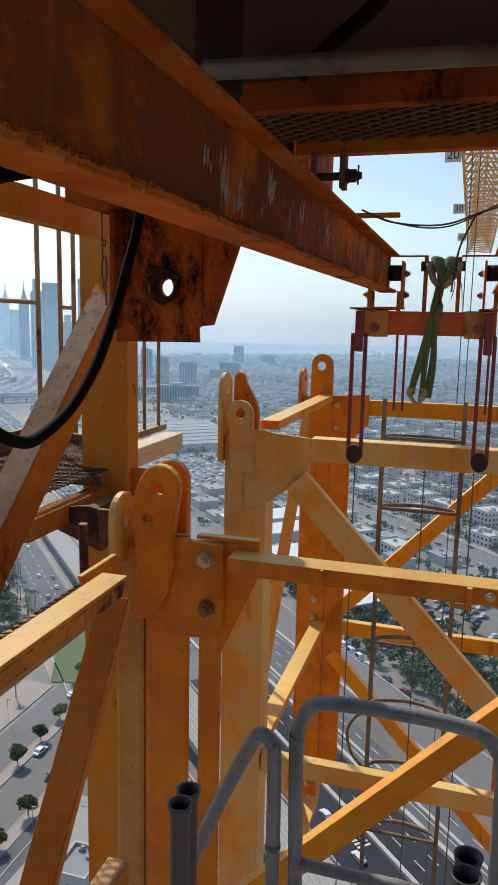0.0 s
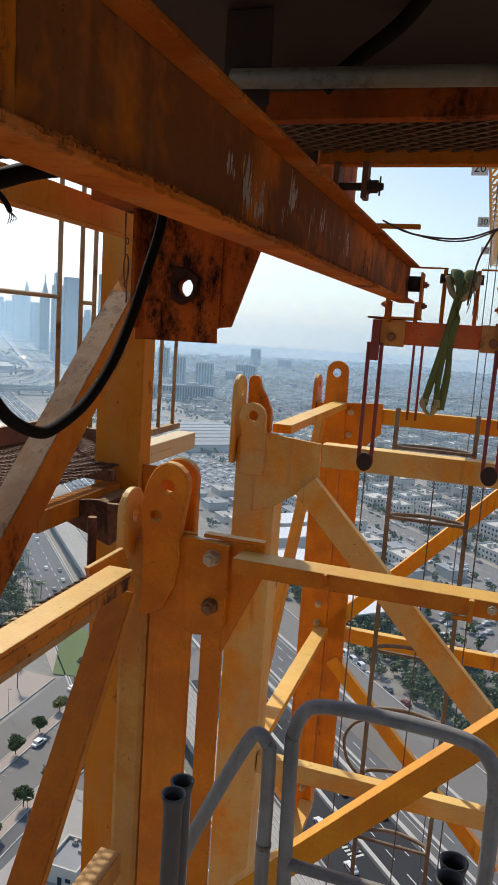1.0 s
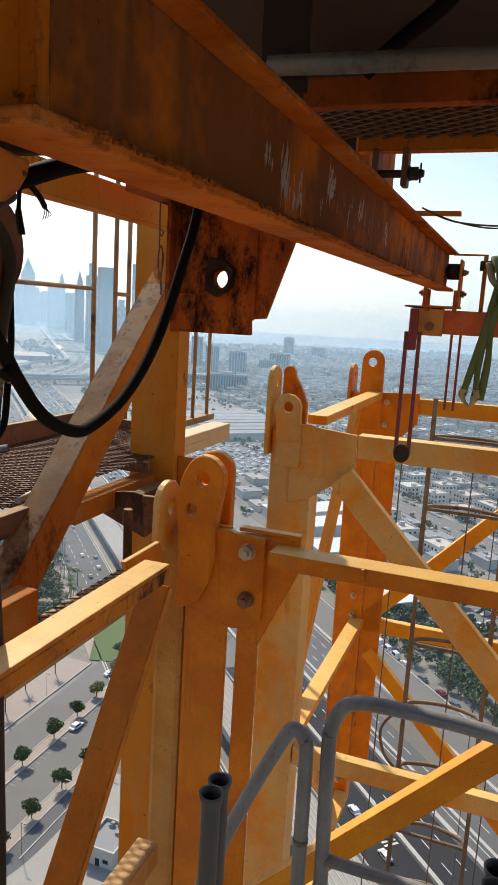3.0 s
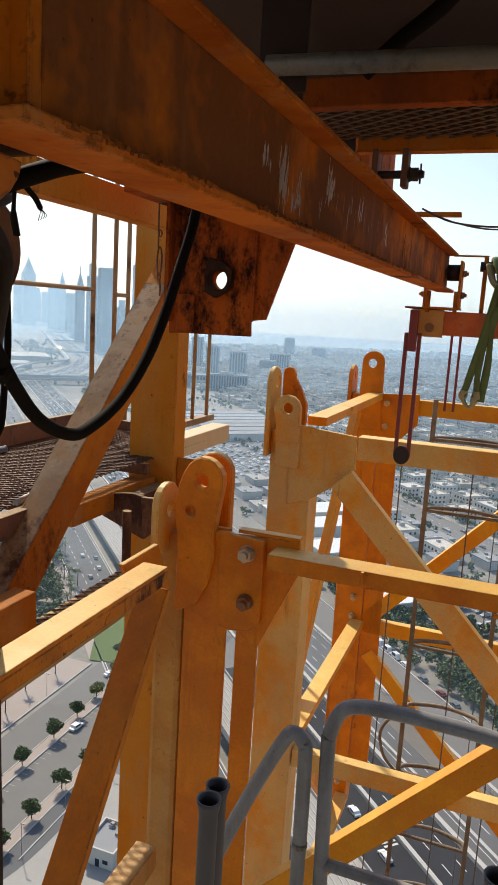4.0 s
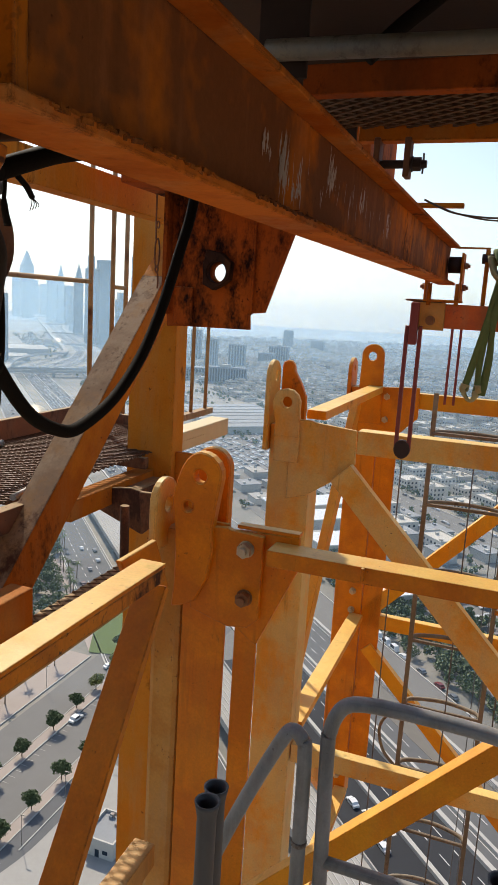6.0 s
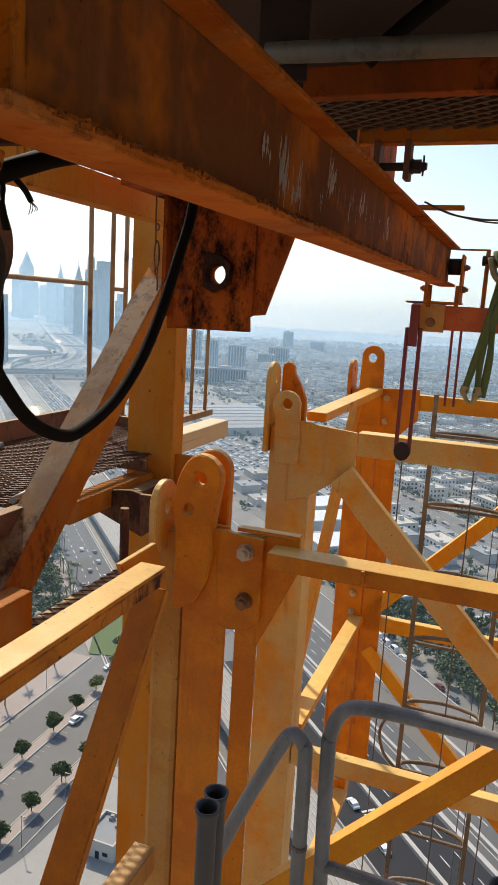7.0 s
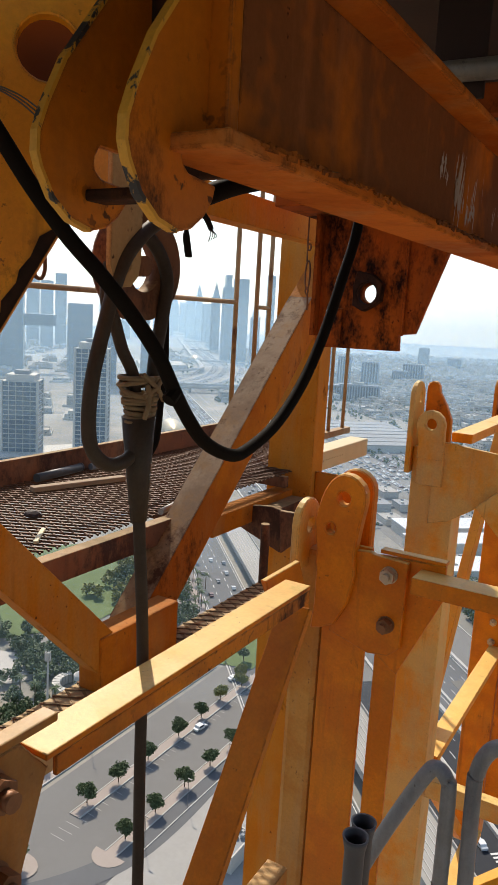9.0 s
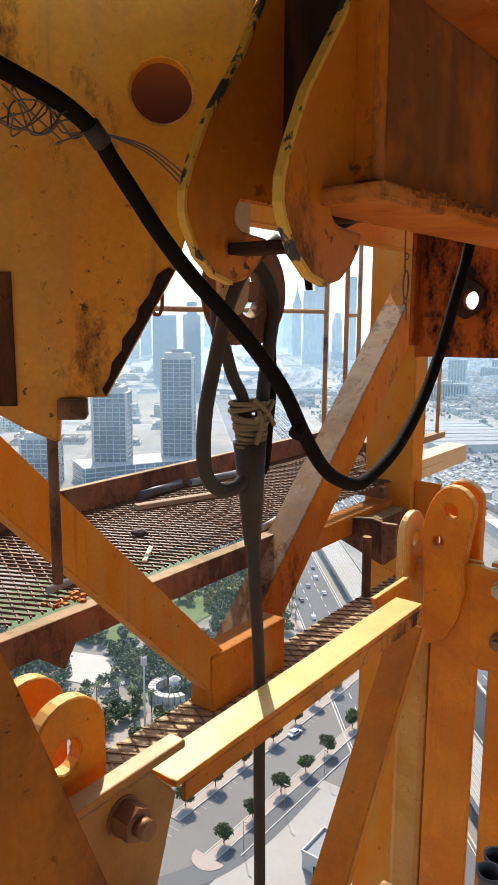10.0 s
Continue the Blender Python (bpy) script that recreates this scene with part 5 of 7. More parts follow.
for flip in (False, True):
    def mx(bm):
        return mirror_x(bm, CX) if flip else bm
    # far corner column with two pairs of lugs
    ang = box((-1.352, 2.93, GZ), (-1.14, 2.955, -0.96), 0.004)
    add_box(ang, (-1.352, 2.956, GZ), (-1.33, 3.16, -0.96), 0.004)
    c = wpart("corner_column", mx(ang), YELLOW, mast)
    wpart("flange", mx(box((-1.52, 2.935, GZ), (-1.358, 3.06, -1.02), 0.03)), FLANGE, c, "dusty tan steel flange")
    wpart("lug_plate", mx(plate([(-1.374, -1.12), (-1.380, -0.99), (-1.397, -0.865), (-1.376, -0.769), (-1.358, -0.718), (-1.333, -0.676), (-1.305, -0.65), (-1.275, -0.638), (-1.242, -0.641), (-1.213, -0.653), (-1.185, -0.678), (-1.168, -0.71), (-1.166, -0.753), (-1.185, -0.87), (-1.200, -0.988), (-1.190, -1.08), (-1.215, -1.21), (-1.272, -1.325), (-1.325, -1.352), (-1.385, -1.372), (-1.374, -1.25)], "y", 2.868, 2.926, [(-1.267, -0.747, 0.030), (-1.318, -0.889, 0.024)], 0.007)), YELLOW, c)
    wpart("lug_plate", mx(plate(lug_outline(-1.375, -1.190, -1.02, -0.645, 0.0), "y", 3.03, 3.085, (-1.27, -0.765, 0.03), 0.007)), YELLOW, c)
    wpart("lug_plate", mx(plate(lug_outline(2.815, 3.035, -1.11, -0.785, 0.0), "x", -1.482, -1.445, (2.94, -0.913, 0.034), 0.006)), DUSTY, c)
    wpart("gusset_plate", mx(plate([(-1.30, -0.982), (-1.135, -0.966), (-1.12, -0.973), (-0.965, -0.982), (-0.972, -1.366), (-1.02, -1.41), (-1.113, -1.423), (-1.30, -1.37)], "y", 2.897, 2.929)), YELLOW, c)
    wpart("gusset_plate", mx(plate([(-1.10, -0.979), (-0.815, -0.969), (-0.815, -1.121), (-0.985, -1.499), (-1.02, -1.48), (-1.10, -1.42)], "y", 2.930, 2.952)), YELLOW, c)
    wpart("gusset_lip", mx(box((-1.10, 2.925, -0.969), (-0.815, 2.975, -0.952), 0.002)), YELLOW, c)
    wpart("bolt", mx(add_hex(bmesh.new(), (-1.043, 2.897, -1.047), "-y", 0.034, 0.034)), NUT, c, "hexagonal steel bolt with nut")
    wpart("bolt", mx(add_hex(bmesh.new(), (-1.038, 2.897, -1.270), "-y", 0.034, 0.034)), RUSTNUT, c, "rusty hexagonal bolt with nut")
    wpart("stiffener", mx(box((-1.098, 2.955, -5.2), (-0.992, 2.972, -1.4), 0.003)), YELLOW, c)
    # near corner column
    d = wpart("corner_column", mx(box((-1.40, 0.52, GZ), (-1.15, 0.74, -0.83), 0.012)), DPLATE, mast)
    wpart("lug_plate", mx(plate(lug_outline(0.72, 0.9, -1.06, -0.675, 0.0), "x", -1.235, -1.2, (0.80, -0.79, 0.035))), YELLOW, d)
    wpart("lug_plate", mx(plate(lug_outline(0.72, 0.9, -1.06, -0.675, 0.0), "x", -1.36, -1.325, (0.80, -0.79, 0.035))), YELLOW, d)
    wpart("gusset_plate", mx(plate([(0.62, -0.86), (0.95, -0.866), (1.022, -0.955), (0.925, -1.25), (0.86, -1.5), (0.62, -1.5)], "x", -1.145, -1.12)), DPLATE, d)
    wpart("gusset_lip", mx(bar((-1.135, 0.66, -0.848), (-1.135, 1.045, -0.848), 0.044, 0.02)), DPLATE, d)
    wpart("bolt", mx(add_hex(bmesh.new(), (-1.12, 0.866, -0.918), "x", 0.037, 0.042)), RUSTNUT, d, "rusty hexagonal bolt with nut")
    wpart("bolt", mx(add_hex(bmesh.new(), (-1.12, 0.876, -1.13), "x", 0.037, 0.042)), RUSTNUT, d, "rusty hexagonal bolt with nut")
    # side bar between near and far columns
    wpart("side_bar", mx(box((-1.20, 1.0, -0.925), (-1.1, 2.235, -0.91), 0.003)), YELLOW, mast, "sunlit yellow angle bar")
    wpart("side_bar_web", mx(box((-1.114, 1.03, -0.975), (-1.102, 2.235, -0.927), 0.002)), HOOKP, mast)
    wpart("gusset_plate", mx(plate([(2.20, -0.923), (2.47, -0.921), (2.59, -1.147), (2.5, -1.25), (2.3, -1.1)], "x", -1.285, -1.262)), YELLOW, mast)
    wpart("diagonal_brace", mx(bar((-1.155, 2.25, -1.005), (-1.165, 0.97, -2.82), 0.115, 0.036, (1, 0, 0), 0.003)), BRACEP, mast)
    wpart("side_bar", mx(box((-1.36, 0.75, -2.44), (-1.26, 2.56, -2.33), 0.005)), FLANGE, mast)
    wpart("side_bar", mx(box((-1.25, 0.9, -3.1), (-1.1, 3.0, -3.02), 0.003)), YELLOW, mast)
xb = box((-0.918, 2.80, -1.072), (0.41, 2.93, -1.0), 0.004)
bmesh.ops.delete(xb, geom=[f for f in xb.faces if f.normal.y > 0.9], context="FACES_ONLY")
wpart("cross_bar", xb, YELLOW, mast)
wpart("diagonal_brace", bar((0.6, 2.95, -1.20), (-1.1, 2.95, -2.975), 0.085, 0.11, (0, 1, 0), 0.004), GOLDEN, mast)
wpart("cross_bar", box((-1.1, 2.9, -3.2), (0.6, 3.0, -3.1), 0.004), YELLOW, mast)
wpart("cross_bar", box((-1.1, 0.55, -1.5), (0.6, 0.65, -1.4), 0.004), YELLOW, mast)
wpart("clip", box((-0.515, 2.78, -1.055), (-0.502, 2.799, -1.0), 0.002), YELLOW, mast)
wpart("clip", box((0.058, 2.77, -1.09), (0.078, 2.799, -1.0), 0.002), YELLOW, mast)
wpart("clip", box((0.0, 2.79, -1.092), (0.07, 2.8, -1.074), 0.002), YELLOW, mast)
wpart("bolt", add_hex(bmesh.new(), (0.145, 2.799, -1.03), "-y", 0.018, 0.012), NUT, mast, "hexagonal steel bolt with nut")
low = bmesh.new()
for k in range(1, 42):
    z = -3.1 - 3.0 * k
    for y0 in (0.65, 3.0):
        add_bar(low, (-1.15, y0, z), (0.6, y0, z + 3.0), 0.08, 0.1, (0, 1, 0), 0)
        add_bar(low, (-1.15, y0, z), (0.6, y0, z), 0.08, 0.1, (0, 1, 0), 0)
    for x0 in (-1.25, 0.7):
        add_bar(low, (x0, 0.7, z), (x0, 3.0, z + 3.0), 0.08, 0.1, (1, 0, 0), 0)
        add_bar(low, (x0, 0.7, z), (x0, 3.0, z), 0.08, 0.1, (1, 0, 0), 0)
tagged(wpart("lower_lattice", low, YELLOW, mast, "yellow lattice bracing further down the mast"), kind="stuff")

# ---- mast section hanging from the yoke ----
sec = thing("hanging_mast_section", "dusty yellow mast section hanging from red rods under the yoke", "crane mast", at=(CX, 5.6, -4.9))
ZB = -4.9
for flip in (False, True):
    def mx(bm):
        return mirror_x(bm, CX) if flip else bm
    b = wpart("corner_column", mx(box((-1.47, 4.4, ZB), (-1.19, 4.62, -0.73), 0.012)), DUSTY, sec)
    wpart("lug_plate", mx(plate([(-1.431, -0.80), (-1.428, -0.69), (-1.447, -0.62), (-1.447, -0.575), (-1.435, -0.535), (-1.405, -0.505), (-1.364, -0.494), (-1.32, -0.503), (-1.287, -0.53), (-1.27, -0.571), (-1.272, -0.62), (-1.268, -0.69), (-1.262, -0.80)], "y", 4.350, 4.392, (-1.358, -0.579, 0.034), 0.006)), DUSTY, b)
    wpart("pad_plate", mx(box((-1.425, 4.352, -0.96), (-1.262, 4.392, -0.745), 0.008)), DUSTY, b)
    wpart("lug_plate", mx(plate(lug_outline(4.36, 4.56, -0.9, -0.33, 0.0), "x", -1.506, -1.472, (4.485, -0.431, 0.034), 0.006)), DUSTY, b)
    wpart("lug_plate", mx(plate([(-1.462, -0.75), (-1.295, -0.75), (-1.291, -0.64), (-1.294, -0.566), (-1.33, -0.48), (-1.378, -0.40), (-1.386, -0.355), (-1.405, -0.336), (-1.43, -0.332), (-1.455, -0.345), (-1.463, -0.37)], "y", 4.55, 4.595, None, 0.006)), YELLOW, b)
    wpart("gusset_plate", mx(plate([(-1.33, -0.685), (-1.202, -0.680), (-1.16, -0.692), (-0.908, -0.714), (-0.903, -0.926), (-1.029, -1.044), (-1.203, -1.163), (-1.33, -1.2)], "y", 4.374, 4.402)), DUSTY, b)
    c = wpart("corner_column", mx(box((-1.47, 6.7, ZB), (-1.2, 6.92, -0.68), 0.012)), YELLOW, sec)
    wpart("flange", mx(box((-1.195, 6.72, ZB + 0.3), (-1.01, 6.74, -0.9), 0.004)), YELLOW, c)
    wpart("lug_plate", mx(plate(lug_outline(-1.385, -1.185, -1.0, -0.275, 0.02), "y", 6.645, 6.69, (-1.293, -0.387, 0.04), 0.006)), YELLOW, c)
    wpart("lug_plate", mx(plate(lug_outline(6.68, 6.92, -0.9, -0.42, 0.0), "x", -1.51, -1.475, (6.8, -0.52, 0.032))), YELLOW, c)
    wpart("gusset_plate", mx(plate([(-1.38, -0.69), (-1.30, -0.665), (-0.844, -0.635), (-0.841, -0.916), (-0.92, -0.99), (-1.144, -1.24), (-1.38, -1.24)], "y", 6.66, 6.695)), YELLOW, c)
    for zz in (-0.74, -0.95, -2.65, -2.84, -3.02, -4.62):
        wpart("bolt", mx(add_hex(bmesh.new(), (-1.13 if zz > -1 else -1.29, 6.668 if zz > -1 else 6.695, zz), "-y", 0.03, 0.026)), NUT, c, "hexagonal steel bolt with nut")
    for z0 in (-0.71, -2.93, -4.8):
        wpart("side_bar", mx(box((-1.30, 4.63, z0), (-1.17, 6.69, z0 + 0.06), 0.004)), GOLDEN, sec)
    wpart("diagonal_brace", mx(bar((-1.36, 6.45, -0.8), (-1.36, 4.75, -3.1), 0.07, 0.14, (1, 0, 0))), GOLDEN, sec)
    wpart("diagonal_brace", mx(bar((-1.36, 4.75, -3.0), (-1.36, 6.6, -4.8), 0.07, 0.1, (1, 0, 0))), GOLDEN, sec)
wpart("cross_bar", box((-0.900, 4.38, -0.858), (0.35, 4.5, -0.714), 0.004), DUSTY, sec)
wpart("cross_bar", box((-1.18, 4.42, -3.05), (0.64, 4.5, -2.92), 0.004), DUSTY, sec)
wpart("cross_bar", box((-0.9, 6.7, -0.83), (0.36, 6.8, -0.69), 0.004), GOLDEN, sec)
wpart("cross_bar", box((-1.18, 6.72, -3.0), (0.64, 6.8, -2.86), 0.004), GOLDEN, sec)
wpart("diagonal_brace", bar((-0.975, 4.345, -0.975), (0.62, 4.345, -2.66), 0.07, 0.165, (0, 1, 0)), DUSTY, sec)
wpart("diagonal_brace", bar((0.62, 6.76, -0.98), (-1.15, 6.76, -2.86), 0.08, 0.13, (0, 1, 0)), GOLDEN, sec)
wpart("diagonal_brace", bar((-1.12, 6.74, -3.2), (0.6, 6.74, -5.0), 0.08, 0.13, (0, 1, 0)), GOLDEN, sec)

# caged ladder inside the hanging section
lad = thing("caged_ladder", "weathered brown-grey steel ladder with round safety hoops", "ladder", at=(CX, 5.2, ZB))
for x in (-0.545, 0.005):
    wpart("rail", box((x - 0.016, 5.19, ZB - 0.6), (x + 0.016, 5.215, -0.52), 0.003), LADDER, lad)
for k in range(8):
    z = -0.80 - 0.515 * k
    wpart("rung", cyl((-0.545, 5.2, z), (0.005, 5.2, z), 0.014, 8), LADDER, lad)
    pts = [(-0.545, 5.22, z), (-0.5, 5.30, z), (CX, 5.36, z), (-0.04, 5.30, z), (0.005, 5.22, z)]
    wpart("hoop", sweep(pts, 0.016, 6, 4, 1.0), LADDER, lad)
wpart("grab_loop", sweep([(-0.545, 5.19, -2.9), (-0.64, 5.17, -2.95), (-0.70, 5.16, -3.08), (-0.66, 5.17, -3.26), (-0.56, 5.19, -3.38)], 0.012, 8), LADDER, lad)

for x, y in ((-0.71, 5.0), (-0.235, 5.0), (0.085, 4.9)):
    wr = thing("hanging_wire", "thin steel wire hanging inside the mast", "wire", "hanging wires", at=(x, y, -5))
    wpart("wire", cyl((x, y, -6.0), (x, y, -0.87), 0.005, 6), WIRE, wr)

# ---- climbing frame ----
cage = thing("climbing_frame", "weathered orange steel climbing frame around the mast", "climbing frame", at=(-2.08, 4.1, -7.0))
wpart("column", box((-2.278, 4.0, -7.0), (-1.965, 4.16, 1.8), 0.01), POSTP, cage)
wpart("column_flange", box((-1.963, 4.05, -7.0), (-1.80, 4.075, -0.92), 0.004), CAGE, cage)
wpart("header_beam", box((-1.85, 0.2, 0.386), (-1.75, 3.995, 0.515), 0.006), POSTP, cage, "orange rusty horizontal beam")
wpart("header_beam", box((-1.60, 2.7, 0.45), (-0.6, 3.2, 0.75), 0.006), BRACKET, cage)
br = wpart("bracket_plate", plate([(-1.529, 0.448), (-1.498, -0.112), (-1.439, -0.108), (-1.114, -0.104), (-1.118, -0.037), (-1.051, -0.029), (-0.937, 0.304), (-0.88, 0.448)], "y", 2.95, 2.985, (-1.256, 0.127, 0.037)), BRACKET, cage, "dark rusty bracket plate with a pin hole")
ring = plate([(-1.315, 0.075), (-1.318, 0.155), (-1.302, 0.218), (-1.236, 0.205), (-1.190, 0.168), (-1.196, 0.098), (-1.225, 0.075), (-1.27, 0.052)], "y", 2.905, 2.949, (-1.256, 0.127, 0.044))
wpart("hole_collar", ring, BURNT_SHADE, br, "burnt dark collar welded round the pin hole")
wpart("stiffener", box((-1.108, 2.935, -0.04), (-1.096, 2.948, 0.44), 0.002), BRACKET, br)
wpart("stiffener", box((-1.505, 2.90, -0.06), (-1.485, 2.949, 0.448), 0.003), BRACKET, br)
wpart("lower_block", box((-1.46, 2.93, -0.10), (-1.37, 2.948, 0.06), 0.004), BRACKET, br)
wpart("diagonal_brace", bar((-1.967, 4.06, 0.34), (-1.967, 2.28, -1.40), 0.144, 0.19, (1, 0, 0), 0.006), CAGE, cage, "orange diagonal brace with flaking grey face")
wpart("flaking_face", bar((-1.967, 3.70, 0.125), (-1.967, 2.26, -1.284), 0.14, 0.004, (1, 0, 0), 0), FLAKING, cage, "flaking grey primer on the brace")
wpart("diagonal_brace", bar((-1.81, 0.2, 0.54), (-1.81, 2.0, -1.31), 0.08, 0.15, (1, 0, 0), 0.005), POSTP, cage)
wpart("node_box", box((-1.87, 1.90, -1.398), (-1.76, 2.37, -1.178), 0.008), CAGE, cage)
gb = wpart("guide_plate", plate([(-2.17, -1.06), (-1.962, -1.035), (-1.90, -1.045), (-1.892, -1.29), (-2.159, -1.19)], "y", 3.50, 3.53), RUST, cage, "rusty guide bracket plate")
wpart("side_cheek", plate([(-1.876, -1.031), (-1.784, -1.028), (-1.787, -1.21), (-1.855, -1.27)], "y", 3.44, 3.47), RUST, gb)
wpart("arm", box((-2.12, 3.54, -1.18), (-1.98, 3.99, -1.08), 0.008), RUST, gb)
wpart("round_pin", sweep([(-1.876, 3.30, -1.6), (-1.878, 3.30, -1.2), (-1.88, 3.30, -1.10), (-1.88, 3.30, -1.075)], 0.024, 12, 3), RUST, gb)
wpart("floor_beam", box((-2.25, 4.165, -1.0), (-2.1, 5.25, -0.87), 0.006), CREAM, cage, "cream painted stub beam")
wpart("floor_beam", box((-2.2, 3.1, -1.15), (-2.08, 3.99, -1.04), 0.006), CAGE, cage)
# bright tan puts the missing sunlight on the chord into its colour
wpart("bottom_chord", box((-1.90, 0.2, -1.50), (-1.68, 3.9, -1.40), 0.006), TAN, cage, "dusty bottom chord in tan brightened as if sunlit")
cm = bmesh.new()
add_diamonds(cm, -1.895, -1.685, 0.2, 3.88, -1.3975, 0.105, 0.062, 0.010, 0.003)
tagged(wpart("diamond_strips", cm, RUST, cage, "flat rust-brown strips crossing in diamonds on the chord"), kind="stuff")
# near support casting with the round boss and the two hook plates
bp = part("side_plate", plate([(-0.62, -0.56), (-0.322, -0.60), (-0.272, -0.63), (-0.21, -0.657), (-0.204, -0.569), (-0.115, -0.567), (0.023, -0.323), (0.175, 0.163), (0.42, 0.9), (-0.62, 0.9)], "y", -0.015, 0.02, (0, 0, 0.0575)), OCHRE, cage, "large ochre side plate with a round opening")
bp.matrix_basis = Matrix.Translation(Vector((-1.15, 1.038, 0.465)) - cage.location) @ Matrix.Rotation(radians(44.4), 4, "Z")
part("opening_back", box((-0.14, 0.09, -0.14), (0.14, 0.10, 0.14), 0), DEEP, bp, "dark red inner plate behind the opening")
part("plate_foot", box((-0.21, -0.03, -0.61), (-0.155, 0.03, -0.57), 0.004), RUST, bp)
part("edge_strip", box((-0.40, -0.0205, -0.583), (-0.285, -0.0155, -0.33), 0.002), BURNT_SHADE, bp, "burnt dark rust on the plate edge")
part("edge_strip", plate([(-0.117, -0.566), (-0.124, -0.552), (-0.108, -0.525), (-0.104, -0.50), (-0.084, -0.476), (-0.083, -0.455), (-0.056, -0.42), (-0.05, -0.395), (-0.03, -0.37), (-0.014, -0.332), (0.008, -0.318), (0.020, -0.324)], "y", -0.0185, -0.0155, None, 0), BURNT_SHADE, bp, "burnt dark rust along the cut edge")
part("hanger_rod", cyl((-0.225, 0, -0.58), (-0.225, 0, -0.95), 0.011, 10), RUST, bp)
hook = [(0.745, 0.60), (0.668, 0.45), (0.592, 0.318), (0.535, 0.243), (0.511, 0.196), (0.500, 0.168), (0.499, 0.148), (0.504, 0.134), (0.520, 0.108), (0.546, 0.089), (0.575, 0.082), (0.600, 0.088), (0.620, 0.102), (0.633, 0.118), (0.638, 0.134), (0.592, 0.138), (0.581, 0.146), (0.580, 0.158), (0.588, 0.170), (0.70, 0.1705), (0.70, 0.378), (0.745, 0.378)]
for x, dy, dz in ((-0.520, 0.002, 0.0), (-0.658, 0.034, 0.006)):
    shape = [(y + dy, z + dz) for y, z in hook]
    hp = wpart("hook_plate", plate(shape, "x", x + 0.0115, x + 0.02, None, 0.002), HOOKP, cage, "worn orange hook plate with chipped yellow edge")
    rim = [Vector((y, z)) for y, z in shape[:11]]
    outer, inner = [], []
    for a in range(len(rim)):
        d = (rim[min(a + 1, 10)] - rim[max(a - 1, 0)]).normalized()
        nrm = Vector((d.y, -d.x))
        outer.append(tuple(rim[a] + nrm * 0.0012))
        inner.append(tuple(rim[a] - nrm * 0.003))
    wpart("edge_paint", plate(outer + inner[::-1], "x", x + 0.0107, x + 0.0206, None, 0), CHIP, hp, "chipped yellow and black edge paint")
# near-black colour paints in the shade of the pocket between the hook plates
wpart("hook_web", box((-0.644, 0.70, 0.155), (-0.526, 0.715, 0.66), 0.003), BURNT_SHADE, cage)
wpart("hook_floor", box((-0.644, 0.60, 0.118), (-0.526, 0.635, 0.13), 0.003), BURNT_SHADE, cage)
wpart("weld_strip", box((-0.504, 0.618, 0.18), (-0.476, 0.638, 0.362), 0.003), HOOKP, cage, "orange strip beside a dark weld seam")
wpart("weld_seam", bar((-0.503, 0.614, 0.18), (-0.503, 0.614, 0.362), 0.005, 0.008), BLACKSTEEL, cage, "dark weld seam")
wpart("near_brace", bar((-0.98, 0.08, 0.42), (-0.98, 0.73, -1.35), 0.03, 0.26, (1, 0, 0)), FLAKE, cage, "brown-orange diagonal plate")

# ---- monorail beams ----
K = 1.0
RISE = 0.0075  # the beams climb a little outwards


def monorail(name, xc, label):
    b = new(name)
    tagged(b, label, "steel beam", "monorail beams")
    b.location = (xc, 4.4, 0.18)

    def tilt(bm):
        for v in bm.verts:
            v.co.z += RISE * (v.co.y - 0.6)
        return bm
    wpart("bottom_flange", tilt(box((xc - 0.048, 0.562, 0.152), (xc + 0.048, 4.5, 0.168), 0.003)), BEAMEDGE_LIT, b, "dusty rusty orange bottom flange, coloured lighter for bounced light")
    wpart("flange_weld", tilt(bar((xc + 0.009, 0.66, 0.171), (xc + 0.009, 4.45, 0.171), 0.007, 0.007)), BEAM, b)
    wpart("web", tilt(box((xc - 0.006, 0.640, 0.1685), (xc + 0.006, 4.49, 0.3615), 0.001)), BEAM, b)
    wpart("top_flange", tilt(box((xc - 0.048, 0.63, 0.362), (xc + 0.056, 4.51, 0.375), 0.003)), BEAMEDGE_LIT, b)
    return b


monorail("monorail_beam", -0.484, "rusty orange I-beam with scratched web above the mast")
monorail("monorail_beam", 0.157, "rusty orange I-beam above the mast")

rng = random.Random(41)
wear = thing("rust_scale", "flaking rust scale and scraped paint on the beam", "rust", at=(-0.436, 1.5, 0.18))
sca = bmesh.new()
y = 0.62
while y < 3.6:
    L = rng.uniform(0.006, 0.022)
    zf = 0.1645 + RISE * (y - 0.6)
    if noise.noise(Vector((y * 9, 0.3, 0))) > -0.25:
        a, b2 = rng.uniform(0.002, 0.006), rng.uniform(0.0, 0.005)
        m = Matrix.LocRotScale((-0.437 + rng.uniform(0, 0.0015), y, zf - a / 2 + b2), Euler((rng.uniform(-0.16, 0.16), rng.uniform(-0.4, 0.4), rng.uniform(-0.12, 0.12))), (0.005, L, a))
        bmesh.ops.create_cube(sca, size=1.0, matrix=m)
    if rng.random() < 0.6:
        m = Matrix.LocRotScale((rng.uniform(-0.465, -0.440), y, zf + 0.004), Euler((rng.uniform(-0.3, 0.3), rng.uniform(-0.3, 0.3), rng.uniform(0, 3))), (rng.uniform(0.003, 0.008), L, rng.uniform(0.001, 0.003)))
        bmesh.ops.create_cube(sca, size=1.0, matrix=m)
    y += L * rng.uniform(0.4, 0.9)
tagged(wpart("scale_edge", sca, FLAKE, wear, "ragged flaking rust along the flange edge"), kind="stuff")
scr = bmesh.new()
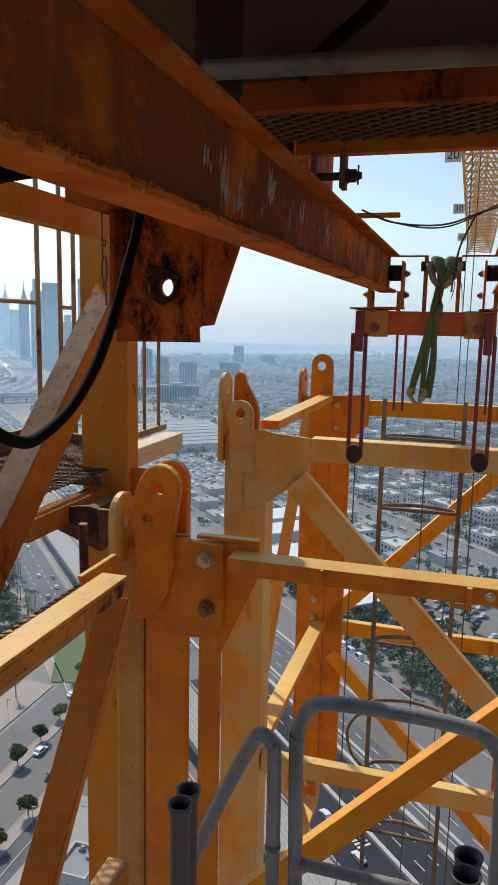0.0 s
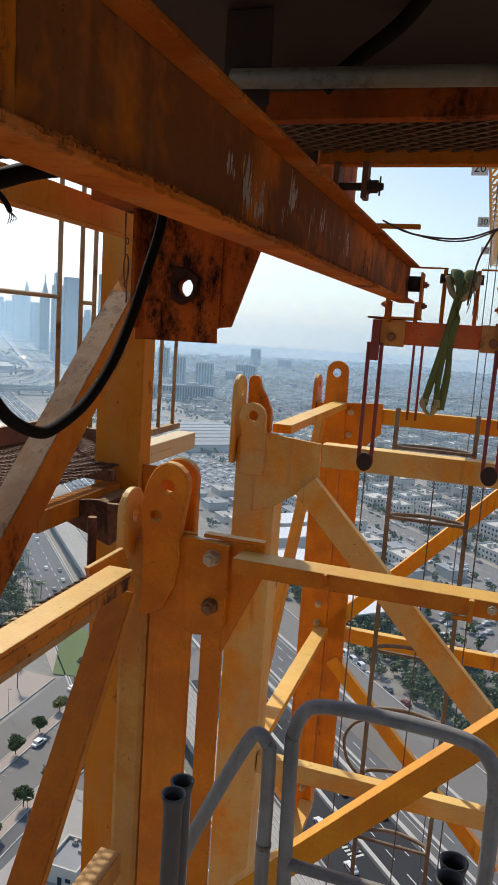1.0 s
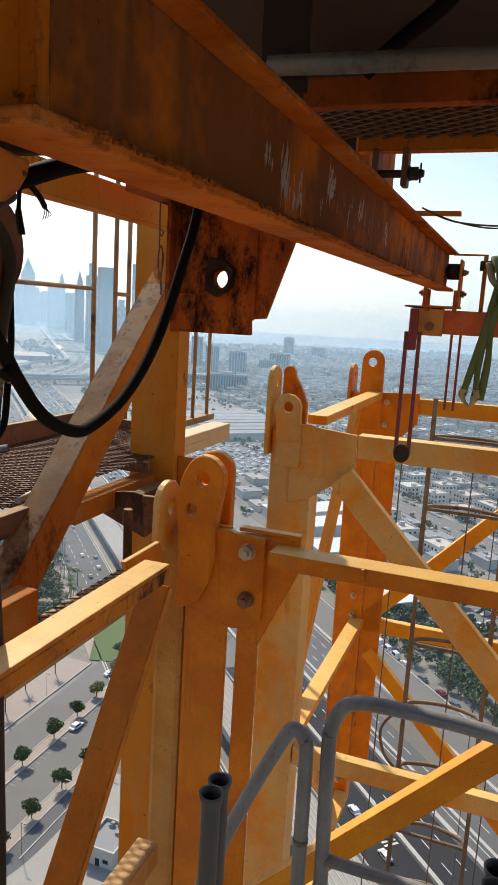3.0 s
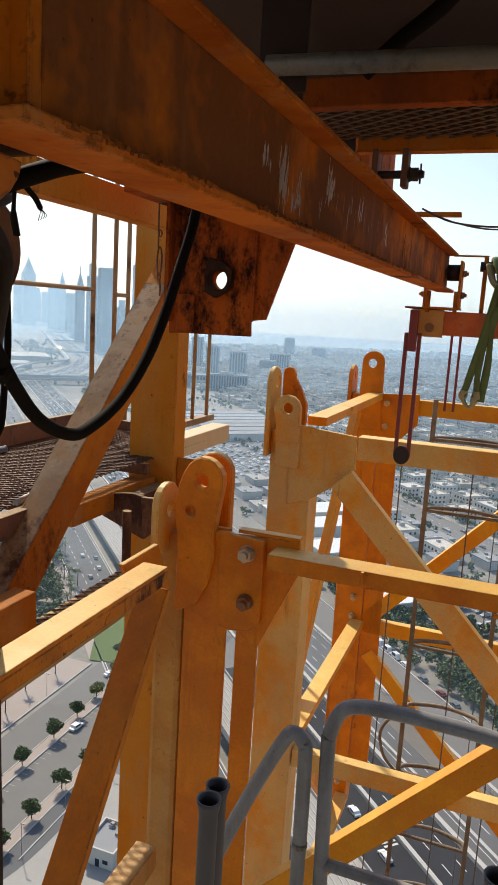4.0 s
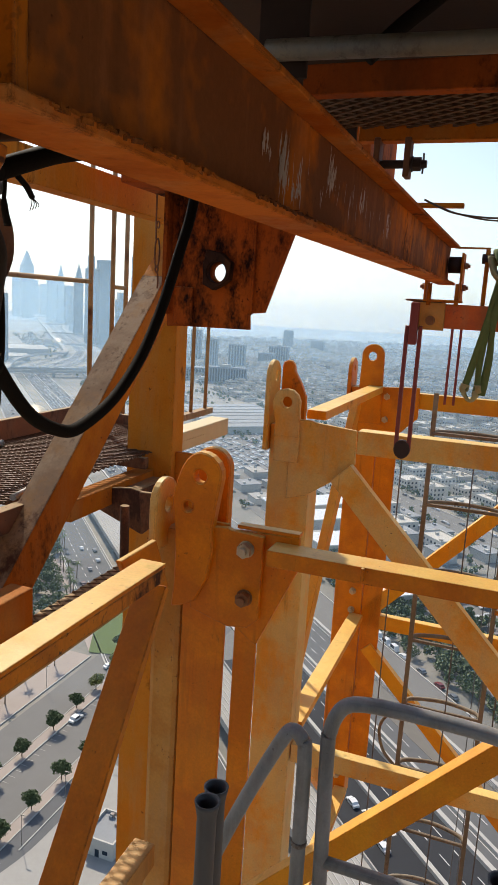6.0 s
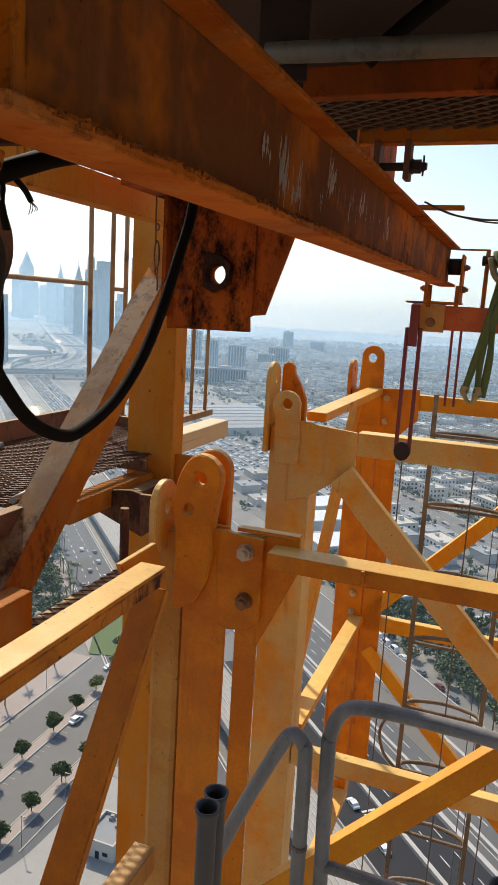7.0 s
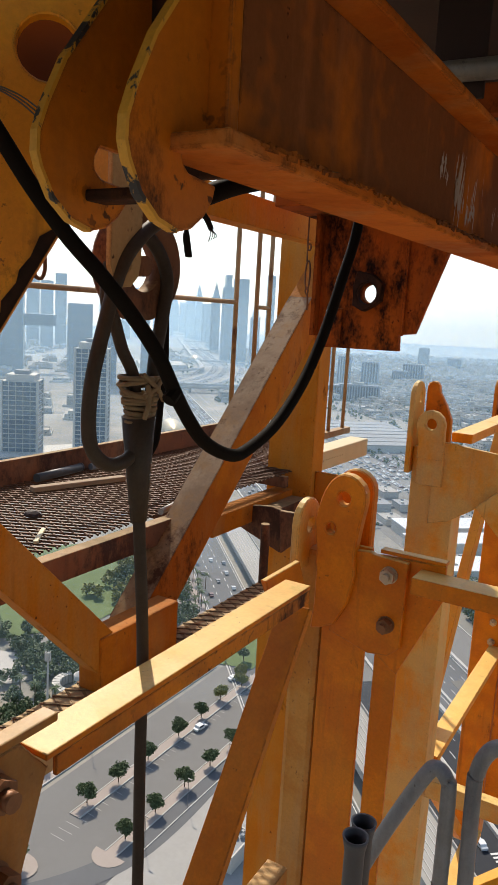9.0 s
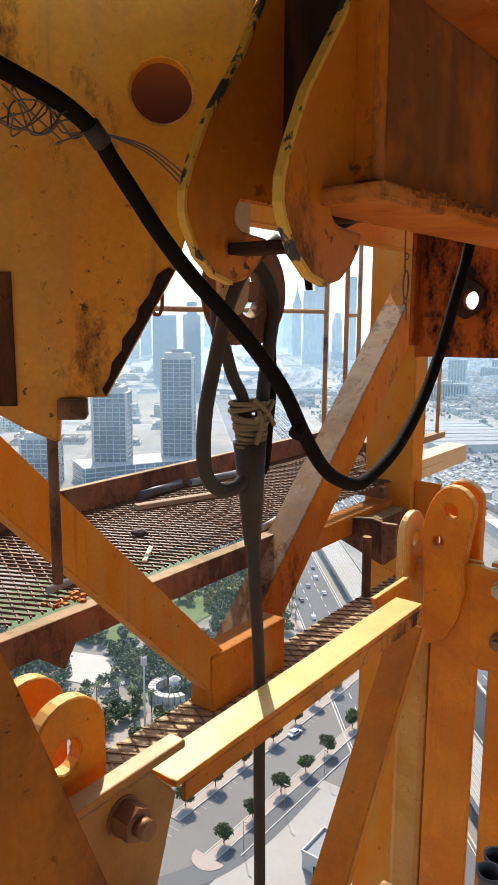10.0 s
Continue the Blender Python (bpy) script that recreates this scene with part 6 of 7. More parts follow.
spots = [(1.30, 0.28, 0.05), (1.395, 0.27, 0.09), (1.40, 0.245, 0.08), (1.425, 0.25, 0.085), (1.47, 0.235, 0.065), (1.50, 0.245, 0.055), (1.745, 0.305, 0.07), (1.77, 0.30, 0.07), (2.1, 0.29, 0.07), (2.5, 0.275, 0.07)]
for k in range(120):
    y0, z0, span = spots[rng.randrange(len(spots))] if k < 96 else (rng.uniform(1.2, 2.6), 0.27, 0.07)
    y0 += rng.gauss(0, 0.010)
    z0 += rng.uniform(-0.03, 0.03)
    L = span * rng.uniform(0.3, 1.0)
    w = rng.uniform(0.003, 0.011) if k < 60 else rng.uniform(0.001, 0.003)
    lean = rng.uniform(-0.35, 0.05)
    n = 9
    left, right = [], []
    x = -0.4774 + 0.00003 * k
    for i in range(n + 1):
        f = i / n
        ww = w * (0.15 + min(1.0, 3.0 * min(f, 1 - f))) * rng.uniform(0.35, 1.4)
        yy, zz = y0 + lean * L * f + rng.uniform(-0.0008, 0.0008), z0 + L / 2 - L * f
        left.append(scr.verts.new((x, yy - ww / 2, zz)))
        right.append(scr.verts.new((x, yy + ww / 2, zz)))
    for i in range(n):
        scr.faces.new((left[i], left[i + 1], right[i + 1], right[i]))
tagged(wpart("scraped_paint", scr, SCRATCH, wear, "pale scraped paint on the web"), kind="stuff")

# ---- yoke and rods ----
K = 1.0
yoke = thing("lifting_yoke", "red-orange lifting yoke with dark red hanging rods", "lifting yoke", at=(CX, 5.5, -0.07))
for y0 in (4.3, 6.58):
    wpart("cross_beam", box((-0.64, y0, -0.065), (0.14, y0 + 0.12, 0.07), 0.004), YOKE, yoke)
for x in (-0.53, 0.0):
    wpart("long_beam", box((x - 0.05, 4.425, -0.02), (x + 0.05, 6.575, 0.075), 0.004), YOKE, yoke)
for x in (-0.612, 0.1):
    wpart("cover_plate", box((x - 0.02 if x < 0 else x - 0.13, 4.275, -0.078), (x + 0.16 if x < 0 else x + 0.02, 4.296, 0.075), 0.003), FLANGE, yoke, "dusty tan end plate")
    wpart("top_plate", box((x - 0.06, 4.26, 0.078), (x + 0.2 if x < 0 else x + 0.06, 4.44, 0.088), 0.002), RUST, yoke)
    for zz in (-0.02,):
        wpart("bolt", add_hex(bmesh.new(), (x + (0.085 if x < 0 else -0.06), 4.275, zz - 0.005), "-y", 0.024, 0.022), RUSTNUT, yoke, "rusty hexagonal bolt with nut")
    wpart("rod_head", box((x - 0.024, 4.235, -0.165), (x + 0.024, 4.27, 0.07), 0.006), REDROD, yoke)
    for y0, y1, xr, zb in ((4.255, 4.28, x, -0.80), (6.64, 6.66, x + 0.03, -0.78)):
        for dx in (-0.037, 0.037):
            wpart("rod", box((xr + dx - 0.011, y0, zb + 0.02), (xr + dx + 0.011, y1, -0.06), 0.003), REDROD, yoke)
    wpart("rod_foot", plate([(x + 0.047 * math.cos(a), -0.77 + 0.055 * math.sin(a)) for a in [math.pi * k / 8 for k in range(16)]], "y", 4.245, 4.285), BLACKSTEEL, yoke)
K = 0.75
for xc in (-0.645, 0.21):
    tr = thing("beam_trolley", "rusty monorail trolley clamped on the beam end", "trolley", "monorail trolleys", at=(xc * K, 5.7 * K, 0.2 * K))
    for sx in (-1, 1):
        wpart("side_plate", box((xc + sx * 0.125 - 0.008, 5.75, 0.12), (xc + sx * 0.125 + 0.008, 5.95, 0.47), 0.004), CAGE, tr)
        wpart("wheel", cyl((xc + sx * 0.02, 5.85, 0.385), (xc + sx * 0.115, 5.85, 0.385), 0.06, 18), BLACKSTEEL, tr)
        wpart("bolt", add_hex(bmesh.new(), (xc + sx * 0.135, 5.85, 0.38), "x" if sx > 0 else "-x", 0.024, 0.02), RUSTNUT, tr, "rusty hexagonal bolt with nut")
        wpart("bolt", add_hex(bmesh.new(), (xc + sx * 0.135, 5.85, 0.22), "x" if sx > 0 else "-x", 0.024, 0.02), RUSTNUT, tr, "rusty hexagonal bolt with nut")
        wpart("post", box((xc + 0.045 + sx * 0.095 - 0.014, 5.4, 0.075), (xc + 0.045 + sx * 0.095 + 0.014, 5.44, 0.228), 0.002), CAGE, tr)
    wpart("tie_plate", box((xc - 0.08, 5.35, 0.10), (xc + 0.18, 5.48, 0.115), 0.002), CAGE, tr)
K = 1.0
hang = thing("sling_frame", "orange steel posts with a cross pin on the yoke", "lifting frame", at=(-0.17, 4.36, 0.08))
for x in (-0.262, -0.078):
    wpart("post", box((x - 0.011, 4.34, 0.071), (x + 0.011, 4.38, 0.375), 0.003), CAGE, hang)
wpart("pin", cyl((-0.29, 4.36, 0.325), (-0.05, 4.36, 0.325), 0.028, 14), BLACKSTEEL, hang)
wpart("top_strip", box((-0.44, 4.35, 0.377), (-0.25, 4.37, 0.386), 0.001), CAGE, hang)
wpart("top_strip", box((-0.07, 4.35, 0.377), (0.15, 4.37, 0.386), 0.001), CAGE, hang)

# ---- deck overhead ----
K = 0.75
deck = thing("overhead_deck", "dark underside of a steel deck with mesh and orange edge beams", "steel deck", kind="structure", at=(0.15, 0.75, 0.6))
# right and rear stretch is unseen, added to keep sky light off the beam
wpart("deck_shade_plate", box((-1.3, -5.5, 0.86), (4.5, 3.02, 0.88), 0), BLACKSTEEL, deck)
# unseen extra plate, added to shade the steel on the left
wpart("deck_shade_plate", box((-2.6, -5.5, 0.86), (-1.31, 0.9, 0.88), 0), BLACKSTEEL, deck)
wpart("edge_beam", box((-0.72, 3.0, 0.65), (2.2, 3.06, 0.715), 0.004), CAGE, deck)
wpart("cross_channel", box((-0.77, 2.40, 0.66), (2.2, 2.46, 0.75), 0.004), BRACKET, deck)
wpart("cross_channel", box((-0.9, 1.1, 0.72), (2.2, 1.18, 0.86), 0.004), BLACKSTEEL, deck)
dm = bmesh.new()
add_diamonds(dm, -0.80, 1.2, 2.47, 2.99, 0.70, 0.085, 0.062, 0.016, 0.012)
tagged(wpart("mesh_panel", dm, MESHM, deck, "dark expanded metal mesh"), kind="stuff")
# added dark plate that blocks the sky showing beside the mesh
wpart("gap_plate", box((-1.3, 2.98, 0.64), (-0.725, 3.0, 0.858), 0.003), BLACKSTEEL, deck)
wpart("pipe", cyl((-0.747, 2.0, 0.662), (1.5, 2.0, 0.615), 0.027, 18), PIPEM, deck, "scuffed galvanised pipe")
wpart("pipe_hanger", box((-0.785, 2.03, 0.60), (-0.645, 2.045, 0.858), 0.003), BLACKSTEEL, deck)
wpart("hose", sweep([(-0.5, 2.1, 0.66), (-0.42, 2.12, 0.74), (-0.3, 2.1, 0.82), (-0.2, 2.0, 0.88)], 0.022, 10), RUBBER, deck, "black hose")
clv = thing("clevis_hanger", "rusty clevis plates with a dark cross bolt on the beam", "clevis", at=(-0.41, 2.25, 0.374))
for x in (-0.640, -0.522):
    wpart("plate", box((x - 0.012, 2.98, 0.515), (x + 0.012, 3.05, 0.66), 0.004), RUST, clv)
wpart("cross_bolt", cyl((-0.68, 3.01, 0.565), (-0.455, 3.01, 0.565), 0.016, 12), BLACKSTEEL, clv)
wpart("bolt_head", add_hex(bmesh.new(), (-0.505, 3.01, 0.565), "x", 0.026, 0.03), BLACKSTEEL, clv)
wpart("cotter_pin", cyl((-0.462, 3.01, 0.53), (-0.462, 3.01, 0.605), 0.004, 6), BLACKSTEEL, clv)
stub = thing("stop_bar", "short rusty stop bar on the beam flange", "steel bar", at=(-0.34, 2.7, 0.374))
wpart("bar", box((-0.62, 3.86, 0.5245), (-0.375, 3.90, 0.547), 0.003), CAGE, stub)

# ---- left walkway ----
K = 1.0
wk = thing("mesh_walkway", "rusty walkway with expanded metal floor and toe board", "walkway", at=(-2.5, 2.4, -0.93))
wpart("edge_beam", box((-2.06, 0.2, -1.03), (-2.0, 2.98, -0.925), 0.004), RUST, wk)
wpart("toe_board", box((-3.06, 0.2, -1.03), (-3.02, 4.85, -0.80), 0.004), RUST, wk, "rusty toe board")
wpart("end_beam", box((-3.015, 4.78, -1.03), (-2.3, 4.82, -0.86), 0.004), RUST, wk)
for y in (0.7, 1.75, 2.8, 3.85):
    wpart("joist", box((-3.015, y, -1.01), (-2.065, y + 0.045, -0.942), 0.003), RUST, wk)
wm = bmesh.new()
add_diamonds(wm, -3.018, -2.10, 0.2, 4.78, -0.932, 0.092, 0.046, 0.006, 0.009)
tagged(wpart("mesh_floor", wm, MESHM, wk, "dusty expanded metal floor"), kind="stuff")
wpart("bracket", plate([(1.32, -1.03), (1.5, -1.03), (1.44, -1.12)], "x", -2.04, -2.02), RUST, wk)
rl = thing("walkway_railing", "thin rusty tube railing along the walkway", "railing", at=(-3.0, 3.5, -0.9))
for y, z0, z1 in ((0.6, -0.95, 0.11), (4.68, -0.95, 1.2), (4.98, -0.95, 1.2), (5.18, -0.95, 1.2), (6.49, -1.1, 0.9), (6.83, -1.1, 0.9)):
    wpart("post", cyl((-3.0, y, z0), (-3.0, y, z1), 0.018, 10), RAILP, rl)
wpart("top_rail", cyl((-3.0, 0.2, 0.10), (-3.0, 4.68, 0.10), 0.016, 10), RAILP, rl)
wpart("mid_rail", cyl((-3.0, 4.98, 0.075), (-3.0, 5.18, 0.075), 0.016, 10), RAILP, rl)
wpart("base_rail", box((-3.04, 4.83, -1.12), (-2.96, 6.95, -1.06), 0.003), RAILP, rl)

# ---- grey handrail and tube stubs in the mast opening ----
hr = thing("grey_handrail", "scuffed grey tubular handrail of an access opening", "handrail", at=(-0.2, 2.45, -3.6))
YH = 2.45
wpart("loop", sweep([(x + 0.018, y, z) for x, y, z in ((-0.505, YH, -3.6), (-0.517, YH, -2.4), (-0.534, YH, -1.63), (-0.53, YH, -1.52), (-0.508, YH, -1.445), (-0.47, YH, -1.40), (-0.40, YH, -1.382), (-0.289, YH, -1.377), (-0.1, YH, -1.378), (0.033, YH, -1.386), (0.119, YH, -1.405), (0.172, YH, -1.455), (0.196, YH, -1.54), (0.20, YH, -1.8), (0.20, YH, -3.6))], 0.028, 16, 6), DARKGREY, hr)
wpart("mid_rail", cyl((-0.51, YH, -2.06), (0.20, YH, -2.06), 0.024, 14), DARKGREY, hr)
hr2 = thing("grey_handrail", "scuffed grey tubular handrail sloping down into the mast", "handrail", at=(-0.6, 2.4, -3.6))
wpart("loop", sweep([(x - 0.012, y, z) for x, y, z in ((-0.584, YH, -3.6), (-0.584, YH, -2.2), (-0.588, YH, -1.66), (-0.600, YH, -1.585), (-0.640, YH, -1.555), (-0.678, YH - 0.01, -1.60), (-0.792, YH - 0.03, -1.85), (-0.895, YH - 0.06, -2.11), (-0.96, YH - 0.08, -2.30), (-1.1, YH - 0.12, -2.75))], 0.028, 16, 6), DARKGREY, hr2)
wpart("weld_collar", cyl((-0.596, YH, -2.02), (-0.596, YH, -2.0), 0.0305, 14), GALV, hr2)


def open_tube(name, x, y, ztop, label):
    ob = thing(name, label, "steel tube", "open tube ends", at=(x, y, -2.6))
    bm = bmesh.new()
    prof = [(0.023, -2.6), (0.023, ztop - 0.04), (0.028, ztop - 0.012), (0.0305, ztop), (0.025, ztop - 0.002), (0.019, ztop - 0.03), (0.019, ztop - 0.3)]
    rings = [[bm.verts.new((x + r * math.cos(2 * math.pi * k / 20), y + r * math.sin(2 * math.pi * k / 20), z)) for k in range(20)] for r, z in prof]
    for a, b in zip(rings, rings[1:]):
        for k in range(20):
            bm.faces.new((a[k], a[(k + 1) % 20], b[(k + 1) % 20], b[k])).smooth = True
    bm.faces.new(rings[0])
    wpart("tube", bm, STUB, ob)
    return ob


open_tube("tube_stub", -0.569, 1.42, -1.127, "dark grey open steel tube stub")
open_tube("tube_stub", -0.580, 1.50, -1.146, "dark grey open steel tube stub")
open_tube("tube_stub", 0.075, 1.42, -1.103, "dark grey open steel tube stub")
open_tube("tube_stub", 0.070, 1.34, -1.085, "dark grey open steel tube stub")

# ---- cables, pulley and lashings ----
K = 1.0
cb = thing("black_cable", "thick black rubber cable sagging in a loop", "cable", at=(-0.8, 1.0, 0.2))
wpart("cable", sweep([(-0.936, 0.255, 0.406), (-0.936, 0.505, 0.351), (-0.936, 0.621, 0.326), (-0.936, 0.681, 0.299), (-0.936, 0.715, 0.265), (-0.922, 0.742, 0.222), (-0.904, 0.774, 0.17), (-0.878, 0.815, 0.11), (-0.847, 0.858, 0.055), (-0.816, 0.894, -0.001), (-0.785, 0.923, -0.062), (-0.776, 0.975, -0.143), (-0.776, 1.045, -0.21), (-0.776, 1.135, -0.247), (-0.776, 1.2, -0.244), (-0.776, 1.31, -0.203), (-0.776, 1.415, -0.125), (-0.776, 1.5, -0.025), (-0.776, 1.58, 0.105), (-0.776, 1.645, 0.225), (-0.776, 1.68, 0.4)], 0.0122, 14, 5), RUBBER, cb)
wpart("tape_collar", cyl((-0.934, 0.673, 0.305), (-0.936, 0.697, 0.285), 0.0138, 18), DUSTRUB, cb, "frayed black tape round the cable")
wpart("clamp_stub", cyl((-0.774, 0.955, -0.118), (-0.774, 0.938, -0.132), 0.012, 8), RUBBER, cb)
cb2 = thing("black_cable", "thick black cable running behind the beam", "cable", at=(-0.78, 1.2, 0.2))
wpart("cable", sweep([(-0.79, 0.975, 0.175), (-0.78, 1.032, 0.199), (-0.78, 1.11, 0.226), (-0.78, 1.225, 0.257), (-0.78, 1.339, 0.29)], 0.017, 12), RUBBER, cb2)
st = thing("black_strap", "short frayed black strap hanging under the beam", "strap", at=(-0.8, 1.0, 0.16))
wpart("strap", sweep([(-0.8, 1.008, 0.19), (-0.8, 1.005, 0.15), (-0.8, 1.004, 0.13), (-0.8, 1.013, 0.098)], 0.009, 8, 4, 0.4), RUBBER, st)
wpart("frayed_end", sweep([(-0.8, 1.037, 0.178), (-0.8, 1.06, 0.165), (-0.8, 1.075, 0.15)], 0.005, 6, 4), RUBBER, st)
for k in range(4):
    wpart("thread", sweep([(-0.8, 1.072, 0.152), (-0.8, 1.074 + 0.006 * k, 0.142), (-0.8, 1.068 + 0.007 * k, 0.128 + 0.003 * k)], 0.0009, 5, 3), RUBBER, st)
K = 0.86
pul = thing("pulley_wheel", "rusty grooved pulley wheel with thick cable slung over it", "pulley", at=(-1.273, 1.492, 0.116))
wh = bmesh.new()
prof = [(0.075, -0.026), (0.13, -0.03), (0.152, -0.042), (0.157, -0.030), (0.140, -0.010), (0.140, 0.010), (0.157, 0.030), (0.152, 0.042), (0.13, 0.03), (0.075, 0.026)]
rings = [[wh.verts.new((-1.48 + w, 1.735 + r * math.cos(a), 0.135 + r * math.sin(a))) for a in [2 * math.pi * k / 36 for k in range(36)]] for r, w in prof]
for i in range(len(prof)):
    a, b = rings[i], rings[(i + 1) % len(prof)]
    for k in range(36):
        wh.faces.new((a[k], a[(k + 1) % 36], b[(k + 1) % 36], b[k])).smooth = True
wpart("wheel", wh, RUST, pul)
wpart("axle", cyl((-1.54, 1.735, 0.135), (-1.45, 1.735, 0.135), 0.03, 18), RUST, pul)
wpart("hanger_bar", plate([(1.51, 0.62), (1.51, 0.12), (1.525, 0.085), (1.56, 0.065), (1.60, 0.07), (1.63, 0.10), (1.64, 0.14), (1.64, 0.62)], "x", -1.405, -1.388, (1.575, 0.13, 0.02)), TAN, pul, "dusty yellow flat hanger bar")
sl = thing("slung_cable", "dusty black cable slung in loops and hanging down past the mast", "cable", at=(-1.335, 1.6, -0.376))
wpart("left_loop", sweep([(-1.42, 1.80, 0.285), (-1.40, 1.755, 0.271), (-1.39, 1.654, 0.221), (-1.39, 1.56, 0.124), (-1.40, 1.506, -0.041), (-1.41, 1.47, -0.206), (-1.42, 1.481, -0.353), (-1.42, 1.543, -0.421), (-1.42, 1.623, -0.427), (-1.425, 1.68, -0.40)], 0.0205, 14), DUSTRUB, sl)
wpart("right_loop", sweep([(-1.48, 1.70, 0.225), (-1.46, 1.744, 0.223), (-1.45, 1.801, 0.173), (-1.44, 1.825, 0.094), (-1.43, 1.791, -0.023), (-1.42, 1.751, -0.14), (-1.42, 1.738, -0.274), (-1.42, 1.715, -0.392), (-1.42, 1.698, -0.477)], 0.0205, 14), DUSTRUB, sl)
wpart("inner_strand", sweep([(-1.47, 1.60, 0.13), (-1.45, 1.567, 0.034), (-1.44, 1.592, -0.026), (-1.44, 1.628, -0.105), (-1.43, 1.666, -0.179), (-1.42, 1.68, -0.30)], 0.018, 12), DUSTRUB, sl)
wpart("thin_strand", sweep([(-1.47, 1.86, 0.06), (-1.45, 1.843, -0.145), (-1.45, 1.826, -0.285), (-1.45, 1.81, -0.391), (-1.44, 1.754, -0.437), (-1.43, 1.70, -0.47)], 0.011, 10), RUBBER, sl)
wpart("tail", sweep([(-1.42, 1.689, -0.40), (-1.42, 1.692, -0.5), (-1.42, 1.705, -0.656), (-1.42, 1.739, -1.044), (-1.42, 1.745, -1.454), (-1.42, 1.755, -2.056), (-1.42, 1.77, -4.0)], 0.0195, 14), DUSTRUB, sl)
wpart("tape_wrap", cyl((-1.42, 1.684, -0.30), (-1.42, 1.70, -0.62), 0.050, 14, 0.025), DUSTRUB, sl, "dusty black tape wrap")
lash = thing("rope_lashing", "coarse tan rope lashed round the cable bundle", "rope", at=(-1.335, 1.59, -0.226))
rng = random.Random(12)
for k in range(11):
    z = -0.185 - 0.0125 * k
    r = 0.072 - 0.0028 * k
    tilt = rng.uniform(-0.35, 0.35) if k < 5 else rng.uniform(-0.12, 0.12)
    cy = 1.686 + rng.uniform(-0.006, 0.006)
    pts = [(-1.42 + 0.7 * r * math.cos(a), cy + r * math.sin(a), z + tilt * r * math.sin(a + k)) for a in [2 * math.pi * i / 14 for i in range(15)]]
    wpart("rope_turn", sweep(pts, 0.0075, 7, 2), ROPE, lash)
for p, q in (((-1.37, 1.64, -0.17), (-1.37, 1.735, -0.25)), ((-1.37, 1.73, -0.18), (-1.37, 1.645, -0.235)), ((-1.37, 1.66, -0.2), (-1.375, 1.655, -0.30))):
    m = [(a + b) / 2 for a, b in zip(p, q)]
    wpart("rope_turn", sweep([p, (m[0] + 0.012, m[1], m[2]), q], 0.0075, 7, 5), ROPE, lash)
for ob in (pul, sl, lash):
    ob.location.x -= 0.025
    ob.location.y -= 0.006
K = 1.0
ty = thing("wire_tie", "tangled thin binding wire tied round the cable", "wire", at=(-0.78, 0.54, 0.25))
rng = random.Random(4)
for k in range(9):
    pts = [(-0.84 + rng.uniform(-0.012, 0.012), 0.565, 0.285)]
    for i in range(5):
        pts.append((-0.845 + rng.uniform(-0.02, 0.015), 0.56 - 0.026 * (i + 1) + rng.uniform(-0.014, 0.01), 0.285 + 0.022 * math.sin(i * 1.3 + k) + rng.uniform(-0.012, 0.012)))
    wpart("strand", sweep([(x + -0.096, y + 0.116, z + 0.017) for x, y, z in pts], 0.0013, 5, 4), WIRE, ty)
for k in range(3):
    wpart("strand", sweep([(-0.936, 0.695, 0.299), (-0.90, 0.74, 0.287 - 0.004 * k), (-0.90, 0.80, 0.270 - 0.008 * k), (-0.90, 0.855, 0.245 - 0.013 * k)], 0.0013, 5, 4), WIRE, ty)
sh = thing("wire_shackle", "thin bent wire shackle hooked on the plate edge", "shackle", at=(-1.17, 1.03, 0.1))
wpart("loop", sweep([(-1.17, 1.03, 0.13), (-1.17, 1.02, 0.085), (-1.17, 1.028, 0.06), (-1.17, 1.045, 0.06), (-1.17, 1.052, 0.085), (-1.17, 1.045, 0.13)], 0.004, 6, 4), RUST, sh)
sh = thing("wire_hook", "thin rusty wire hook hanging by the column", "hook", at=(-1.5, 2.84, 0.3))
wpart("wire", sweep([(-1.508, 2.84, 0.43), (-1.508, 2.84, 0.32), (-1.506, 2.84, 0.245)], 0.0035, 6, 4), RUST, sh)
for z0, z1, r in ((0.318, 0.292, 0.007), (0.25, 0.132, 0.011), (0.14, 0.112, 0.006)):
    wpart("link", sweep([(-1.499 + r * math.sin(a), 2.84, (z0 + z1) / 2 + (z0 - z1) / 2 * math.cos(a)) for a in [math.pi * k / 6 for k in range(13)]], 0.0038, 6, 3), RUST, sh)
wpart("hook", sweep([(-1.497, 2.84, 0.118), (-1.492, 2.84, 0.085), (-1.492, 2.84, 0.045)], 0.004, 6, 4), RUST, sh)

# ---- sling, rope, jib and hoist ropes ----
gs = thing("webbing_sling", "green webbing sling knotted over the pin", "sling", at=(-0.17, 4.3, 0.3))
wpart("long_loop", sweep([(-0.15, 4.36, 0.36), (-0.15, 4.29, 0.30), (-0.184, 4.24, 0.138), (-0.232, 4.24, -0.081), (-0.282, 4.24, -0.305), (-0.299, 4.24, -0.396), (-0.264, 4.24, -0.446), (-0.236, 4.24, -0.393), (-0.234, 4.24, -0.207), (-0.208, 4.24, 0.029), (-0.174, 4.25, 0.23), (-0.16, 4.30, 0.34)], 0.021, 8, 6, 0.3), GREENSL, gs)
wpart("tail", sweep([(-0.16, 4.27, 0.25), (-0.17, 4.235, 0.1), (-0.19, 4.235, -0.017), (-0.188, 4.235, -0.206), (-0.207, 4.235, -0.415)], 0.022, 8, 6, 0.25), GREENSL, gs)
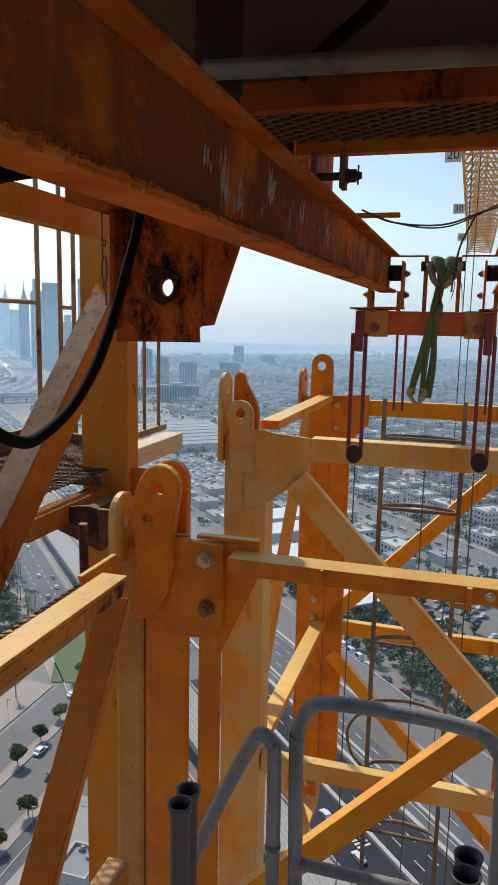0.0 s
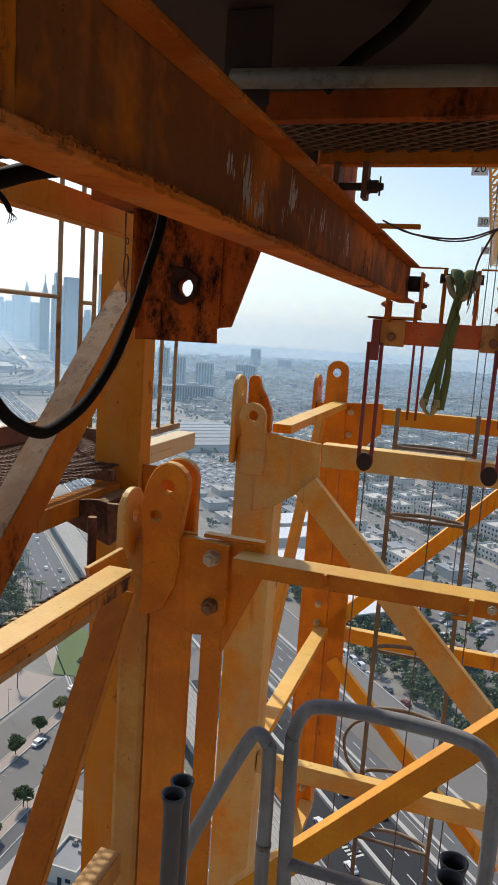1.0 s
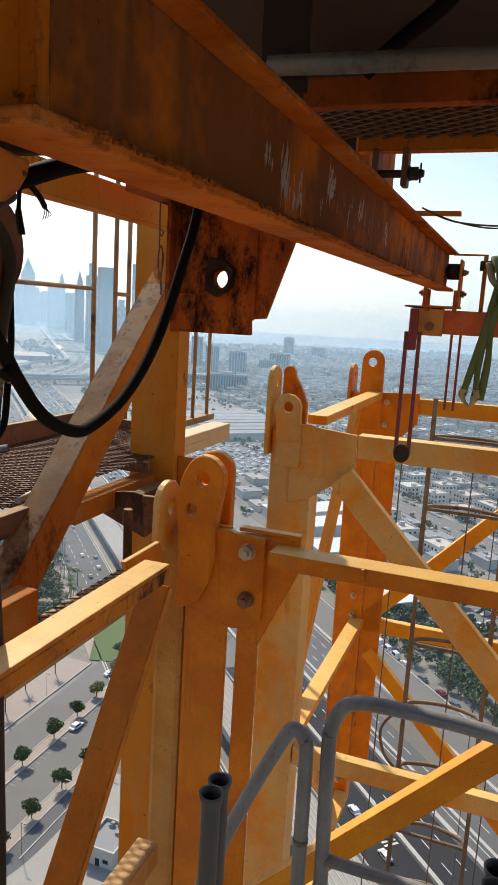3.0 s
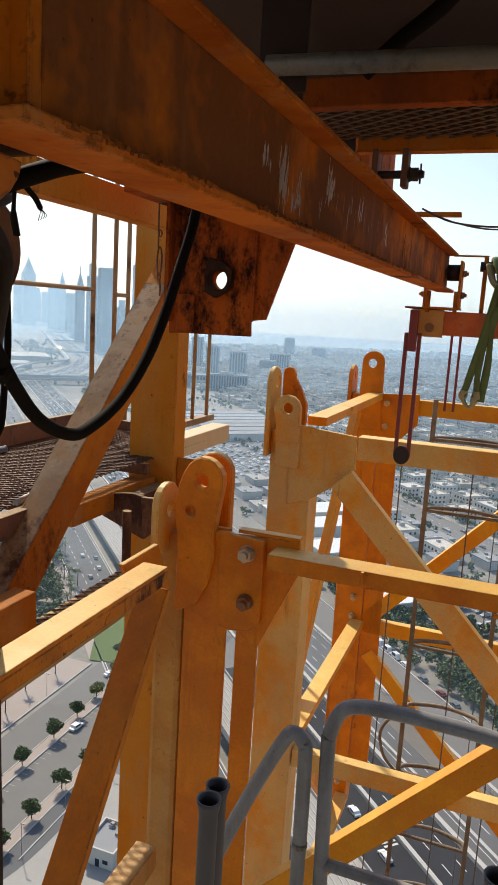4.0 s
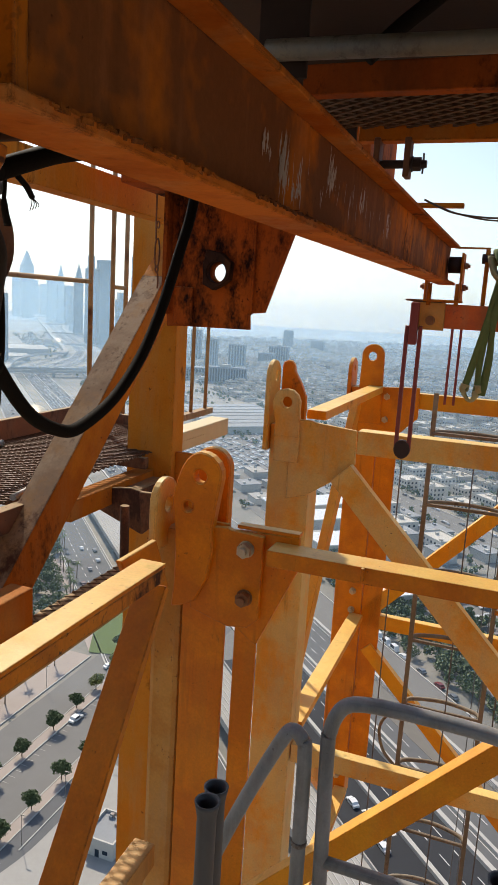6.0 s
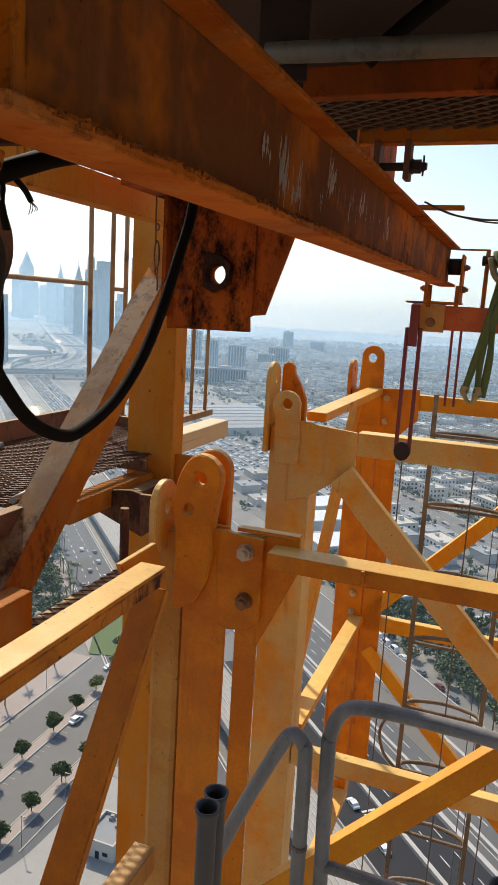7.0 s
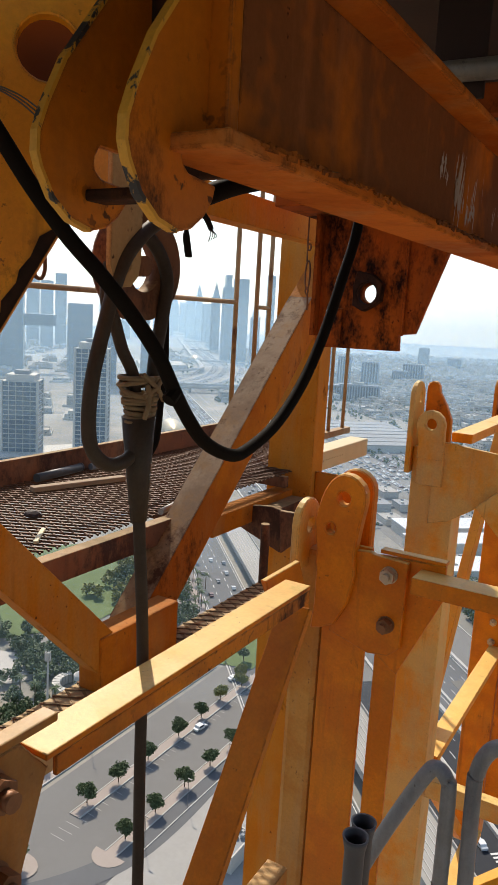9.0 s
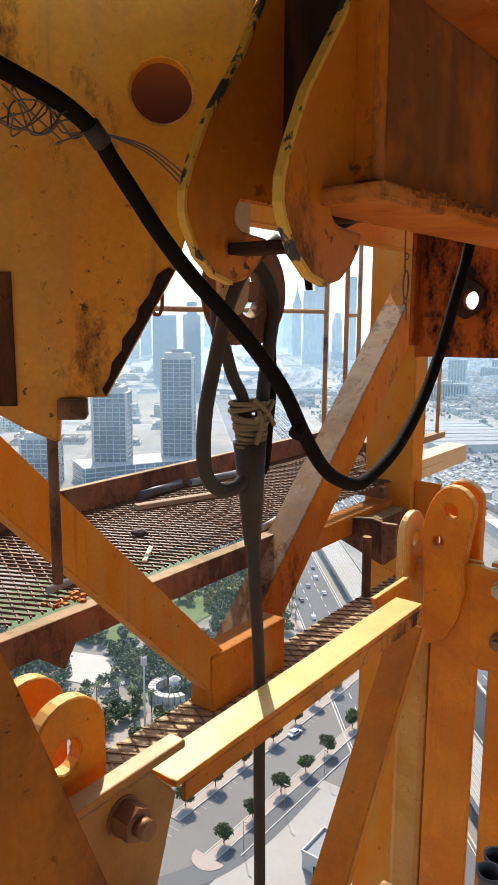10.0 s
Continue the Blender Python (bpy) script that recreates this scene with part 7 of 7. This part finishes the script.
wpart("knot", sweep([(-0.24, 4.33, 0.33), (-0.21, 4.29, 0.24), (-0.16, 4.275, 0.21), (-0.11, 4.29, 0.26), (-0.09, 4.33, 0.34)], 0.034, 10, 6, 0.5), TANSL, gs, "faded tan webbing knot")
wpart("hitch", sweep([(-0.2, 4.40, 0.30), (-0.2, 4.33, 0.365), (-0.19, 4.28, 0.31), (-0.17, 4.265, 0.22)], 0.036, 10, 6, 0.4), GREENSL, gs)
wpart("hitch", sweep([(-0.12, 4.40, 0.30), (-0.12, 4.33, 0.365), (-0.125, 4.28, 0.31), (-0.14, 4.265, 0.22)], 0.034, 10, 6, 0.4), GREENSL, gs)
wpart("worn_end", sweep([(-0.295, 4.236, -0.36), (-0.302, 4.236, -0.41), (-0.264, 4.236, -0.452), (-0.234, 4.236, -0.41), (-0.233, 4.236, -0.36)], 0.027, 8, 5, 0.3), TANSL, gs, "worn tan sling end")
rp = thing("tag_rope", "dark twisted rope tied across under the jib", "rope", at=(-0.3, 2.75, 0.36))
wpart("rope", sweep([(-0.40, 2.72, 0.395), (-0.303, 2.745, 0.356), (-0.182, 2.745, 0.340), (-0.086, 2.745, 0.346), (0.007, 2.745, 0.379), (0.066, 2.745, 0.396), (0.2, 2.745, 0.43)], 0.0036, 8), ROPED, rp)
wpart("rope", sweep([(-0.40, 2.72, 0.395), (-0.303, 2.75, 0.358), (-0.182, 2.75, 0.333), (-0.086, 2.75, 0.338), (0.007, 2.75, 0.375), (0.066, 2.75, 0.405), (0.2, 2.75, 0.44)], 0.003, 8), ROPED, rp)
wpart("hanging_tail", sweep([(0.0, 2.745, 0.378), (-0.018, 2.745, 0.341), (-0.05, 2.745, 0.264), (-0.065, 2.745, 0.167), (-0.07, 2.745, 0.107)], 0.0038, 8), ROPED, rp)
for k in range(3):
    wpart("loose_thread", sweep([(-0.062, 2.745, 0.2), (-0.06 + 0.012 * k, 2.745, 0.13), (-0.07 + 0.02 * k, 2.745, 0.08 - 0.01 * k)], 0.0015, 5, 4), ROPED, rp)
jib = thing("crane_jib", "pale yellow lattice crane jib seen from below with distance boards", "crane jib", at=(0.1, 8, 4.95))
JL, JR, JZ, JT = -0.55, 0.85, 4.95, 6.1
for x in (JL, JR):
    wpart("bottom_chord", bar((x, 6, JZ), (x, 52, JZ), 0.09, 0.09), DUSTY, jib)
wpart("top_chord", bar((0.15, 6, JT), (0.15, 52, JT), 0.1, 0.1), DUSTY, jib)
lat = bmesh.new()
n = 38
for k in range(n):
    y0, y1 = 6 + 46 * k / n, 6 + 46 * (k + 1) / n
    add_bar(lat, (JL, y0, JZ), (JR, y0, JZ), 0.05, 0.05, (0, 1, 0), 0)
    add_bar(lat, (JL, y0, JZ), (JR, y1, JZ), 0.04, 0.04, (0, 1, 0), 0)
    for x in (JL, JR):
        add_bar(lat, (x, y0, JZ), (0.15, (y0 + y1) / 2, JT), 0.045, 0.045, (0, 1, 0), 0)
        add_bar(lat, (0.15, (y0 + y1) / 2, JT), (x, y1, JZ), 0.045, 0.045, (0, 1, 0), 0)
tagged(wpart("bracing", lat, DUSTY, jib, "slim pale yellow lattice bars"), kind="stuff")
BOARD = plain("white_board", (0.62, 0.62, 0.60), 0.6, 0, 0.1, 4, 0)
INK = plain("black_lettering", (0.02, 0.02, 0.02), 0.6, 0, 0.1, 4, 0)
for text, y in (("20", 23.0), ("30", 33.0), ("40", 43.0)):
    bd = wpart("distance_board", box((JL - 0.52, y, JZ - 0.2), (JL - 0.05, y + 0.02, JZ + 0.2), 0), BOARD, jib, "white distance board with black figures")
    fc = bpy.data.curves.new("figures", "FONT")
    fc.body, fc.size, fc.align_x, fc.align_y, fc.extrude = text, 0.36, "CENTER", "CENTER", 0.002
    fo = bpy.data.objects.new("figures", fc)
    scene.collection.objects.link(fo)
    me = bpy.data.meshes.new_from_object(fo.evaluated_get(bpy.context.evaluated_depsgraph_get()))
    bpy.data.objects.remove(fo)
    me.materials.clear()
    me.materials.append(INK)
    lt = new("figures", me)
    lt.parent = bd
    lt.matrix_basis = Matrix.Translation(Vector((JL - 0.285, y - 0.006, JZ)) - Vector((0.1, 8, 4.95))) @ Euler((radians(90), 0, 0)).to_matrix().to_4x4()
for x in (-0.25, -0.06):
    hr3 = thing("hoist_rope", "thin black hoist rope hanging from the jib", "wire rope", "hoist ropes", at=(x, 20, JZ))
    wpart("rope", cyl((x, 20, JZ), (x + 0.06, 20, -60), 0.013, 6), WIRE, hr3)

# ---- loose things on the walkway ----
ZW = -0.926
def loose_tube(p, q, r, mat, label):
    ob = thing("loose_tube", label, "tube", "loose tubes", at=(p[0], p[1], ZW))
    a, b = Vector((p[0], p[1], ZW + r)), Vector((q[0], q[1], ZW + r))
    bm = bmesh.new()
    add_cyl(bm, a, b, r, 14)
    wpart("tube", bm, mat, ob)
    d = (b - a).normalized() * 0.004
    wpart("end_rim", cyl(b - d, b + d, r * 1.08, 14), mat, ob)


loose_tube((-2.95, 2.70), (-2.98, 3.06), 0.024, STUB, "dark grey steel tube lying on the mesh floor")
loose_tube((-2.96, 3.12), (-2.90, 3.58), 0.02, DARKGREY, "grey steel tube lying on the mesh floor")
loose_tube((-2.208, 1.525), (-2.24, 1.72), 0.014, GALV, "short grey tube lying on the mesh floor")
loose_tube((-2.078, 2.642), (-2.13, 2.903), 0.015, GALV, "short grey tube lying on the mesh floor")
wd = thing("wood_lath", "weathered wooden lath lying on the mesh floor", "wood lath", at=(-2.7, 2.8, ZW))
wpart("lath", bar((-2.816, 2.541, ZW + 0.014), (-2.656, 3.058, ZW + 0.014), 0.05, 0.026, (1, 0, 0)), WOOD, wd)
wd = thing("wood_chip", "small pale wood offcut on the mesh floor", "wood chip", at=(-2.2, 2.05, ZW))
wpart("offcut", bar((-2.18, 1.974, ZW + 0.008), (-2.289, 2.121, ZW + 0.008), 0.02, 0.012, (1, 0, 0)), CREAM, wd)
rng = random.Random(3)
cr = bmesh.new()
for k in range(26):
    x, y = rng.uniform(-2.16, -2.07), rng.uniform(1.45, 1.66)
    add_box(cr, (x, y, ZW), (x + rng.uniform(0.008, 0.025), y + rng.uniform(0.008, 0.025), ZW + rng.uniform(0.004, 0.014)), 0.001)
tagged(part("rust_flakes", cr, CAGE), "heap of orange rust flakes on the mesh floor", "debris", kind="stuff")
gl = thing("dark_clod", "small dark clod on the mesh floor", "debris", at=(-2.48, 2.24, ZW))
bmc = bmesh.new()
bmesh.ops.create_icosphere(bmc, subdivisions=2, radius=0.035, matrix=Matrix.LocRotScale((-2.48, 2.24, ZW + 0.012), None, (1.3, 1, 0.5)))
for v in bmc.verts:
    v.co += Vector((noise.noise(v.co * 40), noise.noise(v.co * 37), noise.noise(v.co * 43))) * 0.008
wpart("clod", bmc, BLACKSTEEL, gl)
